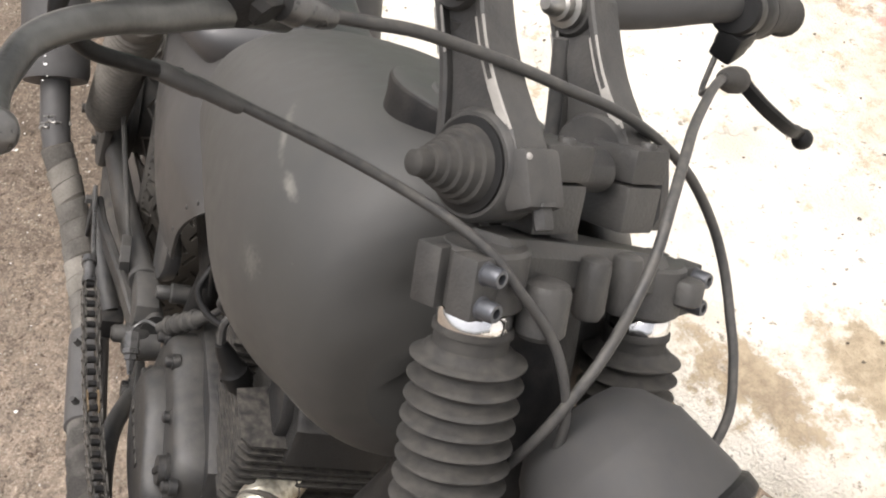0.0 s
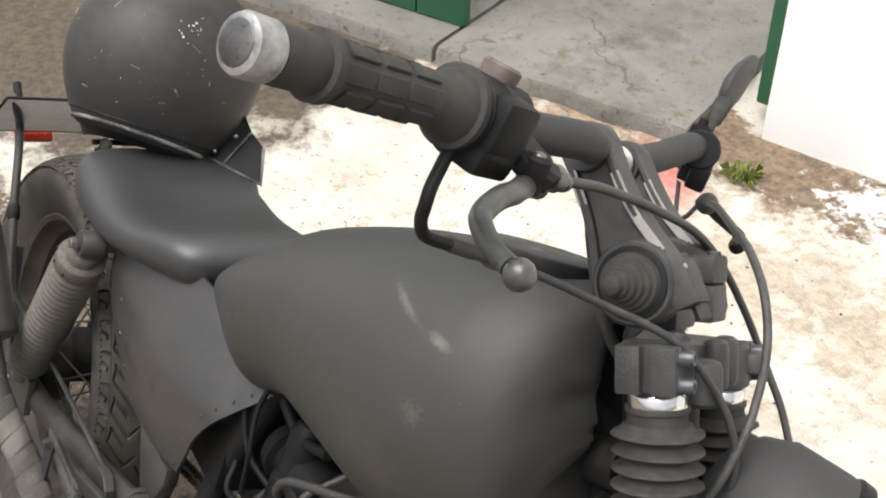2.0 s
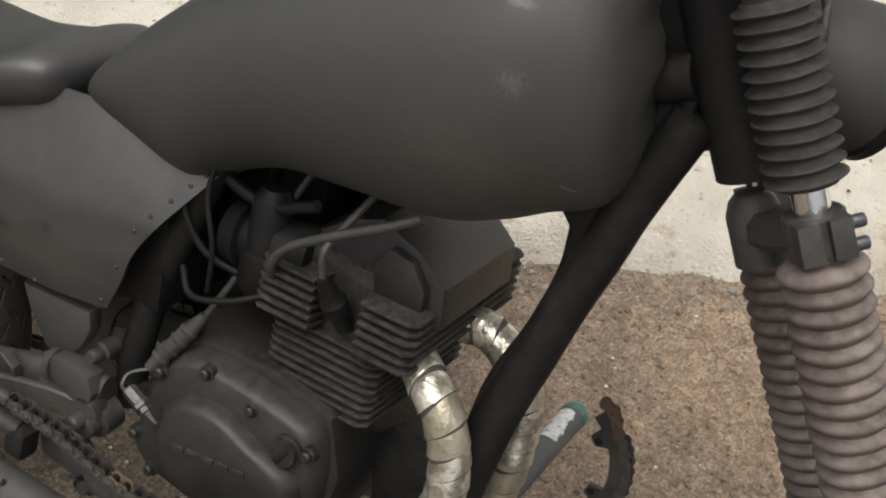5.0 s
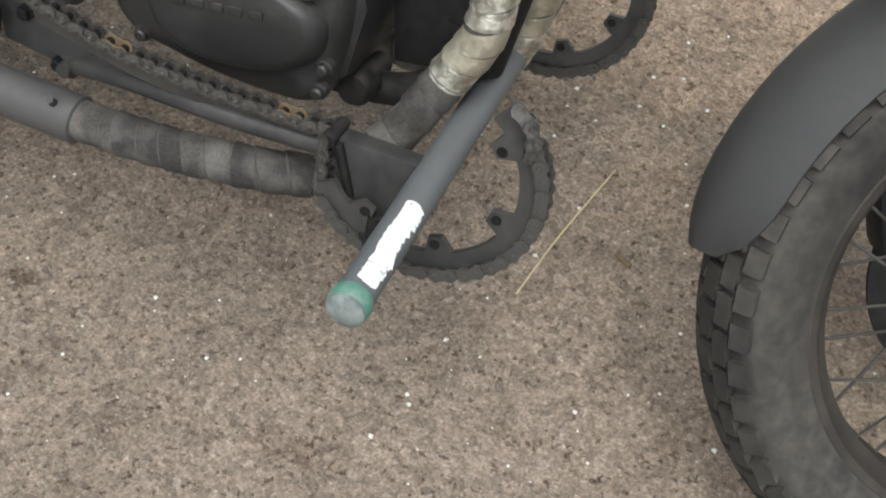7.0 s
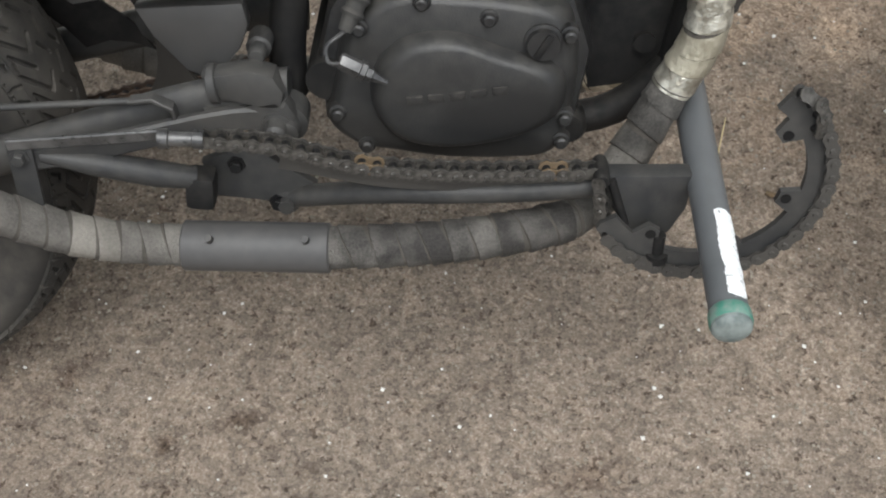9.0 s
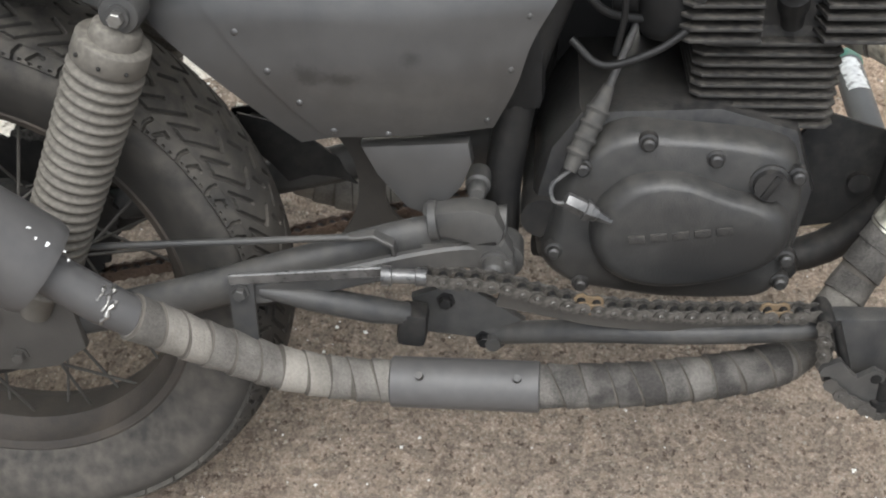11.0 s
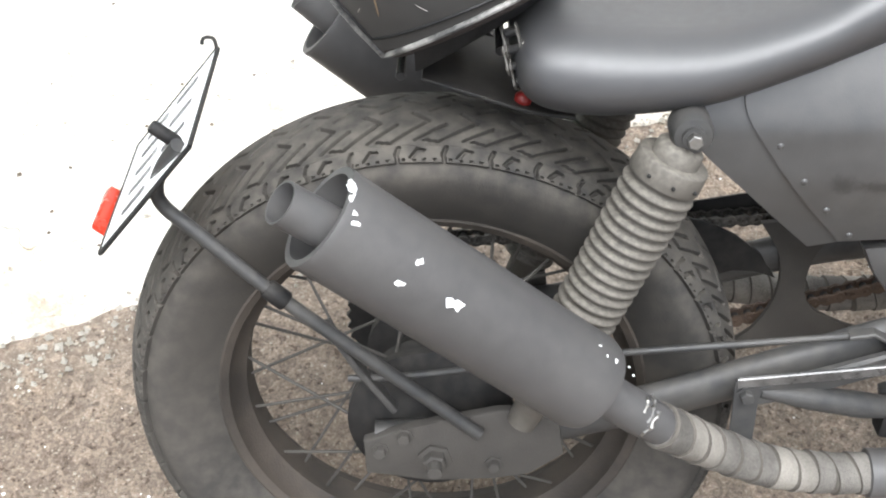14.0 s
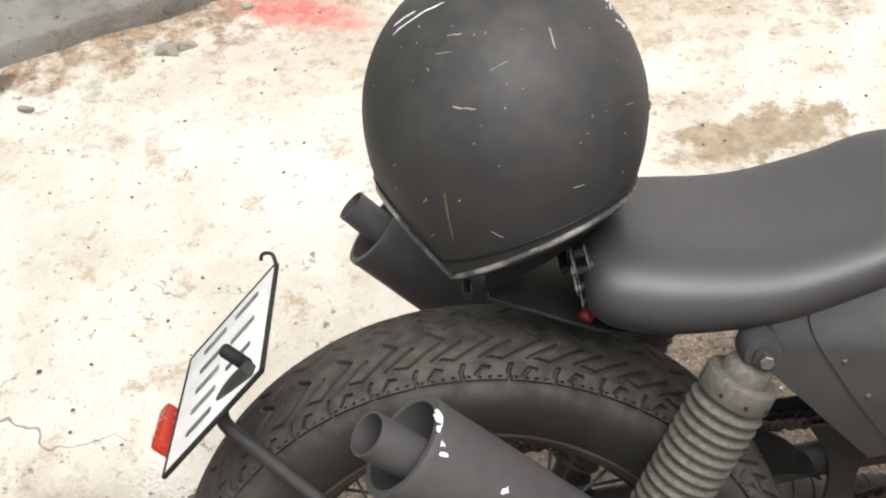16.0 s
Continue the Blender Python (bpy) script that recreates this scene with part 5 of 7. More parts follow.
    taper = math.sqrt(max(0.0, 1 - (1 - taper) ** 2))
    ring = []
    for y0, r0 in ((0.060, 0.334), (0.057, 0.331)):
        line = []
        for j in range(15):
            u = -1 + 2 * j / 14
            y = y0 * u * taper
            r = r0 - 0.046 * (abs(u) ** 2.4) * taper - 0.012 * (1 - taper)
            line.append((r * math.sin(a), y, r * math.cos(a)))
        ring += line if r0 > 0.332 else line[::-1]
    rings.append(ring)
ring_skin(bm, rings)
bmesh.ops.transform(bm, matrix=FRONT_M, verts=bm.verts[:])
fender = part("front_mudguard", bm, m_paint, bike, "matte black front mudguard")
for s in (-1, 1):
    bm = B()
    arc = [(0.297, a) for a in np.linspace(-47, -4, 16)] + [(0.236, a) for a in np.linspace(-4, -40, 14)] + [(0.244, -44.5), (0.256, -47.5), (0.272, -48.5), (0.286, -48.5)]
    slab(bm, [(r * math.sin(radians(a)), r * math.cos(radians(a))) for r, a in arc], 0.004, origin=(0, s * 0.061, 0), bevel=0.001)
    bmesh.ops.transform(bm, matrix=FRONT_M, verts=bm.verts[:])
    part("stay_plate", bm, m_paint, fender)
bm = B()
ring_skin(bm, [[(r * math.sin(2 * math.pi * i / 64), y, r * math.cos(2 * math.pi * i / 64)) for r, y in ((0.132, 0.070), (0.132, 0.075), (0.112, 0.075), (0.112, 0.070))] for i in range(64)], closed=True)
for i in range(5):
    a = 2 * math.pi * i / 5
    strap(bm, [(0.05 * math.sin(a), 0.0725, 0.05 * math.cos(a)), (0.114 * math.sin(a + 0.3), 0.0725, 0.114 * math.cos(a + 0.3))], 0.018, 0.004, (math.cos(a), 0, -math.sin(a)))
bmesh.ops.transform(bm, matrix=FRONT_M, verts=bm.verts[:])
part("brake_disc", bm, m_dark, front, "dark front brake disc")
bm = B()
block(bm, (-0.125, 0.074, 0.045), (0.045, 0.05, 0.085), Matrix.Rotation(-0.35, 3, 'Y'), 0.012)
bmesh.ops.transform(bm, matrix=FRONT_M, verts=bm.verts[:])
part("brake_caliper", bm, m_black, bike, "black front brake caliper")

# tank, seat, covers ---------------------------------------------------------------


def loft(bm, stations, k=36, upper=2.3, lower=2.0):
    """A body skinned over upright sections: x, middle y, bottom, widest height, top, half width."""
    rings = []
    for x, yc, zb, zw, zt, w in stations:
        ring = []
        for i in range(k):
            a = 2 * math.pi * i / k
            c, s = math.cos(a), math.sin(a)
            p = upper if s > 0 else lower
            y = math.copysign(abs(c) ** (2 / p), c) * w
            h = (zt - zw) if s > 0 else (zw - zb)
            ring.append((x, yc + y, zw + math.copysign(abs(s) ** (2 / p), s) * h))
        rings.append(ring)
    ring_skin(bm, rings)


def even(rows, n):
    """Rows of numbers made finer along a smooth line."""
    out = []
    for i in range(len(rows) - 1):
        a = rows[max(i - 1, 0)]
        b, c = rows[i], rows[i + 1]
        d = rows[min(i + 2, len(rows) - 1)]
        for k in range(n):
            t = k / n
            out.append(tuple(0.5 * (2 * q + (r - p) * t + (2 * p - 5 * q + 4 * r - s) * t * t + (3 * q - p - 3 * r + s) * t ** 3) for p, q, r, s in zip(a, b, c, d)))
    out.append(rows[-1])
    return out


TANK = [(0.447, 0.000, 0.684, 0.694, 0.712, 0.052), (0.466, 0.000, 0.670, 0.708, 0.738, 0.068), (0.51, 0.000, 0.656, 0.728, 0.785, 0.084),
        (0.57, 0.002, 0.642, 0.752, 0.838, 0.103), (0.615, 0.004, 0.668, 0.775, 0.868, 0.113), (0.67, 0.006, 0.690, 0.80, 0.899, 0.122), (0.74, 0.008, 0.697, 0.822, 0.932, 0.130),
        (0.82, 0.010, 0.703, 0.84, 0.965, 0.134), (0.87, 0.012, 0.722, 0.855, 0.981, 0.130), (0.905, 0.013, 0.742, 0.864, 0.980, 0.118), (0.924, 0.014, 0.750, 0.868, 0.968, 0.110), (0.935, 0.014, 0.756, 0.866, 0.951, 0.102),
        (0.944, 0.014, 0.764, 0.862, 0.926, 0.092), (0.951, 0.014, 0.778, 0.858, 0.906, 0.078), (0.956, 0.014, 0.800, 0.856, 0.890, 0.055)]
bm = B()
loft(bm, even(TANK, 8), 96, 2.25, 2.05)
for v in bm.verts:
    # the recess round the steering head, between the two lobes, and a small crease on the near lobe's nose
    gap = min(1, max(0, (v.co.y + 0.004) / 0.018)) * min(1, max(0, (0.075 - v.co.y) / 0.02)) * min(1, max(0, (0.972 - v.co.z) / 0.02)) * min(1, max(0, (v.co.z - 0.825) / 0.035))
    v.co.x -= 0.92 * gap * max(0.0, v.co.x - 0.855)
    nose = min(1, max(0, (v.co.y + 0.05) / 0.03)) * (1 - gap)
    v.co.x -= 0.004 * nose * min(1, max(0, (v.co.x - 0.926) / 0.012)) * math.exp(-((v.co.z - 0.921) / 0.009) ** 2)
tank = part("fuel_tank", bm, m_tank, bike, "satin black fuel tank with bare scratches", sharp=60)


def tank_side(x, z):
    """A place on the tank's right flank, by its height."""
    for a, b in zip(TANK, TANK[1:]):
        if a[0] <= x <= b[0]:
            t = (x - a[0]) / (b[0] - a[0])
            q = [p + (r - p) * t for p, r in zip(a, b)]
            up = (z - q[3]) / ((q[4] - q[3]) if z > q[3] else (q[2] - q[3]))
            p = 2.25 if z > q[3] else 2.05
            return Vector((x, q[1] - q[5] * (1 - min(1.0, abs(up)) ** p) ** (1 / p), z))


def scratch(pts, r, owner, mat):
    bm = B()
    tube(bm, pts, [0.0002] + [r * random.uniform(0.4, 0.9) for _ in pts[2:]] + [0.0002], 6)
    part("scratch", bm, mat, owner)


random.seed(3)
for r, *marks in (
        (0.0006, (0.868, 0.938), (0.874, 0.934), (0.880, 0.930), (0.888, 0.926)),
        (0.0012, (0.882, 0.877), (0.884, 0.872), (0.885, 0.866), (0.886, 0.861)), (0.0011, (0.884, 0.863), (0.887, 0.861), (0.890, 0.860)), (0.0009, (0.874, 0.868), (0.876, 0.866), (0.878, 0.865)),
        (0.0013, (0.911, 0.898), (0.912, 0.8975), (0.913, 0.897)), (0.0006, (0.925, 0.792), (0.930, 0.789), (0.935, 0.788))):
    scratch([tank_side(*m) for m in marks], r, tank, m_scratchglint)
# filler cap: a tilted flat disc that stands proud on one side, with a smaller plug on it
cap_c = Vector((0.830, 0.000, 0.9745))
cn = Vector((-0.30, 0.13, 0.94)).normalized()
bm = B()
lathe(bm, cap_c - cn * 0.022, cap_c - cn * 0.0005, [(0, 0.0485), (0.40, 0.0495), (0.90, 0.0520), (0.97, 0.0516), (1, 0.0508)], 64)
# wall darker than the top: its shade is put into the colour
cap = part("filler_flange", bm, m_dark, bike, "raised flange round the fuel cap, its wall coloured dark for shade", sharp=50)
bm = B()
lathe(bm, cap_c - cn * 0.004, cap_c + cn * 0.0012, [(0, 0.0500), (0.7, 0.0506), (1, 0.0485)], 64)
part("flange_top", bm, m_tank, cap, sharp=50)
plug = cap_c + Vector((0.004, -0.004, 0.0))
pn = (cn + Vector((0.03, 0.10, 0))).normalized()
bm = B()
lathe(bm, plug - pn * 0.006, plug + pn * 0.0034, [(0, 0.0235), (0.85, 0.0235), (1, 0.0222)], 48)
lid = part("fuel_cap", bm, m_tank, cap, "flush black fuel cap", sharp=50)
bm = B()
ball(bm, plug + pn * 0.0034 + Vector((0.012, -0.014, 0.0046)), 0.0013, 8)
part("rivet", bm, m_zinc, lid)

SEAT = [(0.108, -0.006, 0.640, 0.656, 0.668, 0.060), (0.114, -0.006, 0.626, 0.655, 0.681, 0.088), (0.126, -0.006, 0.614, 0.652, 0.689, 0.104), (0.15, -0.006, 0.607, 0.649, 0.692, 0.112), (0.19, -0.006, 0.605, 0.647, 0.690, 0.116), (0.26, -0.004, 0.612, 0.652, 0.688, 0.117),
        (0.33, -0.002, 0.632, 0.673, 0.703, 0.113), (0.370, 0.0, 0.643, 0.688, 0.720, 0.106), (0.395, 0.0, 0.650, 0.696, 0.727, 0.099), (0.412, 0.0, 0.656, 0.699, 0.727, 0.092), (0.424, 0.0, 0.664, 0.700, 0.722, 0.082), (0.432, 0.0, 0.675, 0.699, 0.714, 0.064), (0.436, 0.0, 0.686, 0.697, 0.705, 0.038)]
bm = B()
loft(bm, even(SEAT, 6), 40, 2.9, 2.2)
for v in bm.verts:
    if v.normal.z > -0.5 and abs(v.co.y) < 0.09:
        v.co.z -= 0.010 * max(0, 1 - (v.co.y / 0.09) ** 2) * max(0, 1 - ((v.co.x - 0.25) / 0.14) ** 2) * (1 if v.co.z > 0.66 else 0)
seat = part("seat", bm, m_seat, bike, "black vinyl solo saddle", sharp=60)

# side cover: a bent sheet, a strip lapped behind it, rivets
REAR_EDGE = [(0.300, 0.684), (0.293, 0.648), (0.290, 0.618), (0.312, 0.580), (0.342, 0.537), (0.379, 0.490)]
FRONT_EDGE = [(0.622, 0.706), (0.598, 0.661), (0.564, 0.607), (0.544, 0.572), (0.532, 0.535), (0.514, 0.496)]


def bent(rear, front, n, k, y_of, thick):
    bm = B()
    rp = curve([(x, 0, z) for x, z in rear], n)
    fp = curve([(x, 0, z) for x, z in front], n)
    lay = []
    for off in (0, thick):
        rows = []
        for a, b in zip(rp, fp):
            row = []
            for i in range(k + 1):
                p = a.lerp(b, i / k)
                row.append(bm.verts.new((p.x, y_of(p.x, p.z) + off, p.z)))
            rows.append(row)
        lay.append(rows)
    for rows in lay:
        for a, b in zip(rows, rows[1:]):
            for i in range(k):
                bm.faces.new((a[i], a[i + 1], b[i + 1], b[i]))
    f, g = lay
    rim = [(r[0], q[0]) for r, q in zip(f, g)] + [(f[-1][i], g[-1][i]) for i in range(1, k + 1)] + [(r[-1], q[-1]) for r, q in zip(f[::-1][1:], g[::-1][1:])] + [(f[0][i], g[0][i]) for i in range(k - 1, 0, -1)]
    for (a, b), (c, d) in zip(rim, rim[1:] + rim[:1]):
        bm.faces.new((a, b, d, c))
    return bm


def cover_y(x, z):
    return -0.096 + 0.030 * max(0, (x - 0.45) / 0.15) ** 1.5 + 0.02 * max(0, (0.56 - z) / 0.08) ** 1.5 + 0.02 * max(0, (z - 0.6) / 0.06) ** 1.3 - 0.004 * math.sin((x - 0.3) * 14)


cover = part("side_cover", bent(REAR_EDGE, FRONT_EDGE, 6, 20, cover_y, 0.003), m_panel, bike, "riveted grey sheet metal side cover", sharp=60)
strip = part("cover_strip", bent([(0.245, 0.625), (0.252, 0.590), (0.300, 0.540), (0.356, 0.481)], [(0.300, 0.640), (0.296, 0.606), (0.334, 0.552), (0.384, 0.488)], 6, 5, lambda x, z: cover_y(x, z) + 0.0035, 0.0025), m_panel, bike, "grey sheet strip lapped behind the cover", sharp=60)


def rivet(p, r, owner, material, way=(0, -1, 0)):
    bm = B()
    ball(bm, p, r, 10, (1, 0.5, 1))
    part("rivet", bm, material, owner)


for x, z in ((0.594, 0.660), (0.585, 0.648), (0.573, 0.631), (0.560, 0.613), (0.548, 0.595), (0.534, 0.552), (0.515, 0.505)):
    rivet((x - 0.006, cover_y(x - 0.006, z), z), 0.0026, cover, m_steel)
for x, z in ((0.318, 0.588), (0.340, 0.556), (0.362, 0.527), (0.386, 0.498), (0.43, 0.495)):
    rivet((x, cover_y(x, z), z), 0.003, cover, m_panel)

bm = B()
slab(bm, [(0.404, 0.477), (0.494, 0.482), (0.497, 0.462), (0.487, 0.438), (0.466, 0.413), (0.455, 0.411), (0.440, 0.418), (0.416, 0.450)], 0.018, origin=(0, -0.066, 0), bevel=0.005)
tri_ = part("battery_cover", bm, m_panel, bike, "small grey triangular cover")
bm = B()
lathe(bm, (0.500, -0.040, 0.432), (0.500, -0.075, 0.432), [(0, 0.011), (0.55, 0.011), (0.6, 0.008), (0.9, 0.008), (1, 0.006)], 14)
part("bolt", bm, m_steel, tri_)

# frame --------------------------------------------------------------------------
for pts, r, lab in (
        ([(0.66, -0.03, 0.76), (0.61, -0.03, 0.705), (0.583, -0.03, 0.655), (0.560, -0.03, 0.59), (0.537, -0.03, 0.522), (0.521, -0.03, 0.43), (0.518, -0.03, 0.37)], 0.0165, "black frame tube behind the engine"),
        ([(0.985, 0.022, 0.85), (0.957, 0.022, 0.765), (0.943, 0.022, 0.712), (0.926, 0.022, 0.653), (0.912, 0.022, 0.594), (0.899, 0.022, 0.542), (0.887, 0.022, 0.48), (0.872, 0.022, 0.37)], 0.0205, "black frame down tube"),
        ([(0.935, 0.030, 0.79), (0.917, 0.036, 0.735), (0.917, 0.036, 0.680), (0.903, 0.036, 0.615), (0.880, 0.034, 0.546), (0.872, 0.03, 0.48)], 0.010, "black brace beside the down tube"),
        ([(0.975, 0.02, 0.88), (0.80, 0.01, 0.80), (0.62, 0.0, 0.70), (0.40, 0.0, 0.62), (0.22, 0.0, 0.60)], 0.019, "black frame top tube"),
        ([(0.60, 0.10, 0.66), (0.56, 0.10, 0.55), (0.54, 0.10, 0.40)], 0.0165, "black frame tube"),
        ([(0.55, -0.05, 0.60), (0.40, -0.055, 0.625), (0.25, -0.055, 0.63), (0.20, -0.05, 0.63)], 0.013, "black seat rail"),
        ([(0.55, 0.06, 0.60), (0.40, 0.06, 0.625), (0.25, 0.06, 0.63), (0.20, 0.05, 0.63)], 0.013, "black seat rail"),
        ([(0.876, 0.022, 0.38), (0.80, 0.022, 0.315), (0.66, 0.022, 0.31), (0.55, 0.0, 0.34)], 0.016, "black lower frame tube")):
    bm = B()
    tube(bm, curve(pts, 6), r, 16)
    part("frame_tube", bm, m_dark, bike, lab)
bm = B()
slab(bm, [(0.90, 0.735), (0.925, 0.83), (0.985, 0.87), (0.965, 0.74), (0.945, 0.68), (0.932, 0.70)], 0.012, origin=(0, 0.026, 0), bevel=0.002)
part("gusset", bm, m_dark, bike, "black frame gusset")
TC, BC = (R0 + L0) / 2 - FD * 0.036 - FWD * 0.025, (R0 + L0) / 2 + FD * 0.172 - FWD * 0.025
bm = B()
tube(bm, [TC + FD * 0.02, BC - FD * 0.018], 0.027, 24)
part("steering_head", bm, m_dark, bike, "black steering head")
for pts in ([(0.88, 0.03, 0.80), (0.94, 0.05, 0.815), (0.99, 0.06, 0.83), (1.04, 0.06, 0.86)], [(0.89, 0.04, 0.79), (0.95, 0.06, 0.80), (1.0, 0.07, 0.82), (1.04, 0.07, 0.85)]):
    bm = B()
    tube(bm, curve(pts, 6), 0.004, 8)
    part("wire", bm, m_cable, bike)

# engine ----------------------------------------------------------------------------
bm = B()
slab(bm, [(0.552, 0.365), (0.545, 0.42), (0.56, 0.48), (0.585, 0.515), (0.70, 0.52), (0.765, 0.50), (0.785, 0.44), (0.775, 0.37), (0.74, 0.335), (0.62, 0.33)], 0.21, origin=(0, 0.035, 0), bevel=0.014)
crank = part("crankcase", bm, m_engine, bike, "black cast crankcase")
bm = B()
pillow(bm, [(0.552, 0.382), (0.562, 0.420), (0.570, 0.460), (0.592, 0.494), (0.622, 0.510), (0.661, 0.509), (0.711, 0.505), (0.757, 0.493), (0.771, 0.458), (0.773, 0.424), (0.769, 0.386), (0.758, 0.349), (0.721, 0.341), (0.661, 0.341), (0.612, 0.348), (0.575, 0.356)], -0.058, 0.034, 0.011)
ecov = part("engine_cover", bm, m_cover, bike, "black cast engine side cover")
bm = B()
pillow(bm, [(0.604, 0.453), (0.621, 0.469), (0.641, 0.476), (0.665, 0.477), (0.685, 0.472), (0.709, 0.462), (0.736, 0.454), (0.754, 0.444), (0.762, 0.427), (0.758, 0.402), (0.734, 0.382), (0.697, 0.370), (0.654, 0.365), (0.618, 0.374), (0.599, 0.396), (0.595, 0.425)], -0.088, 0.024, 0.009)
part("clutch_dome", bm, m_cover, ecov, "raised clutch cover")
for i in range(5):
    bm = B()
    block(bm, (0.634 + i * 0.0178, -0.1140, 0.4222 + i * 0.0025), (0.0135, 0.003, 0.0075), Matrix.Rotation(-0.13, 3, 'Y'), 0.0008)
    part("raised_mark", bm, m_fins, ecov)
bm = B()
lathe(bm, (0.740, -0.088, 0.467), (0.740, -0.102, 0.467), [(0, 0.0165), (0.5, 0.0165), (0.55, 0.014), (1, 0.0135)], 24)
part("oil_plug", bm, m_engine, ecov)
bm = B()
block(bm, (0.740, -0.1025, 0.467), (0.006, 0.003, 0.024), Matrix.Rotation(0.5, 3, 'Y'), 0.001)
part("slot", bm, m_dark, ecov)
for x, z in ((0.695, 0.488), (0.762, 0.473), (0.588, 0.478), (0.566, 0.395), (0.762, 0.392), (0.760, 0.368), (0.590, 0.362), (0.640, 0.502)):
    bm = B()
    lathe(bm, (x, -0.086, z), (x, -0.100, z), [(0, 0.0085), (0.5, 0.008), (0.55, 0.0058), (0.9, 0.0056), (1, 0.004)], 12)
    part("cover_bolt", bm, m_engine, ecov)


def fin(z, x0, x1, y0, y1, t, owner, notch=None):
    bm = B()
    r = 0.008
    pts = [(x0 + r, y0), (x1 - r, y0), (x1, y0 + r), (x1, y1 - r), (x1 - r, y1), (x0 + r, y1), (x0, y1 - r), (x0, y0 + r)]
    if notch:
        a, b, d = notch
        pts = [(x0 + r, y0), (a, y0), (a + 0.006, y0 + d), (b - 0.006, y0 + d), (b, y0), (x1 - r, y0), (x1, y0 + r), (x1, y1 - r), (x1 - r, y1), (x0 + r, y1), (x0, y1 - r), (x0, y0 + r)]
    slab(bm, pts, t, u=(1, 0, 0), v=(0, 1, 0), origin=(0, 0, z), bevel=0.0007)
    part("fin", bm, m_fins, owner)


bm = B()
block(bm, (0.765, 0.020, 0.545), (0.095, 0.17, 0.10), None, 0.01)
barrel = part("cylinder", bm, m_fins, bike, "black finned twin cylinder block")
for i in range(9):
    fin(0.503 + i * 0.0092, 0.703, 0.822, -0.078, 0.118, 0.0028, barrel)
bm = B()
block(bm, (0.778, 0.020, 0.615), (0.13, 0.17, 0.075), None, 0.012)
head = part("cylinder_head", bm, m_fins, bike, "black finned cylinder head")
for i in range(6):
    fin(0.585 + i * 0.0098, 0.688 + i * 0.0006, 0.858, -0.092, 0.130, 0.0032, head, notch=(0.752, 0.800, 0.04))
bm = B()
slab(bm, [(0.714, 0.630), (0.716, 0.658), (0.755, 0.688), (0.787, 0.701), (0.829, 0.685), (0.860, 0.660), (0.864, 0.622), (0.845, 0.606)], 0.145, origin=(0, 0.017, 0), bevel=0.008)
rock = part("rocker_cover", bm, m_engine, bike, "black rocker cover")
bm = B()
slab(bm, [(0.798, 0.632), (0.790, 0.660), (0.805, 0.682), (0.828, 0.678), (0.846, 0.656), (0.846, 0.628)], 0.016, origin=(0, -0.058, 0), bevel=0.004)
part("valve_cap", bm, m_engine, rock)
for ob, shift in ((crank, (-0.001, 0.024, -0.018)), (ecov, (-0.001, 0.020, -0.019)), (barrel, (-0.030, 0.042, -0.024)), (head, (-0.030, 0.042, -0.024)), (rock, (-0.030, 0.042, -0.024))):
    ob.location = shift
# spark plug, its cap and lead
bm = B()
lathe(bm, (0.778, -0.070, 0.592), (0.768, -0.108, 0.652), [(0, 0.009), (0.3, 0.0095), (0.33, 0.0125), (0.55, 0.0125), (0.6, 0.0095), (0.85, 0.008), (1, 0.005)], 16)
plug = part("spark_plug_cap", bm, m_black, bike, "black rubber spark plug cap")
plug.location = (-0.030, 0.042, -0.024)
bm = B()
tube(bm, curve([(0.768, -0.108, 0.652), (0.765, -0.108, 0.678), (0.770, -0.08, 0.70), (0.78, -0.05, 0.73)], 6), 0.0036, 8)
part("lead", bm, m_cable, plug)
for pts, r, lab in (
        ([(0.672, -0.04, 0.590), (0.680, -0.058, 0.612), (0.692, -0.06, 0.634), (0.732, -0.062, 0.663), (0.781, -0.06, 0.692), (0.81, -0.05, 0.71)], 0.0045, "black breather hose"),
        ([(0.690, 0.010, 0.735), (0.664, -0.005, 0.665), (0.643, -0.019, 0.612), (0.625, -0.030, 0.563), (0.605, -0.044, 0.514)], 0.0035, "black clutch cable")):
    bm = B()
    tube(bm, curve(pts, 6), r, 10)
    part("cable", bm, m_cable, bike, lab)
bm = B()
BOOT_A, BOOT_B = Vector((0.607, -0.043, 0.519)), Vector((0.576, -0.078, 0.459))
tube(bm, [BOOT_A, BOOT_A.lerp(BOOT_B, 0.3), BOOT_A.lerp(BOOT_B, 0.8), BOOT_B], [0.005, 0.009, 0.008, 0.006], 14)
for k in range(4):
    lathe(bm, BOOT_A.lerp(BOOT_B, 0.25 + k / 6), BOOT_A.lerp(BOOT_B, 0.33 + k / 6), [(0, 0.009), (0.5, 0.0105), (1, 0.009)], 14)
cb = part("cable_boot", bm, m_rubber, bike, "ribbed rubber cable boot")
bm = B()
tube(bm, curve([BOOT_B, (0.562, -0.090, 0.452), (0.564, -0.100, 0.443), (0.577, -0.104, 0.444)], 5), 0.0018, 8)
part("clip", bm, m_lever, cb)
bm = B()
lathe(bm, (0.573, -0.102, 0.446), (0.611, -0.102, 0.425), [(0, 0.0065), (0.05, 0.0075), (0.4, 0.0075), (0.42, 0.0090), (0.52, 0.0090), (0.54, 0.0066), (0.66, 0.0066), (0.68, 0.0048), (1, 0.0022)], 6)
part("adjuster", bm, m_lever, cb)
# carburettor and air box, dark behind the tubes
bm = B()
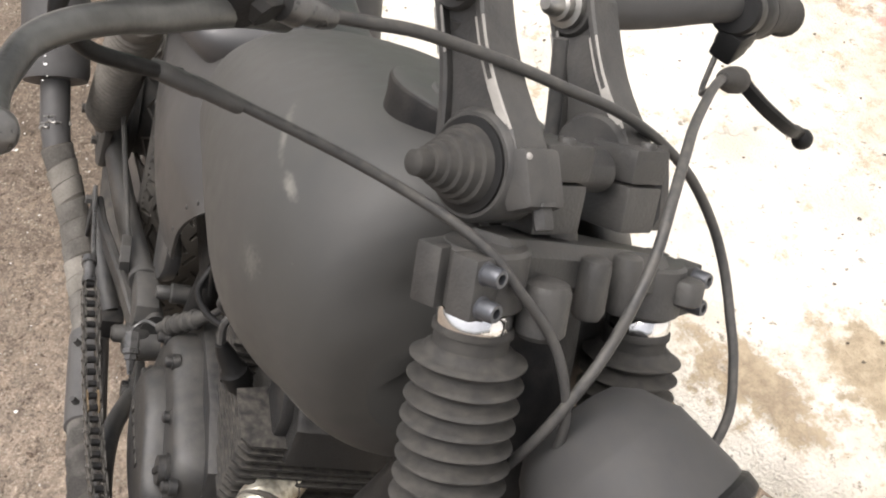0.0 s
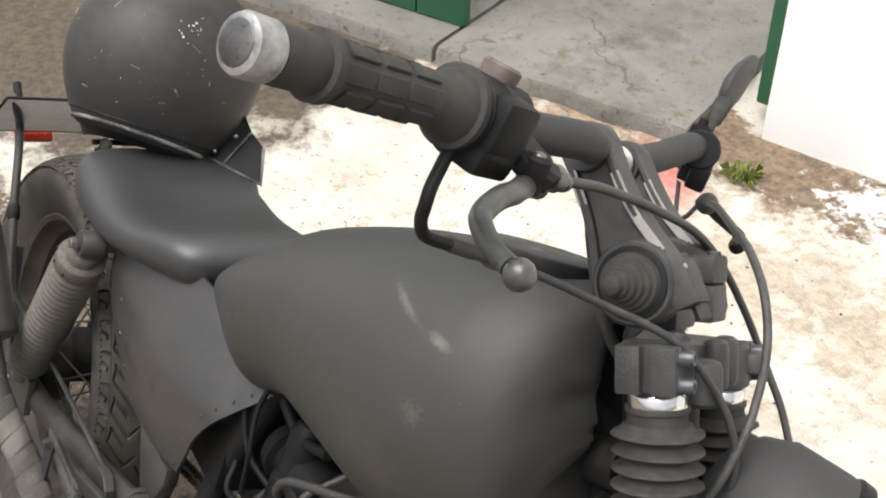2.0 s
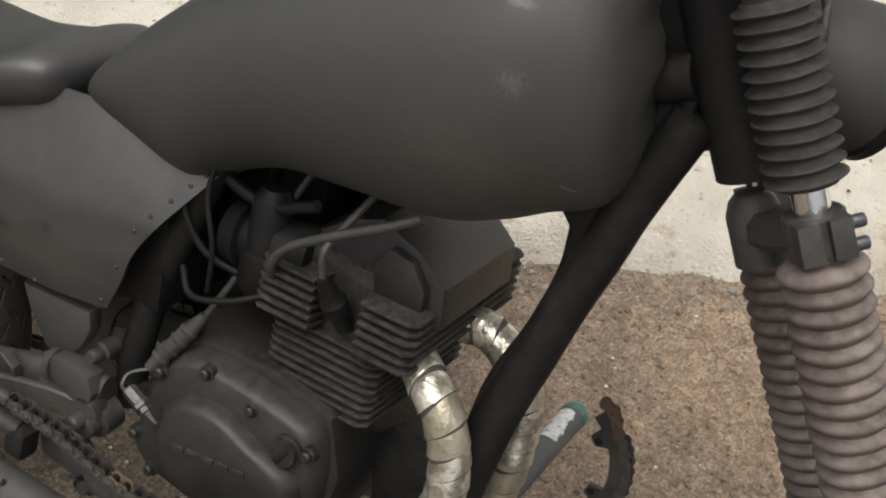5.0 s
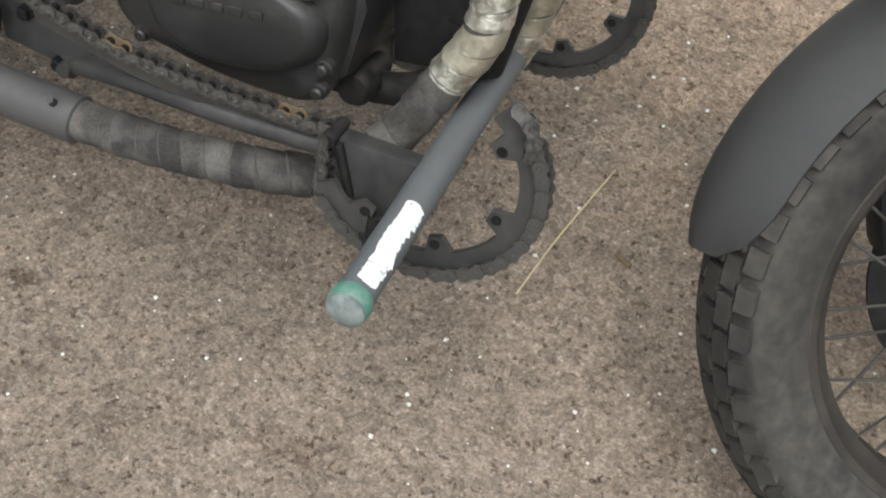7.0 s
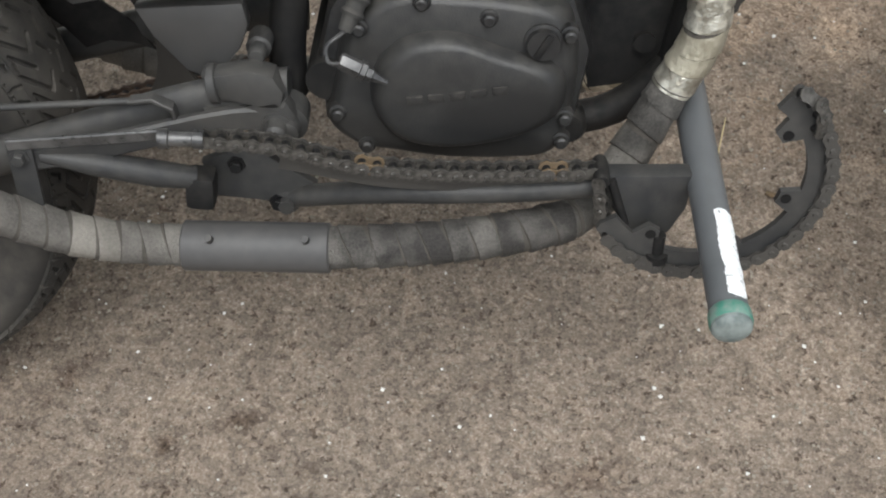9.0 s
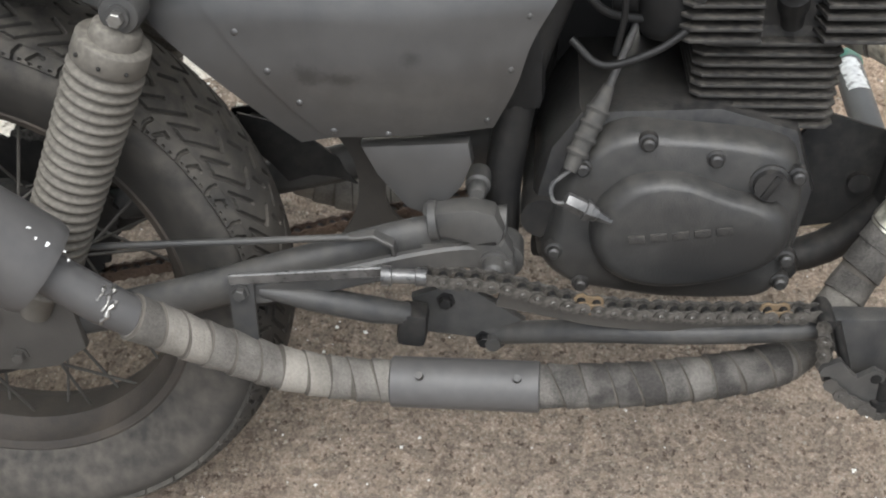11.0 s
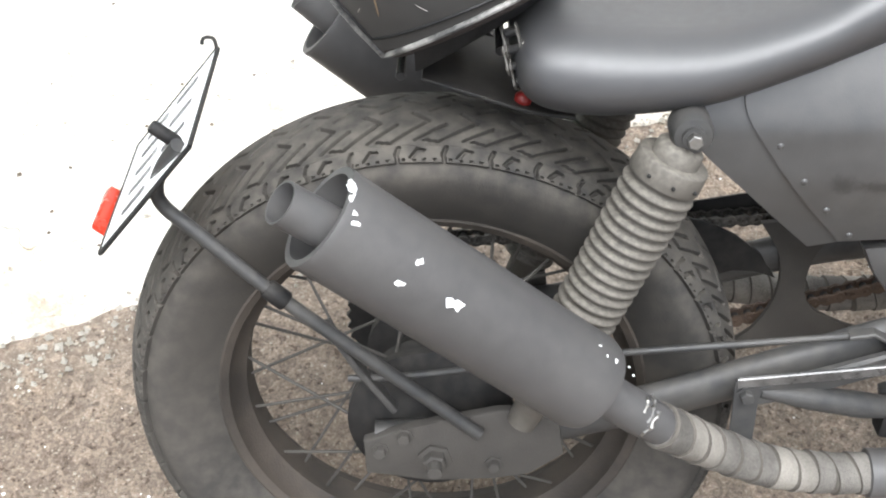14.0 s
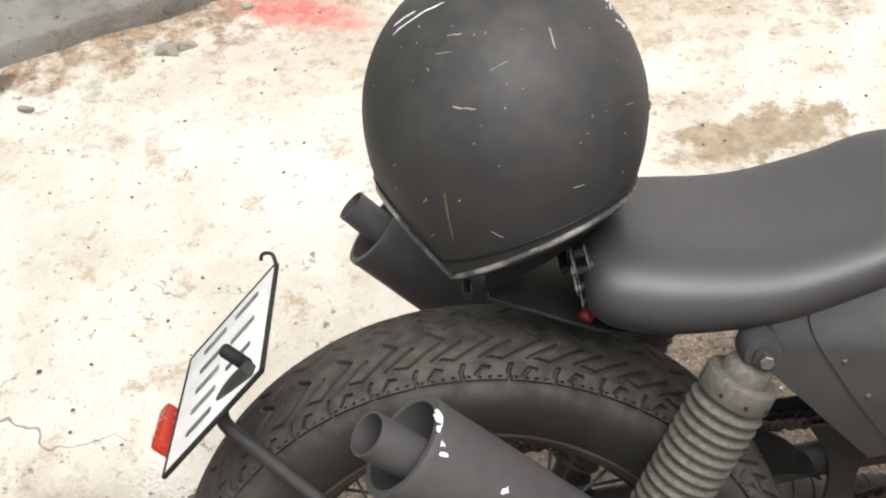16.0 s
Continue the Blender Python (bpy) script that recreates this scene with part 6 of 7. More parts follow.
lathe(bm, (0.605, -0.010, 0.600), (0.700, -0.010, 0.610), [(0, 0.03), (0.2, 0.034), (0.22, 0.026), (0.6, 0.026), (0.62, 0.032), (1, 0.03)], 20)
lathe(bm, (0.648, -0.020, 0.555), (0.648, -0.020, 0.665), [(0, 0.016), (0.1, 0.024), (0.4, 0.024), (0.42, 0.020), (0.9, 0.020), (1, 0.012)], 18)
part("carburettor", bm, m_black, bike, "grimy black carburettor")
bm = B()
block(bm, (0.470, 0.012, 0.560), (0.17, 0.12, 0.13), None, 0.012)
part("air_box", bm, m_black, bike, "black air box")
# added black backing sheets: they close the frame so the cavity stays dark
for outline in ([(0.44, 0.40), (0.60, 0.40), (0.634, 0.50), (0.634, 0.72), (0.44, 0.69)], [(0.606, 0.40), (0.72, 0.44), (0.72, 0.72), (0.644, 0.72), (0.641, 0.50)]):
    bm = B()
    slab(bm, outline, 0.006, origin=(0, 0.102, 0), bevel=0.001)
    part("cavity_backing", bm, m_black, bike, "added black backing that keeps the frame cavity dark")
# added black filler block, hiding the bright background below the tank
bm = B()
block(bm, (0.615, 0.062, 0.655), (0.11, 0.06, 0.13), None, 0.01)
part("cavity_box", bm, m_black, bike, "added black box that fills the dark gap under the tank")
for pts, r in (([(0.56, -0.05, 0.66), (0.575, -0.052, 0.62), (0.60, -0.045, 0.585), (0.64, -0.03, 0.57)], 0.0036), ([(0.60, -0.04, 0.70), (0.60, -0.055, 0.65), (0.615, -0.058, 0.60), (0.61, -0.05, 0.55)], 0.0028), ([(0.575, -0.045, 0.56), (0.60, -0.06, 0.545), (0.64, -0.055, 0.555), (0.67, -0.04, 0.57)], 0.0034), ([(0.57, -0.03, 0.69), (0.60, -0.03, 0.66), (0.65, -0.03, 0.65), (0.70, -0.03, 0.67)], 0.006), ([(0.62, 0.02, 0.70), (0.61, 0.03, 0.64), (0.60, 0.03, 0.58)], 0.008)):
    bm = B()
    tube(bm, curve(pts, 6), r, 10)
    part("hose", bm, m_black, bike, "black hose by the carburettor")
bm = B()
tube(bm, [(0.490, -0.030, 0.478), (0.528, -0.030, 0.507)], 0.0018, 8)
part("steel_pin", bm, m_lever, bike, "worn steel pin")
bm = B()
block(bm, (0.519, 0.040, 0.478), (0.004, 0.008, 0.018), None, 0.003)
part("fuel_tap", bm, m_darkred, bike, "dark red fuel tap lever")
bm = B()
slab(bm, [(0.775, 0.43), (0.80, 0.46), (0.86, 0.44), (0.872, 0.40), (0.85, 0.35), (0.79, 0.34)], 0.006, origin=(0, 0.03, 0), bevel=0.001)
lathe(bm, (0.838, 0.020, 0.392), (0.838, 0.0265, 0.392), [(0, 0.010), (1, 0.010)], 16)
part("engine_plate", bm, m_dark, bike, "black engine mounting plate")
bm = B()
lathe(bm, (0.770, -0.02, 0.325), (0.770, 0.05, 0.318), [(0, 0.014), (0.1, 0.018), (0.4, 0.018), (0.42, 0.012), (1, 0.012)], 16)
part("stand_bracket", bm, m_dark, bike, "dark stand bracket under the engine")

# exhausts --------------------------------------------------------------------------


def wrapped(points, r, pitch, ridge, seg=22, slant=0.5):
    """A pipe wound with overlapping turns of tape; each turn ends in a small step with shade and dirt painted along it.
    """
    line = curve(points, 14)
    d = [0.0]
    for a, b in zip(line, line[1:]):
        d.append(d[-1] + (b - a).length)
    fr = frames_along(line)
    stops = []
    s, turn = 0.0, 0
    while s < d[-1]:
        w = pitch * (1 + 0.35 * noise.noise(Vector((turn * 1.7, r * 50, points[0][0] * 9))))
        for f, h, m in ((0.0, 0.25, 0), (0.18, 0.35, 0), (0.4, 0.55, 0), (0.62, 0.75, 0), (0.82, 0.95, 0), (0.91, 1.0, 1), (0.955, 0.1, 1)):
            if s + w * f < d[-1]:
                stops.append((s + w * f, h, m, turn))
        s += w
        turn += 1
    rings, kinds = [], []
    j = 0
    for s, h, m, turn in stops:
        while j < len(d) - 2 and d[j + 1] < s:
            j += 1
        t = (s - d[j]) / max(1e-9, d[j + 1] - d[j])
        p = line[j].lerp(line[j + 1], t)
        u, v = fr[j][0].lerp(fr[j + 1][0], t).normalized(), fr[j][1].lerp(fr[j + 1][1], t).normalized()
        way = (line[j + 1] - line[j]).normalized()
        lean_ = slant * (0.6 + 0.8 * noise.noise(Vector((turn * 2.3, 4, 0))))
        ring = []
        for k in range(seg):
            a = 2 * math.pi * k / seg
            q = r + ridge * h + 0.0007 * noise.noise(Vector((s * 70, math.cos(a) * 3, math.sin(a) * 3)))
            edge_ = min(1.0, s / 0.02, (d[-1] - s) / 0.02)
            ring.append(p + (u * math.cos(a) + v * math.sin(a)) * q - way * lean_ * r * math.cos(a) * edge_)
        rings.append(ring)
        kinds.append((m, turn))
    bm = B()
    ring_skin(bm, rings)
    for i, f in enumerate(bm.faces):
        m, turn = kinds[min(i // seg, len(kinds) - 1)]
        f.material_index = 1 if m else (2 if (turn * 7) % 5 in (1, 3) else 0)
    return bm


HEADER = [(0.806, 0.010, 0.550), (0.836, -0.018, 0.546), (0.860, -0.027, 0.530), (0.875, -0.028, 0.500), (0.882, -0.028, 0.462), (0.877, -0.029, 0.422), (0.857, -0.031, 0.378), (0.832, -0.037, 0.326), (0.812, -0.052, 0.296)]
part("header_pipe", wrapped(HEADER[:7], 0.0186, 0.021, 0.0017), [m_foil, m_wrapline, m_foildark], bike, "header pipe wrapped in yellowed foil tape", sharp=50)
part("lower_header", wrapped([HEADER[6], HEADER[7], HEADER[8], (0.788, -0.072, 0.276), (0.765, -0.088, 0.270)], 0.0176, 0.026, 0.0024), [m_wrapsoot, m_wrapline, m_wrap], bike, "header pipe wrapped in grey heat tape", sharp=50)
part("wrapped_pipe", wrapped([(0.770, -0.086, 0.270), (0.72, -0.104, 0.270), (0.64, -0.116, 0.266), (0.545, -0.119, 0.262)], 0.0184, 0.0235, 0.0022), [m_wrapdark, m_wrapline, m_wrapsoot], bike, "exhaust pipe wound with grey heat tape", sharp=50)
part("wrapped_pipe", wrapped([(0.432, -0.117, 0.262), (0.385, -0.122, 0.268), (0.335, -0.133, 0.286), (0.285, -0.147, 0.318), (0.240, -0.170, 0.360), (0.222, -0.180, 0.378)], 0.0178, 0.0235, 0.0020), [m_wrap, m_wrapline, m_wrapworn], bike, "exhaust pipe wound with pale heat tape", sharp=50)
bm = B()
lathe(bm, (0.556, -0.119, 0.262), (0.424, -0.117, 0.262), [(0, 0.021), (0.01, 0.0228), (0.99, 0.0228), (1, 0.021)], 28)
sleeve = part("pipe_sleeve", bm, m_muffler, bike, "grey steel sleeve on the exhaust")
for x in (0.451, 0.536):
    bm = B()
    lathe(bm, (x, -0.130, 0.279), (x, -0.137, 0.287), [(0, 0.004), (1, 0.0034)], 10)
    part("sleeve_bolt", bm, m_steel, sleeve)
MF, MR = Vector((0.166, -0.190, 0.428)), Vector((-0.031, -0.222, 0.608))
MD = (MR - MF).normalized()
bm = B()
tube(bm, [(0.226, -0.178, 0.374), (0.205, -0.184, 0.393), MF + MD * 0.004], [0.0165, 0.0178, 0.0178], 24)
joint = part("muffler_inlet", bm, m_muffler, bike, "grey exhaust inlet pipe")
bm = B()
for k in range(9):
    a = k * 0.7
    ball(bm, Vector((0.213, -0.181, 0.387)) + Vector((-0.012 + 0.003 * (k % 3), -0.013 * math.cos(a * 0.5), 0.015 * math.sin(a * 0.4))), 0.0035, 6)
part("weld", bm, m_scratchglint, joint, "bare weld bead")


def muffler(f, r_, radius, label, tip):
    d = (r_ - f).normalized()
    bm = B()
    lathe(bm, f, r_, [(0, radius * 0.45), (0.0, radius * 0.93), (0.03, radius), (0.97, radius), (0.985, radius * 1.02), (1.0, radius)], 40, cap=False)
    lathe(bm, r_, r_ - d * 0.07, [(0, radius), (0, radius * 0.86), (1, radius * 0.84)], 40, cap=False)
    lathe(bm, f, f + d * 0.002, [(0, radius * 0.93), (1, radius * 0.3)], 40)
    m = part("muffler", bm, m_muffler, bike, label)
    bm = B()
    lathe(bm, r_ - d * 0.09, r_ - d * 0.052, [(0, radius * 0.4), (0.2, radius * 0.88), (1, radius * 0.88)], 32)
    part("baffle", bm, m_dark, m)
    bm = B()
    lathe(bm, r_ - d * 0.07, tip, [(0, 0.0165), (1, 0.0165)], 24, cap=False)
    lathe(bm, tip, r_ - d * 0.06, [(0, 0.0165), (0.0, 0.0148), (1, 0.0148)], 24, cap=False)
    part("tail_pipe", bm, m_muffler, m, "grey inner tail pipe")
    return m, d


muf, md = muffler(MF, MR, 0.0405, "grey painted cylindrical muffler with white chips", Vector((-0.053, -0.243, 0.632)))
side = md.orthogonal().normalized()
if side.dot(Vector((0, -0.8, 0.6))) < 0:
    side = -side
up_ = md.cross(side)


def chip(points, r, owner, material, name="paint_chip"):
    """A flat ragged fleck of paint on a skin."""
    for p, nrm in points[:1] if len(points) > 2 else points:
        a = nrm.orthogonal().normalized()
        b = nrm.cross(a)
        big = r * (1.9 if len(points) > 2 else 1.1)
        rim_ = [p + (a * math.cos(q) + b * math.sin(q)) * big * random.uniform(0.45, 1.4) * (1 + 0.35 * math.cos(2 * q + r * 900)) for q in np.linspace(0, 2 * math.pi, 13)[:-1]]
        bm = B()
        lo = [bm.verts.new(v - nrm * 0.001) for v in rim_]
        hi = [bm.verts.new(v + nrm * 0.0002) for v in rim_]
        bm.faces.new(hi)
        for i in range(12):
            bm.faces.new((lo[i], lo[(i + 1) % 12], hi[(i + 1) % 12], hi[i]))
        part(name, bm, material, owner)


def nrm_at(p):
    q = p - MF
    return (q - md * q.dot(md)).normalized()


def to_muffler(point):
    """The nearest place on the muffler's skin."""
    p = Vector(point) - MF
    return MF + md * p.dot(md) + (p - md * p.dot(md)).normalized() * 0.0407


for pts, r in (([(0.056, -0.231, 0.543), (0.052, -0.231, 0.546), (0.050, -0.233, 0.550), (0.058, -0.229, 0.539)], 0.0027), ([(0.037, -0.239, 0.579), (0.036, -0.238, 0.584), (0.034, -0.237, 0.589)], 0.0014), ([(0.022, -0.243, 0.570), (0.026, -0.243, 0.565), (0.030, -0.242, 0.561)], 0.0016),
               ([(-0.006, -0.229, 0.635), (-0.009, -0.233, 0.632)], 0.0028), ([(-0.010, -0.236, 0.627)], 0.0026), ([(-0.007, -0.243, 0.622)], 0.0024), ([(-0.004, -0.248, 0.617)], 0.0022), ([(0.160, -0.20, 0.466), (0.168, -0.203, 0.462)], 0.0012), ([(0.172, -0.20, 0.452)], 0.0018), ([(0.184, -0.198, 0.445), (0.187, -0.2, 0.44)], 0.0009)):
    chip([(to_muffler(p), nrm_at(to_muffler(p))) for p in pts], r, muf, m_white)
# bare torn metal where the inlet pipe is welded on
W0 = Vector((0.222, -0.180, 0.378))
wd = (MF - W0).normalized()
wu = Vector((0, -0.8, 0.6)) - wd * Vector((0, -0.8, 0.6)).dot(wd)
wu.normalize()
wv = wd.cross(wu)
for off, a0, a1, r in ((0.018, -0.9, 0.5, 0.0030), (0.023, -0.2, 1.3, 0.0024), (0.030, 0.1, 0.9, 0.0020)):
    bm = B()
    arc = [W0 + wd * (off + 0.003 * noise.noise(Vector((a * 3, off * 90, 0)))) + (wu * math.cos(a) + wv * math.sin(a)) * 0.0182 for a in np.linspace(a0, a1, 12)]
    tube(bm, arc, [r * (0.3 + 0.7 * abs(noise.noise(Vector((k * 0.7, off * 50, 2)))) * 1.6) for k in range(12)], 8)
    part("weld_bead", bm, m_zinc, muf, "bare torn weld metal")
muffler(Vector((0.118, 0.185, 0.435)), Vector((-0.066, 0.172, 0.601)), 0.0405, "grey painted muffler on the far side", Vector((-0.088, 0.170, 0.628)))
part("left_header", wrapped([(0.800, 0.085, 0.556), (0.835, 0.092, 0.556), (0.862, 0.092, 0.545), (0.888, 0.092, 0.515), (0.897, 0.092, 0.470), (0.893, 0.092, 0.40), (0.87, 0.10, 0.33), (0.80, 0.14, 0.285)], 0.0185, 0.024, 0.0016), [m_foil, m_wrapline, m_foildark], bike, "far header pipe wrapped in yellowed foil tape", sharp=50)
part("left_pipe", wrapped([(0.80, 0.14, 0.285), (0.65, 0.165, 0.270), (0.42, 0.168, 0.268), (0.27, 0.176, 0.31), (0.118, 0.185, 0.435)], 0.018, 0.022, 0.0022), [m_wrap, m_wrapline, m_wrapworn], bike, "far exhaust pipe wound with grey heat tape", sharp=50)

# foot bar, half sprockets, decorative chain -----------------------------------------
PA, PB = Vector((0.880, -0.272, 0.320)), Vector((0.886, 0.316, 0.371))
PD = (PB - PA).normalized()
bm = B()
tube(bm, [PA + PD * 0.004, PA.lerp(PB, 0.5), PB - PD * 0.004], 0.0155, 24)
foot = part("foot_bar", bm, m_bar, bike, "grey tube foot bar across the frame")
for end, d in ((PA, -PD), (PB, PD)):
    bm = B()
    lathe(bm, end - d * 0.010, end + d * 0.004, [(0, 0.0158), (0.12, 0.0169), (0.8, 0.0171), (1, 0.0160)], 24)
    part("end_cap", bm, m_green if d.y > 0 else [m_green], foot, "scuffed green plastic end cap")
bm = B()
lathe(bm, PA - PD * 0.0030, PA - PD * 0.0105, [(0, 0.0162), (0.45, 0.0158), (0.85, 0.0125), (1, 0.008)], 24)
part("cap_face", bm, m_capface, foot)


def paint_run(y0, y1, a0, a1, seed, owner):
    """White paint left on the bar, with a ragged edge."""
    n, k = 110, 8
    pu = Vector((0, 0, 1)) - PD * PD.z
    pu.normalize()
    pv = PD.cross(pu)
    bm = B()
    rows = []
    for i in range(n + 1):
        s = y0 + (y1 - y0) * i / n
        w = 0.4 * noise.noise(Vector((i * 0.05, seed + 0.37, 0.4))) + 0.16 * noise.noise(Vector((i * 0.21, seed, 0.7))) + 0.22 * max(0.0, noise.noise(Vector((i * 0.6, seed, 1.3))))
        f = min(1, i / 3, (n - i) / 3) if n else 1
        row = []
        for j in range(k + 1):
            a = a0 + (a1 - a0) * (0.5 + (j / k - 0.5) * (0.35 + 0.65 * f)) + (w if j == k else (0.4 * w if j == 0 else 0))
            row.append(bm.verts.new(PA + PD * s + (pu * math.cos(a) + pv * math.sin(a)) * 0.0160))
        rows.append(row)
    for a, b in zip(rows, rows[1:]):
        for j in range(k):
            bm.faces.new((a[j], a[j + 1], b[j + 1], b[j]))
    part("paint_patch", bm, m_flake, owner, "flaking white paint")


paint_run(0.014, 0.112, -0.15, 0.95, 2.0, foot)
paint_run(0.512, 0.575, -0.9, 0.5, 5.0, foot)


def sprocket(cx, cz, y, a0, a1, owner_label, lean=0.0):
    """A cut piece of chain wheel: teeth outside, drilled lugs inside."""
    bm = B()
    out, inn = [], []
    teeth = int(abs(a1 - a0) / radians(8.2))
    for i in range(teeth * 4 + 1):
        a = a0 + (a1 - a0) * i / (teeth * 4)
        r = (0.099, 0.1045, 0.1045, 0.099)[i % 4]
        out.append((cx + r * math.cos(a), cz + r * math.sin(a)))
    for i in range(61):
        a = a1 + (a0 - a1) * i / 60
        q = abs(((a - a0) / radians(52)) % 1.0 - 0.5)
        r = 0.083 - (0.016 if q < 0.13 else 0.0)
        inn.append((cx + r * math.cos(a), cz + r * math.sin(a)))
    slab(bm, out + inn, 0.006, origin=(0, y, 0))
    sp = part("half_sprocket", bm, m_steel, bike, owner_label)
    for k in range(int(abs(a1 - a0) / radians(52)) + 1):
        a = a0 + radians(52) * (k + 0.5)
        if a > a1 - 0.05:
            continue
        bm = B()
        p = Vector((cx + 0.074 * math.cos(a), y, cz + 0.074 * math.sin(a)))
        lathe(bm, p + Vector((0, -0.0036, 0)), p + Vector((0, 0.0036, 0)), [(0, 0.0048), (1, 0.0048)], 12)
        part("lug_hole", bm, m_black, sp)
    return sp


sp_r = sprocket(0.876, 0.356, -0.130, radians(212), radians(414), "cut half sprocket welded on as a guard")
sp_l = sprocket(0.876, 0.352, 0.255, radians(212), radians(414), "dark cut half sprocket on the far side")


def link_mesh(inner):
    bm = B()
    p = 0.0132
    for y in ((-0.0056, 0.0056) if inner else (-0.0080, 0.0080)):
        pts = []
        for i in range(7):
            a = radians(50) + radians(260) * i / 6
            pts.append((-p / 2 + 0.0066 * math.cos(a), 0.0066 * math.sin(a)))
        for i in range(7):
            a = radians(-130) + radians(260) * i / 6
            pts.append((p / 2 + 0.0066 * math.cos(a), 0.0066 * math.sin(a)))
        slab(bm, pts, 0.0016, origin=(0, y, 0))
    for x in (-p / 2, p / 2):
        if inner:
            lathe(bm, (x, -0.0042, 0), (x, 0.0042, 0), [(0, 0.0038), (1, 0.0038)], 10)
        else:
            lathe(bm, (x, -0.0102, 0), (x, 0.0102, 0), [(0, 0.002), (0.05, 0.0027), (0.95, 0.0027), (1, 0.002)], 8)
    for f in bm.faces:
        if inner and abs(f.calc_center_median().y) < 0.0040:
            f.material_index = 1
    bmesh.ops.recalc_face_normals(bm, faces=bm.faces[:])
    me = bpy.data.meshes.new("chain_link")
    bm.to_mesh(me)
    bm.free()
    return me


LINKS = {}


def chain(points, material, label, twist=0.0, first=None, rusty=()):
    """Links one after another along a line, inner and outer in turn."""
    line = curve(points, 16)
    d = [0.0]
    for a, b in zip(line, line[1:]):
        d.append(d[-1] + (b - a).length)
    owner = first
    count = int(d[-1] / 0.0132)
    for i in range(count):
        s = 0.0132 * (i + 0.5)
        j = max(k for k in range(len(d) - 1) if d[k] <= s)
        t = (s - d[j]) / (d[j + 1] - d[j])
        p = line[j].lerp(line[j + 1], t)
        ahead = (line[j + 1] - line[j]).normalized()
        mat = m_orust if i in rusty else material
        key = (i % 2, mat.name)
        if key not in LINKS:
            LINKS[key] = link_mesh(i % 2 == 0)
            LINKS[key].materials.append(mat)
            LINKS[key].materials.append(m_dark)
        ob = new("chain_link", LINKS[key])
        y = (Vector((0, 1, 0)) - ahead * ahead.y).normalized()
        y = Matrix.Rotation(twist, 3, ahead) @ y
        m = Matrix((ahead, y, ahead.cross(y))).transposed().to_4x4()
        m.translation = p
        ob.parent = owner
        ob.matrix_basis = m
    return owner


bm = B()
tube(bm, curve([(0.512, -0.066, 0.279), (0.562, -0.088, 0.300), (0.607, -0.102, 0.313), (0.671, -0.109, 0.319), (0.735, -0.105, 0.319), (0.796, -0.101, 0.322)], 5), 0.0105, 16)
rail = part("chain_rail", bm, m_steel, bike, "grey dusty tube under the chain")
bm = B()
lathe(bm, (0.513, -0.062, 0.279), (0.513, -0.084, 0.279), [(0, 0.012), (0.6, 0.012), (0.65, 0.008), (1, 0.007)], 14)
part("rail_bolt", bm, m_steel, rail)
bm = B()
strap(bm, curve([(0.520, -0.122, 0.364), (0.565, -0.121, 0.353), (0.607, -0.119, 0.343), (0.671, -0.113, 0.335), (0.735, -0.106, 0.331), (0.790, -0.102, 0.332)], 5), 0.022, 0.006, (0, 0, 1))
part("chain_backing", bm, m_dusty, rail, "muddy plate behind the chain")
chain([(0.462, -0.137, 0.392), (0.517, -0.134, 0.385), (0.562, -0.130, 0.369), (0.607, -0.125, 0.356), (0.671, -0.119, 0.348), (0.735, -0.112, 0.344), (0.790, -0.107, 0.342)], m_chain, "", first=rail, rusty=(10, 22))
chain([(0.791, -0.120, 0.340), (0.794, -0.121, 0.32), (0.796, -0.121, 0.288)], m_chain, "", twist=0.4, first=rail)
chain([(0.958, -0.134, 0.405), (0.955, -0.134, 0.425), (0.940, -0.134, 0.440)], m_chain, "", twist=0.5, first=sp_r)
chain([(0.955, 0.256, 0.41), (0.945, 0.256, 0.43), (0.930, 0.256, 0.44)], m_rust, "", twist=0.3, first=sp_l)
for wheel_, y, cz in ((sp_r, -0.130, 0.356), (sp_l, 0.255, 0.352)):
    chain([(0.876 + 0.1025 * math.cos(a), y, cz + 0.1025 * math.sin(a)) for a in np.linspace(radians(222), radians(398), 24)], m_dusty, "", first=wheel_)
fu = ACROSS - FD * ACROSS.dot(FD)
fu.normalize()
fv = FD.cross(fu)
for fork, at in CHAIN_AT:
    chain([at + (fu * math.cos(a) + fv * math.sin(a)) * 0.0305 for a in np.linspace(0, 2 * math.pi, 15)], m_chain, "", twist=1.57, first=fork)
bm = B()
lathe(bm, (0.792, -0.124, 0.341), (0.792, -0.090, 0.341), [(0, 0.006), (0.2, 0.0075), (0.8, 0.0075), (1, 0.006)], 12)
tube(bm, [(0.800, -0.118, 0.340), (0.808, -0.118, 0.315), (0.816, -0.117, 0.290)], 0.0042, 10)
part("chain_pin", bm, m_dark, rail)
bm = B()
slab(bm, [(0.790, 0.342), (0.872, 0.343), (0.868, 0.308), (0.856, 0.282), (0.836, 0.270), (0.818, 0.282), (0.803, 0.310)], 0.020, origin=(0, -0.106, 0), bevel=0.003)
part("foot_bracket", bm, m_steel, bike, "grey box bracket carrying the foot bar")
bm = B()
lathe(bm, (0.845, -0.130, 0.262), (0.845, -0.130, 0.290), [(0, 0.010), (0.3, 0.010), (0.32, 0.006), (1, 0.006)], 14)
part("sprocket_bolt", bm, m_dark, sp_r)

# linkage behind the chain
bm = B()
lathe(bm, (0.425, -0.139, 0.3935), (0.462, -0.138, 0.392), [(0, 0.0085), (0.22, 0.0085), (0.24, 0.0062), (0.75, 0.0062), (0.77, 0.0078), (1, 0.0078)], 12)
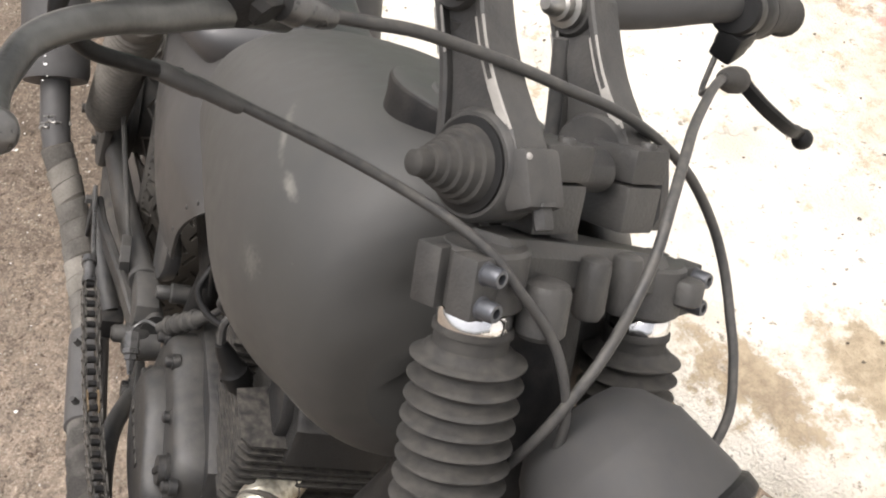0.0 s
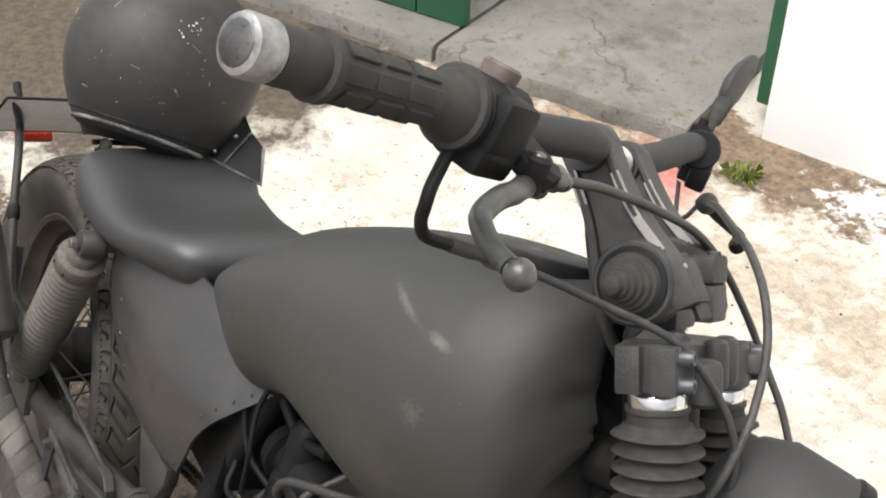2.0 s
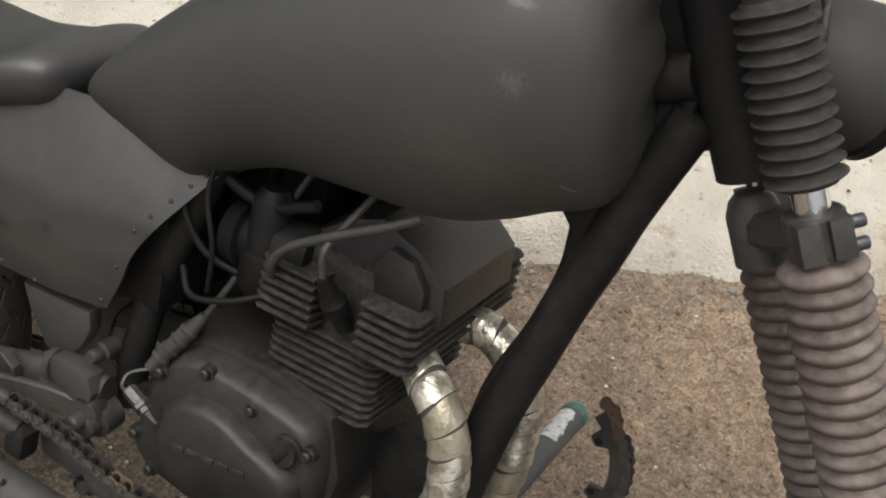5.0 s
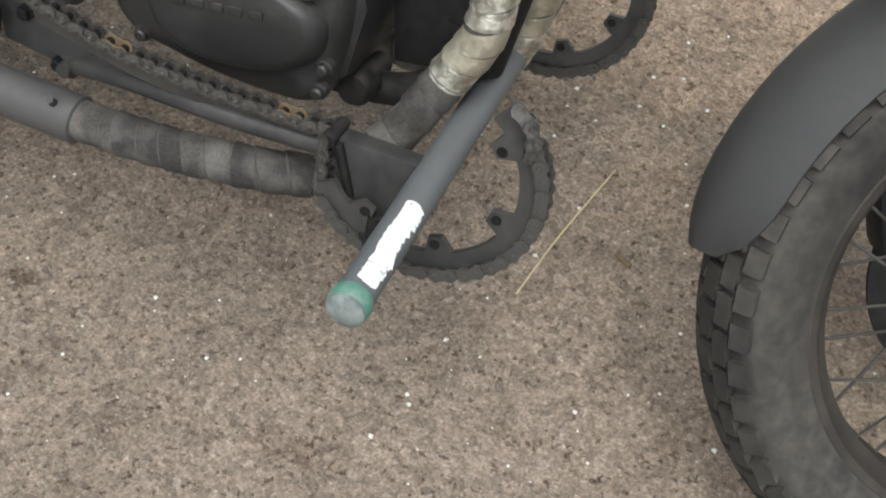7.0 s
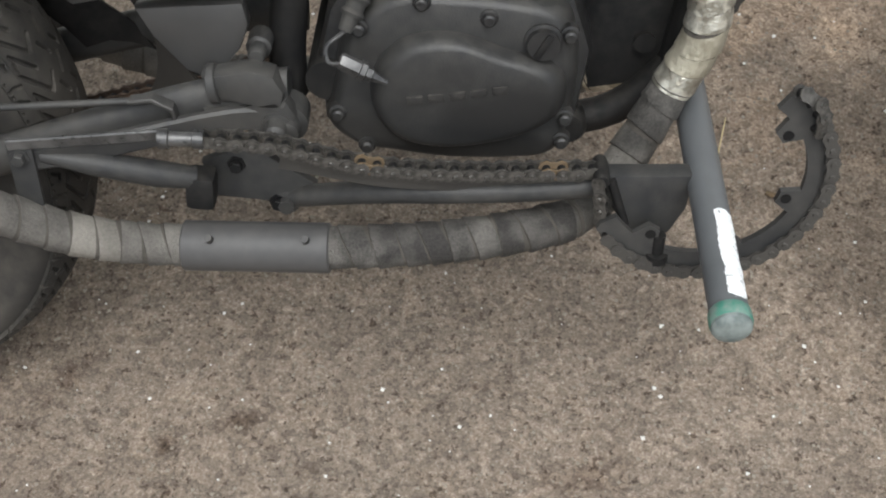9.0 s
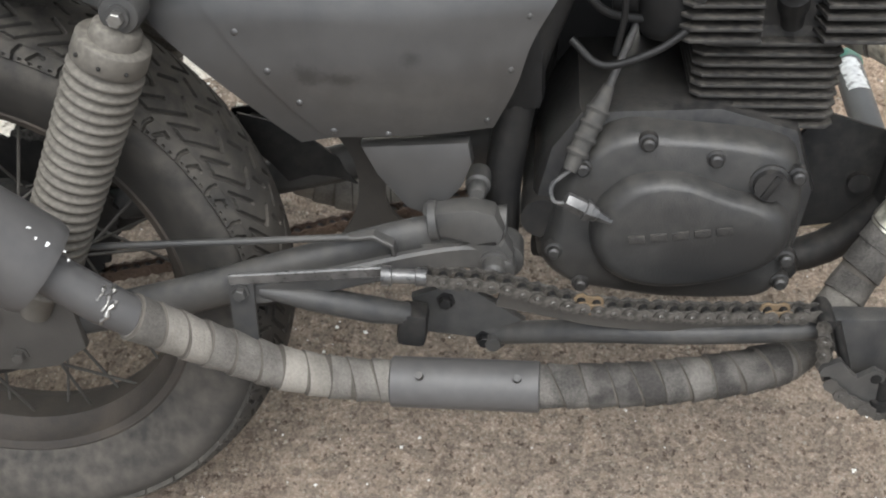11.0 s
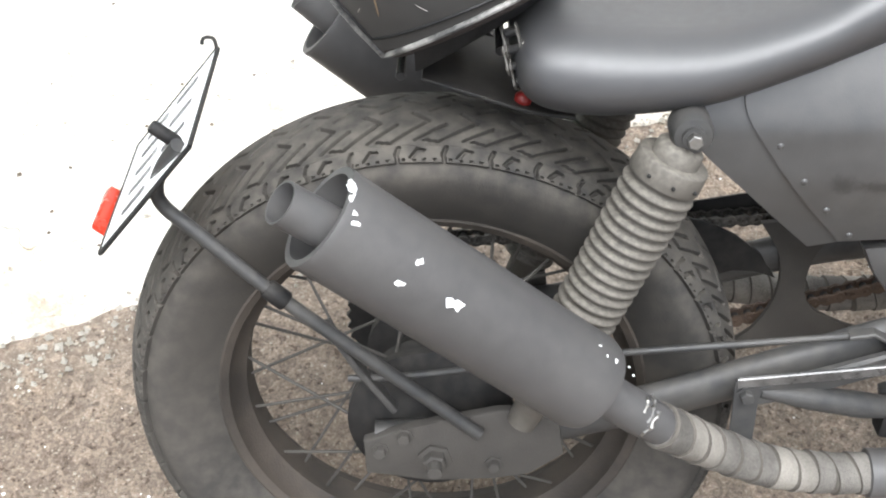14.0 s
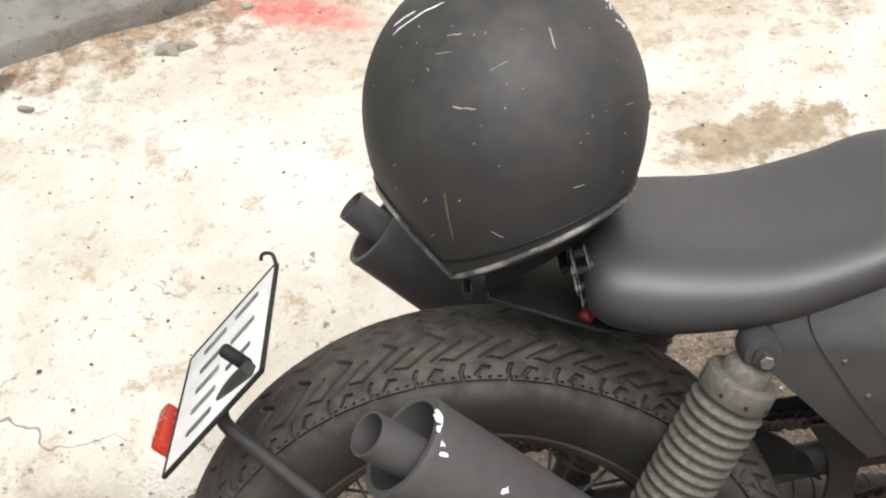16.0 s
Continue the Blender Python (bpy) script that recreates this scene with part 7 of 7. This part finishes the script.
adj = part("chain_adjuster", bm, m_lever, bike, "worn adjuster nut at the end of the chain")
bm = B()
strap(bm, [(0.296, -0.133, 0.3815), (0.36, -0.134, 0.388), (0.428, -0.135, 0.395)], 0.010, 0.0045, (0, 0, 1))
part("edge_bar", bm, m_lever, adj, "worn bright steel edge bar")
bm = B()
slab(bm, [(0.294, 0.383), (0.316, 0.384), (0.314, 0.318), (0.304, 0.306), (0.293, 0.318)], 0.004, origin=(0, -0.132, 0), bevel=0.001)
br = part("hanger", bm, m_steel, bike, "grey steel exhaust hanger")
bm = B()
hexbolt(bm, (0.304, -0.134, 0.370), (0, -1, 0), 0.006, 0.008)
part("hanger_bolt", bm, m_steel, br)
bm = B()
tube(bm, [(0.318, -0.125, 0.366), (0.36, -0.122, 0.356), (0.41, -0.112, 0.338), (0.44, -0.104, 0.328)], [0.006, 0.011, 0.012, 0.010], 14)
part("brake_pedal_tube", bm, m_steel, bike, "grey tapered pedal tube")
bm = B()
block(bm, (0.444, -0.102, 0.316), (0.026, 0.026, 0.034), Matrix.Rotation(0.1, 3, 'Y'), 0.006)
part("rubber_block", bm, m_dark, bike, "dusty rubber block")
bm = B()
slab(bm, [(0.440, 0.324), (0.473, 0.338), (0.498, 0.332), (0.542, 0.299), (0.521, 0.275), (0.503, 0.280), (0.447, 0.286)], 0.010, origin=(0, -0.070, 0), bevel=0.002)
pl = part("pedal_plate", bm, m_steel, bike, "dark pedal plate")
for x, z in ((0.471, 0.322), (0.505, 0.280)):
    bm = B()
    hexbolt(bm, (x, -0.075, z), (0, -1, 0), 0.006, 0.008)
    part("plate_bolt", bm, m_dark, pl)
bm = B()
strap(bm, curve([(0.524, -0.080, 0.372), (0.49, -0.092, 0.383), (0.45, -0.100, 0.381), (0.40, -0.110, 0.374), (0.34, -0.122, 0.366), (0.30, -0.126, 0.362)], 5), 0.022, 0.010, (0, 0, 1))
part("brake_arm", bm, m_steel, bike, "grey flat brake arm")
bm = B()
lathe(bm, (0.520, -0.060, 0.374), (0.520, -0.100, 0.370), [(0, 0.020), (0.6, 0.020), (0.65, 0.014), (0.95, 0.013), (1, 0.010)], 20)
part("pivot_nut", bm, m_steel, bike, "grey swingarm pivot nut")
bm = B()
slab(bm, [(0.455, 0.424), (0.498, 0.430), (0.516, 0.424), (0.524, 0.408), (0.520, 0.392), (0.500, 0.396), (0.462, 0.400)], 0.026, origin=(0, -0.082, 0), bevel=0.006)
yoke = part("pivot_yoke", bm, m_steel, bike, "grey cast swingarm yoke")
bm = B()
slab(bm, [(0.452, 0.394), (0.500, 0.392), (0.524, 0.400), (0.532, 0.386), (0.530, 0.368), (0.516, 0.358), (0.502, 0.364), (0.492, 0.376), (0.452, 0.380)], 0.020, origin=(0, -0.084, 0), bevel=0.005)
part("lug", bm, m_steel, yoke)
bm = B()
lathe(bm, (0.515, -0.090, 0.378), (0.515, -0.112, 0.376), [(0, 0.0125), (0.3, 0.0125), (0.34, 0.0100), (0.85, 0.0095), (1, 0.0065)], 20)
part("pivot_bolt", bm, m_steel, yoke)
bm = B()
lathe(bm, (0.460, -0.083, 0.411), (0.468, -0.083, 0.412), [(0, 0.0165), (0.1, 0.0175), (0.9, 0.0175), (1, 0.0165)], 20)
part("collar", bm, m_steel, yoke)

# swingarm, shocks, rear end -------------------------------------------------------------
for s, lab in ((-1, "grey swingarm leg"), (1, "grey swingarm leg on the chain side")):
    bm = B()
    line = curve([(0.525, s * 0.072, 0.398), (0.44, s * 0.080, 0.388), (0.34, s * 0.088, 0.362), (0.22, s * 0.094, 0.328), (0.10, s * 0.100, 0.305), (-0.02, s * 0.102, 0.302)], 5)
    ring_skin(bm, [[p + Vector((0, 0.0135 * math.cos(q), (0.0225 - 0.006 * k / len(line)) * math.sin(q))) for q in np.linspace(0, 2 * math.pi, 20, endpoint=False)] for k, p in enumerate(line)])
    arm = part("swingarm", bm, m_steel, bike, lab)
    bm = B()
    slab(bm, [(-0.030, 0.310), (0.000, 0.320), (0.041, 0.331), (0.093, 0.342), (0.145, 0.342), (0.150, 0.290), (0.120, 0.268), (0.087, 0.262), (0.027, 0.262), (-0.030, 0.272)], 0.010, origin=(0, s * 0.112, 0), bevel=0.002)
    part("axle_plate", bm, m_dusty, arm)
bm = B()
lathe(bm, (0.555, -0.052, 0.395), (0.555, 0.10, 0.395), [(0, 0.019), (1, 0.019)], 20)
part("pivot_tube", bm, m_dark, bike, "black swingarm pivot tube")
bm = B()
tube(bm, [(0.034, -0.140, 0.290), (0.032, 0.0, 0.302), (0.03, 0.15, 0.303)], 0.0068, 14)
hexbolt(bm, (0.034, -0.118, 0.290), (0, -1, 0), 0.011, 0.012)
hexbolt(bm, (0.030, 0.128, 0.303), (0, 1, 0), 0.012, 0.014)
part("rear_axle", bm, m_dusty, bike, "dull rear axle and nuts")
for p in ((0.007, -0.117, 0.316), (-0.016, -0.117, 0.300), (0.087, -0.117, 0.281)):
    bm = B()
    hexbolt(bm, p, (0, -1, 0), 0.006, 0.008)
    part("plate_bolt", bm, m_dusty, arm)
bm = B()
lathe(bm, (0.03, -0.072, 0.303), (0.03, -0.094, 0.303), [(0, 0.078), (0.4, 0.078), (0.7, 0.066), (1, 0.03)], 36)
part("brake_drum", bm, m_dark, bike, "dusty black rear brake drum")
bm = B()
strap(bm, [(0.0, -0.108, 0.34), (-0.03, -0.105, 0.385), (-0.055, -0.10, 0.43)], 0.014, 0.006, (0, 1, 0))
part("brake_lever_arm", bm, m_steel, bike, "rear brake lever arm")
bm = B()
tube(bm, curve([(0.415, -0.098, 0.404), (0.29, -0.100, 0.397), (0.157, -0.102, 0.389), (0.02, -0.104, 0.374), (-0.04, -0.104, 0.372)], 5), 0.0032, 10)
part("brake_rod", bm, m_steel, bike, "thin steel brake rod")
bm = B()
strap(bm, [(0.395, -0.100, 0.405), (0.415, -0.102, 0.409), (0.430, -0.102, 0.400), (0.432, -0.1, 0.386)], 0.012, 0.004, (0, 1, 0))
part("rod_clevis", bm, m_steel, bike)


def shock(top, low, label):
    t, b = Vector(top), Vector(low)
    bm = B()
    L = (b - t).length
    prof = [(0.03, 0.010), (0.045, 0.0175), (0.05, 0.019), (0.082, 0.020), (0.084, 0.0285), (0.088, 0.0292), (0.138, 0.0300), (0.144, 0.0290), (0.150, 0.0245)]
    n = 23
    for i in range(n):
        s = 0.155 + 0.735 * i / n
        ds = 0.735 / n
        for f, q in ((0.05, 0.0), (0.16, 0.05), (0.34, 0.85), (0.52, 1.0), (0.70, 0.9), (0.88, 0.1)):
            prof.append((s + ds * f, 0.0238 + 0.0068 * q - 0.003 * i / n))
    prof += [(0.895, 0.021), (0.91, 0.015), (1.0, 0.013)]
    lathe(bm, t, b, prof, 36)
    sh = part("shock_absorber", bm, m_shock, bike, label, sharp=60)
    s_ = 1 if t.y > 0 else -1
    bm = B()
    lathe(bm, t + Vector((0, -s_ * 0.03, 0)), t + Vector((0, s_ * 0.016, 0)), [(0, 0.010), (0.3, 0.010), (0.35, 0.0165), (0.8, 0.0165), (0.9, 0.0145), (0.92, 0.009), (1, 0.009)], 24)
    part("shock_eye", bm, m_steel, sh)
    bm = B()
    hexbolt(bm, t + Vector((0, s_ * 0.014, 0)), (0, s_, 0), 0.006, 0.009)
    part("shock_bolt", bm, m_zinc, sh)
    for k in range(3):
        bm = B()
        d = (b - t).normalized()
        u = Vector((0, s_, 0))
        v = d.cross(u)
        a = -0.7 + k * 0.7
        ball(bm, t + d * L * 0.12 + (u * math.cos(a) + v * math.sin(a)) * 0.0303, 0.0018, 8)
        part("rivet", bm, m_dark, sh)
    return sh


shock((0.243, -0.120, 0.616), (0.112, -0.118, 0.330), "dusty grey ribbed rear shock absorber")
shock((0.243, 0.112, 0.616), (0.112, 0.110, 0.330), "grey ribbed rear shock absorber on the chain side")

# drive chain, its sprocket and guard on the far side
bm = B()
pts = [(0.03 + (0.093 if i % 2 else 0.088) * math.cos(2 * math.pi * i / 84), 0.303 + (0.093 if i % 2 else 0.088) * math.sin(2 * math.pi * i / 84)) for i in range(84)]
slab(bm, pts, 0.006, origin=(0, 0.084, 0))
part("rear_sprocket", bm, m_dark, rear, "dark rear drive sprocket")
bm = B()
slab(bm, [(0.250, 0.420), (0.36, 0.437), (0.47, 0.45), (0.47, 0.425), (0.36, 0.412), (0.25, 0.396)], 0.003, origin=(0, 0.100, 0), bevel=0.0008)
guard = part("chain_guard", bm, m_dark, bike, "black chain guard")
chain([(0.035, 0.088, 0.396), (0.18, 0.088, 0.404), (0.34, 0.088, 0.414), (0.50, 0.088, 0.424)], m_chain, "", first=guard)
chain([(0.035, 0.088, 0.212), (0.18, 0.088, 0.245), (0.34, 0.088, 0.292), (0.50, 0.088, 0.335)], m_rust, "", first=guard)
bm = B()
slab(bm, [(0.262, 0.428), (0.300, 0.418), (0.330, 0.402), (0.356, 0.380), (0.374, 0.350), (0.352, 0.360), (0.330, 0.362), (0.305, 0.352), (0.290, 0.375), (0.270, 0.392)], 0.004, origin=(0, 0.075, 0), bevel=0.001)
part("chain_shield", bm, m_dark, guard, "dark dusty chain shield")
bm = B()
post_l = curve([(0.352, 0, 0.42), (0.372, 0, 0.385), (0.376, 0, 0.350), (0.368, 0, 0.318), (0.345, 0, 0.285), (0.300, 0, 0.262)], 4)
post_r = curve([(0.478, 0, 0.285), (0.440, 0, 0.300), (0.408, 0, 0.322), (0.402, 0, 0.348), (0.410, 0, 0.385), (0.440, 0, 0.425)], 4)
slab(bm, [(p.x, p.z) for p in post_l + post_r], 0.006, origin=(0, 0.068, 0), bevel=0.001)
part("arm_gusset", bm, m_dusty, bike, "brown dusty swingarm gusset")

# tail: rack, chain post, lamp, plate ------------------------------------------------------
bm = B()
strap(bm, curve([(0.16, 0.014, 0.600), (0.125, 0.014, 0.606), (0.08, 0.014, 0.622), (0.037, 0.014, 0.638)], 4), 0.152, 0.003, (0, 1, 0))
tail = part("tail_strip", bm, m_dark, bike, "dark bent steel tail strip under the helmet")
chain([(0.116, -0.083, 0.644), (0.112, -0.082, 0.664), (0.107, -0.074, 0.684)], m_chain, "", twist=1.5, first=tail)
bm = B()
ball(bm, (0.118, -0.048, 0.612), 0.0075, 16)
part("tail_lamp", bm, m_darkred, tail, "small round red lamp")
for pts in ([(0.02, -0.06, 0.640), (0.02, 0.09, 0.648), (0.10, 0.09, 0.66), (0.10, -0.05, 0.655)], [(0.05, 0.09, 0.65), (0.10, 0.07, 0.61)]):
    bm = B()
    tube(bm, pts, 0.004, 8)
    part("rack_bar", bm, m_dark, tail)

bm = B()
tube(bm, curve([(0.075, -0.124, 0.322), (-0.010, -0.116, 0.394), (-0.093, -0.106, 0.464), (-0.155, -0.096, 0.522), (-0.179, -0.093, 0.546), (-0.181, -0.096, 0.566), (-0.168, -0.108, 0.592), (-0.150, -0.122, 0.616)], 7), 0.0062, 14)
arm = part("plate_arm", bm, m_steel, bike, "bent grey rod carrying the number plate")
bm = B()
lathe(bm, (-0.085, -0.107, 0.457), (-0.101, -0.105, 0.471), [(0, 0.008), (0.1, 0.009), (0.9, 0.009), (1, 0.008)], 14)
part("rod_clamp", bm, m_dark, arm)
A_, Bc, C_, D_ = Vector((-0.146, 0.039, 0.628)), Vector((-0.139, -0.132, 0.619)), Vector((-0.226, -0.122, 0.523)), Vector((-0.233, 0.038, 0.534))
PU, PW = (Bc - A_).normalized(), (D_ - A_).normalized()
PN = PU.cross(PW).normalized()
bm = B()
slab(bm, [(0, 0), (0.171, 0.0), (0.171, 0.127), (0, 0.127)], 0.0022, u=PU, v=PW, origin=A_, bevel=0.0005)
plate = part("number_plate", bm, m_white, bike, "white number plate with dark bars, tilted")
out_n = PN if PN.x < 0 or PN.z > 0 else -PN
if out_n.z < 0:
    out_n = -out_n
for row, (w0, n) in enumerate(((0.024, 4), (0.070, 5))):
    for i in range(n):
        bm = B()
        c = A_ + PU * (0.024 + i * (0.122 / (n - 1))) + PW * (w0 + 0.014) + out_n * 0.0022
        block(bm, c, (0.0062, 0.032, 0.0012), Matrix((PU, PW, PU.cross(PW))).transposed(), 0.0004)
        part("plate_bar", bm, m_faded, plate)
for a, b in (((0, 0), (0.171, 0)), ((0.171, 0), (0.171, 0.127)), ((0.171, 0.127), (0, 0.127)), ((0, 0.127), (0, 0))):
    bm = B()
    tube(bm, [A_ + PU * a[0] + PW * a[1], A_ + PU * b[0] + PW * b[1]], 0.0022, 8)
    part("plate_frame", bm, m_dark, plate)
bm = B()
lathe(bm, Vector((-0.152, -0.112, 0.612)), Vector((-0.152, -0.112, 0.612)) + out_n * 0.026, [(0, 0.0045), (0.1, 0.0058), (0.9, 0.0058), (1, 0.0045)], 14)
part("plate_lamp", bm, m_dark, plate)
bm = B()
block(bm, C_.lerp(D_, 0.42) - PW * -0.012, (0.055, 0.014, 0.022), Matrix((PU, PW, PU.cross(PW))).transposed(), 0.004)
part("reflector", bm, m_red, plate, "red reflector below the plate")
bm = B()
tube(bm, curve([A_ + PU * 0.004, A_ + Vector((-0.004, 0.004, 0.008)), A_ + Vector((-0.012, 0.003, 0.009)), A_ + Vector((-0.014, 0.0, 0.004))], 4), 0.0018, 8)
part("hook", bm, m_dark, plate)

# helmet ------------------------------------------------------------------------------------


SKIRT = ((0.048, 0.020, 0.672), (0.103, 0.040, 0.681), (0.149, 0.065, 0.686), (0.180, 0.110, 0.677), (0.150, 0.115, 0.714), (0.134, 0.100, 0.728), (0.130, 0.085, 0.751), (0.100, 0.070, 0.760), (0.075, 0.030, 0.730))


def rim_z(x, y):
    return 0.6425 - 0.286 * y + (0.449 * (x - 0.009) if x > 0.009 else 1.28 * (0.009 - x))


def helmet():
    """An open shell on the rack: domed, cut along a bent lower edge, with trim, flap and rivets."""
    c, ax = Vector((0.055, -0.004, 0.779)), (0.1140, 0.1255, 0.118)
    k, n = 56, 26
    shell, line = [], []
    for i in range(k):
        a = 2 * math.pi * i / k
        # how far down this side goes: a dome above, a tapering skirt below
        lo, hi = 0.0, 0.16
        for _ in range(30):
            mid = (lo + hi) / 2
            g = 1 - 0.375 * (mid / 0.121) ** 2
            if c.z - mid > rim_z(c.x + ax[0] * g * math.cos(a), c.y + ax[1] * g * math.sin(a)):
                lo = mid
            else:
                hi = mid
        col = []
        for j in range(n + 1):
            u = j / n
            if u < 0.6:
                b = math.pi / 2 * u / 0.6
                g, z = math.sin(b), ax[2] * math.cos(b)
            else:
                z = -lo * (u - 0.6) / 0.4
                g = 1 - 0.375 * (z / 0.121) ** 2
            col.append(c + Vector((ax[0] * g * math.cos(a), ax[1] * g * math.sin(a), z)))
        shell.append(col)
        line.append(col[-1])
    h = tagged(new("helmet"), "scuffed matte black open helmet resting on the rear rack", "helmet")
    h.matrix_basis = pose(0, 0, 0, -LEAN, 0, 0)
    bm = B()
    top = bm.verts.new(shell[0][0])
    rows = [[bm.verts.new(p) for p in col[1:]] for col in shell]
    inner = [[bm.verts.new(c + (p - c) * 0.94) for p in col[1:]] for col in shell]
    itop = bm.verts.new(c + (shell[0][0] - c) * 0.94)
    for i in range(k):
        j = (i + 1) % k
        bm.faces.new((top, rows[i][0], rows[j][0]))
        bm.faces.new((itop, inner[j][0], inner[i][0]))
        for q in range(n - 1):
            bm.faces.new((rows[i][q], rows[i][q + 1], rows[j][q + 1], rows[j][q]))
            bm.faces.new((inner[i][q], inner[j][q], inner[j][q + 1], inner[i][q + 1]))
        bm.faces.new((rows[i][-1], inner[i][-1], inner[j][-1], rows[j][-1]))
    part("shell", bm, m_helmet, h, "scuffed black dome")
    bm = B()
    tube(bm, [*line, line[0]], 0.0029, 8, cap=False)
    part("rim_trim", bm, m_trim, h, "black edge trim")
    bm = B()
    tube(bm, [q[-3].lerp(q[-2], 0.4) for q in shell] + [shell[0][-3].lerp(shell[0][-2], 0.4)], 0.0016, 8, cap=False)
    part("trim_line", bm, m_black, h)
    for p in ((0.137, 0.055, 0.699), (0.143, 0.075, 0.725)):
        bm = B()
        ball(bm, p, 0.0034, 10)
        part("rivet", bm, m_zinc, h)
    # leather skirt at the front edge, and the pad inside the shell
    bm = B()
    edge_ = [Vector(p) for p in SKIRT]
    mid_ = sum(edge_, Vector()) / len(edge_)
    lay = []
    for off in (0.0, 0.003):
        lay.append(([bm.verts.new(p + Vector((-off, off * 0.5, 0))) for p in edge_], bm.verts.new(mid_ + Vector((0.004 - off, 0, 0)))))
    for k_ in range(len(edge_)):
        q_ = (k_ + 1) % len(edge_)
        bm.faces.new((lay[0][0][k_], lay[0][0][q_], lay[0][1]))
        bm.faces.new((lay[1][0][q_], lay[1][0][k_], lay[1][1]))
        bm.faces.new((lay[0][0][q_], lay[0][0][k_], lay[1][0][k_], lay[1][0][q_]))
    bmesh.ops.recalc_face_normals(bm, faces=bm.faces[:])
    skirt = part("skirt", bm, m_black, h, "black leather side skirt")
    bm = B()
    tube(bm, edge_[:5], 0.0026, 8)
    part("skirt_edge", bm, m_trim, skirt)
    bm = B()
    tube(bm, [edge_[2], edge_[5]], 0.0014, 6)
    part("seam", bm, m_trim, skirt)
    # leather neck band hanging from the front edge on to the saddle
    bm = B()
    band = [i % k for i in range(-16, 19)]
    top_in, low_in = [line[i] * 0.96 + c * 0.04 for i in band], []
    for p in top_in:
        near_ = max(0.0, min(1.0, -p.y / 0.06))
        q = p.lerp(Vector((c.x, c.y, p.z)), 0.06 + 0.12 * near_)
        low_in.append(Vector((q.x - 0.004, q.y, p.z - 0.022 - 0.012 * near_)))
    quads = []
    for off in (0.0, 0.0025):
        quads.append(([bm.verts.new(p - Vector((off, 0, 0))) for p in top_in], [bm.verts.new(p - Vector((off, 0, 0))) for p in low_in]))
    for (t_, l_), flip in zip(quads, (1, -1)):
        for i in range(len(band) - 1):
            bm.faces.new((t_[i], t_[i + 1], l_[i + 1], l_[i])[::flip])
    (t_, l_), (t2, l2) = quads
    for i in range(len(band) - 1):
        bm.faces.new((l_[i], l_[i + 1], l2[i + 1], l2[i]))
        bm.faces.new((t_[i + 1], t_[i], t2[i], t2[i + 1]))
    for i in (0, -1):
        bm.faces.new((t_[i], l_[i], l2[i], t2[i]))
    part("neck_band", bm, m_black, h, "black leather neck band")
    bm = B()
    tube(bm, [c + (p - c) * 0.84 + Vector((0, 0, -0.008)) for p in (*line, line[0])], 0.017, 10, cap=False)
    part("pad", bm, m_pad, h, "dark brown padded lining")
    rng = random.Random(8)
    def skin(p):
        """The nearest place on the shell, going out from its middle."""
        q = Vector(p) - c
        g = 1.0
        if q.z < 0:
            g = 1 - 0.375 * (q.z / 0.121) ** 2
            k_ = g / max(1e-6, math.hypot(q.x / ax[0], q.y / ax[1]))
            return c + Vector((q.x * k_, q.y * k_, q.z))
        k_ = 1 / math.sqrt((q.x / ax[0]) ** 2 + (q.y / ax[1]) ** 2 + (q.z / ax[2]) ** 2)
        return c + q * k_

    def mark(a, b, r, material, label="", wob=0.0007):
        bm = B()
        pts = [skin(Vector(a).lerp(Vector(b), t / 6) + Vector((rng.uniform(-wob, wob), rng.uniform(-wob, wob), rng.uniform(-wob, wob)))) for t in range(7)]
        tube(bm, pts, [0.0002] + [r * rng.uniform(0.4, 1.0) for _ in range(5)] + [0.0002], 6)
        part("scuff", bm, material, h, label)

    for i in range(70):
        a, z = rng.uniform(math.pi * 0.95, math.pi * 2.15), rng.uniform(0.70, 0.885)
        o = Vector((c.x + 0.1 * math.cos(a), c.y + 0.1 * math.sin(a), z))
        ln = rng.choice((0.0012, 0.0015, 0.0015, 0.002, 0.003, 0.008, 0.016))
        t = Vector((rng.uniform(-1, 1), rng.uniform(-1, 1), rng.uniform(-1, 1))).normalized()
        mark(o, o + t * ln, rng.uniform(0.00025, 0.0006), m_scratchglint if i % 7 else m_white, wob=0.0001)
    mark((0.005, -0.114, 0.754), (0.010, -0.101, 0.706), 0.0014, m_orust, "orange scratch")
    mark((0.160, -0.030, 0.790), (0.168, -0.026, 0.780), 0.0022, m_orust, "orange chip")
    mark((-0.030, -0.038, 0.850), (0.010, -0.052, 0.877), 0.0011, m_white, "white peeled streak")
    mark((-0.030, -0.030, 0.856), (-0.012, -0.040, 0.870), 0.0009, m_white, "white peeled streak")
    mark((0.012, -0.112, 0.817), (0.030, -0.115, 0.815), 0.0008, m_scratchglint)
    mark((0.084, -0.088, 0.868), (0.086, -0.094, 0.850), 0.0008, m_scratchglint)
    for i in range(16):
        a, q = rng.uniform(0, 6.28), rng.choice((0.004, 0.008, 0.017, 0.019))
        o = Vector((0.138, -0.014, 0.858)) + Vector((-0.4 * q * math.sin(a), q * math.cos(a), q * math.sin(a)))
        mark(o, o + Vector((0, 0.003 * math.sin(a), -0.003 * math.cos(a))), rng.uniform(0.0008, 0.0016), m_scratchglint if i % 3 else m_white, wob=0.0004)


helmet()
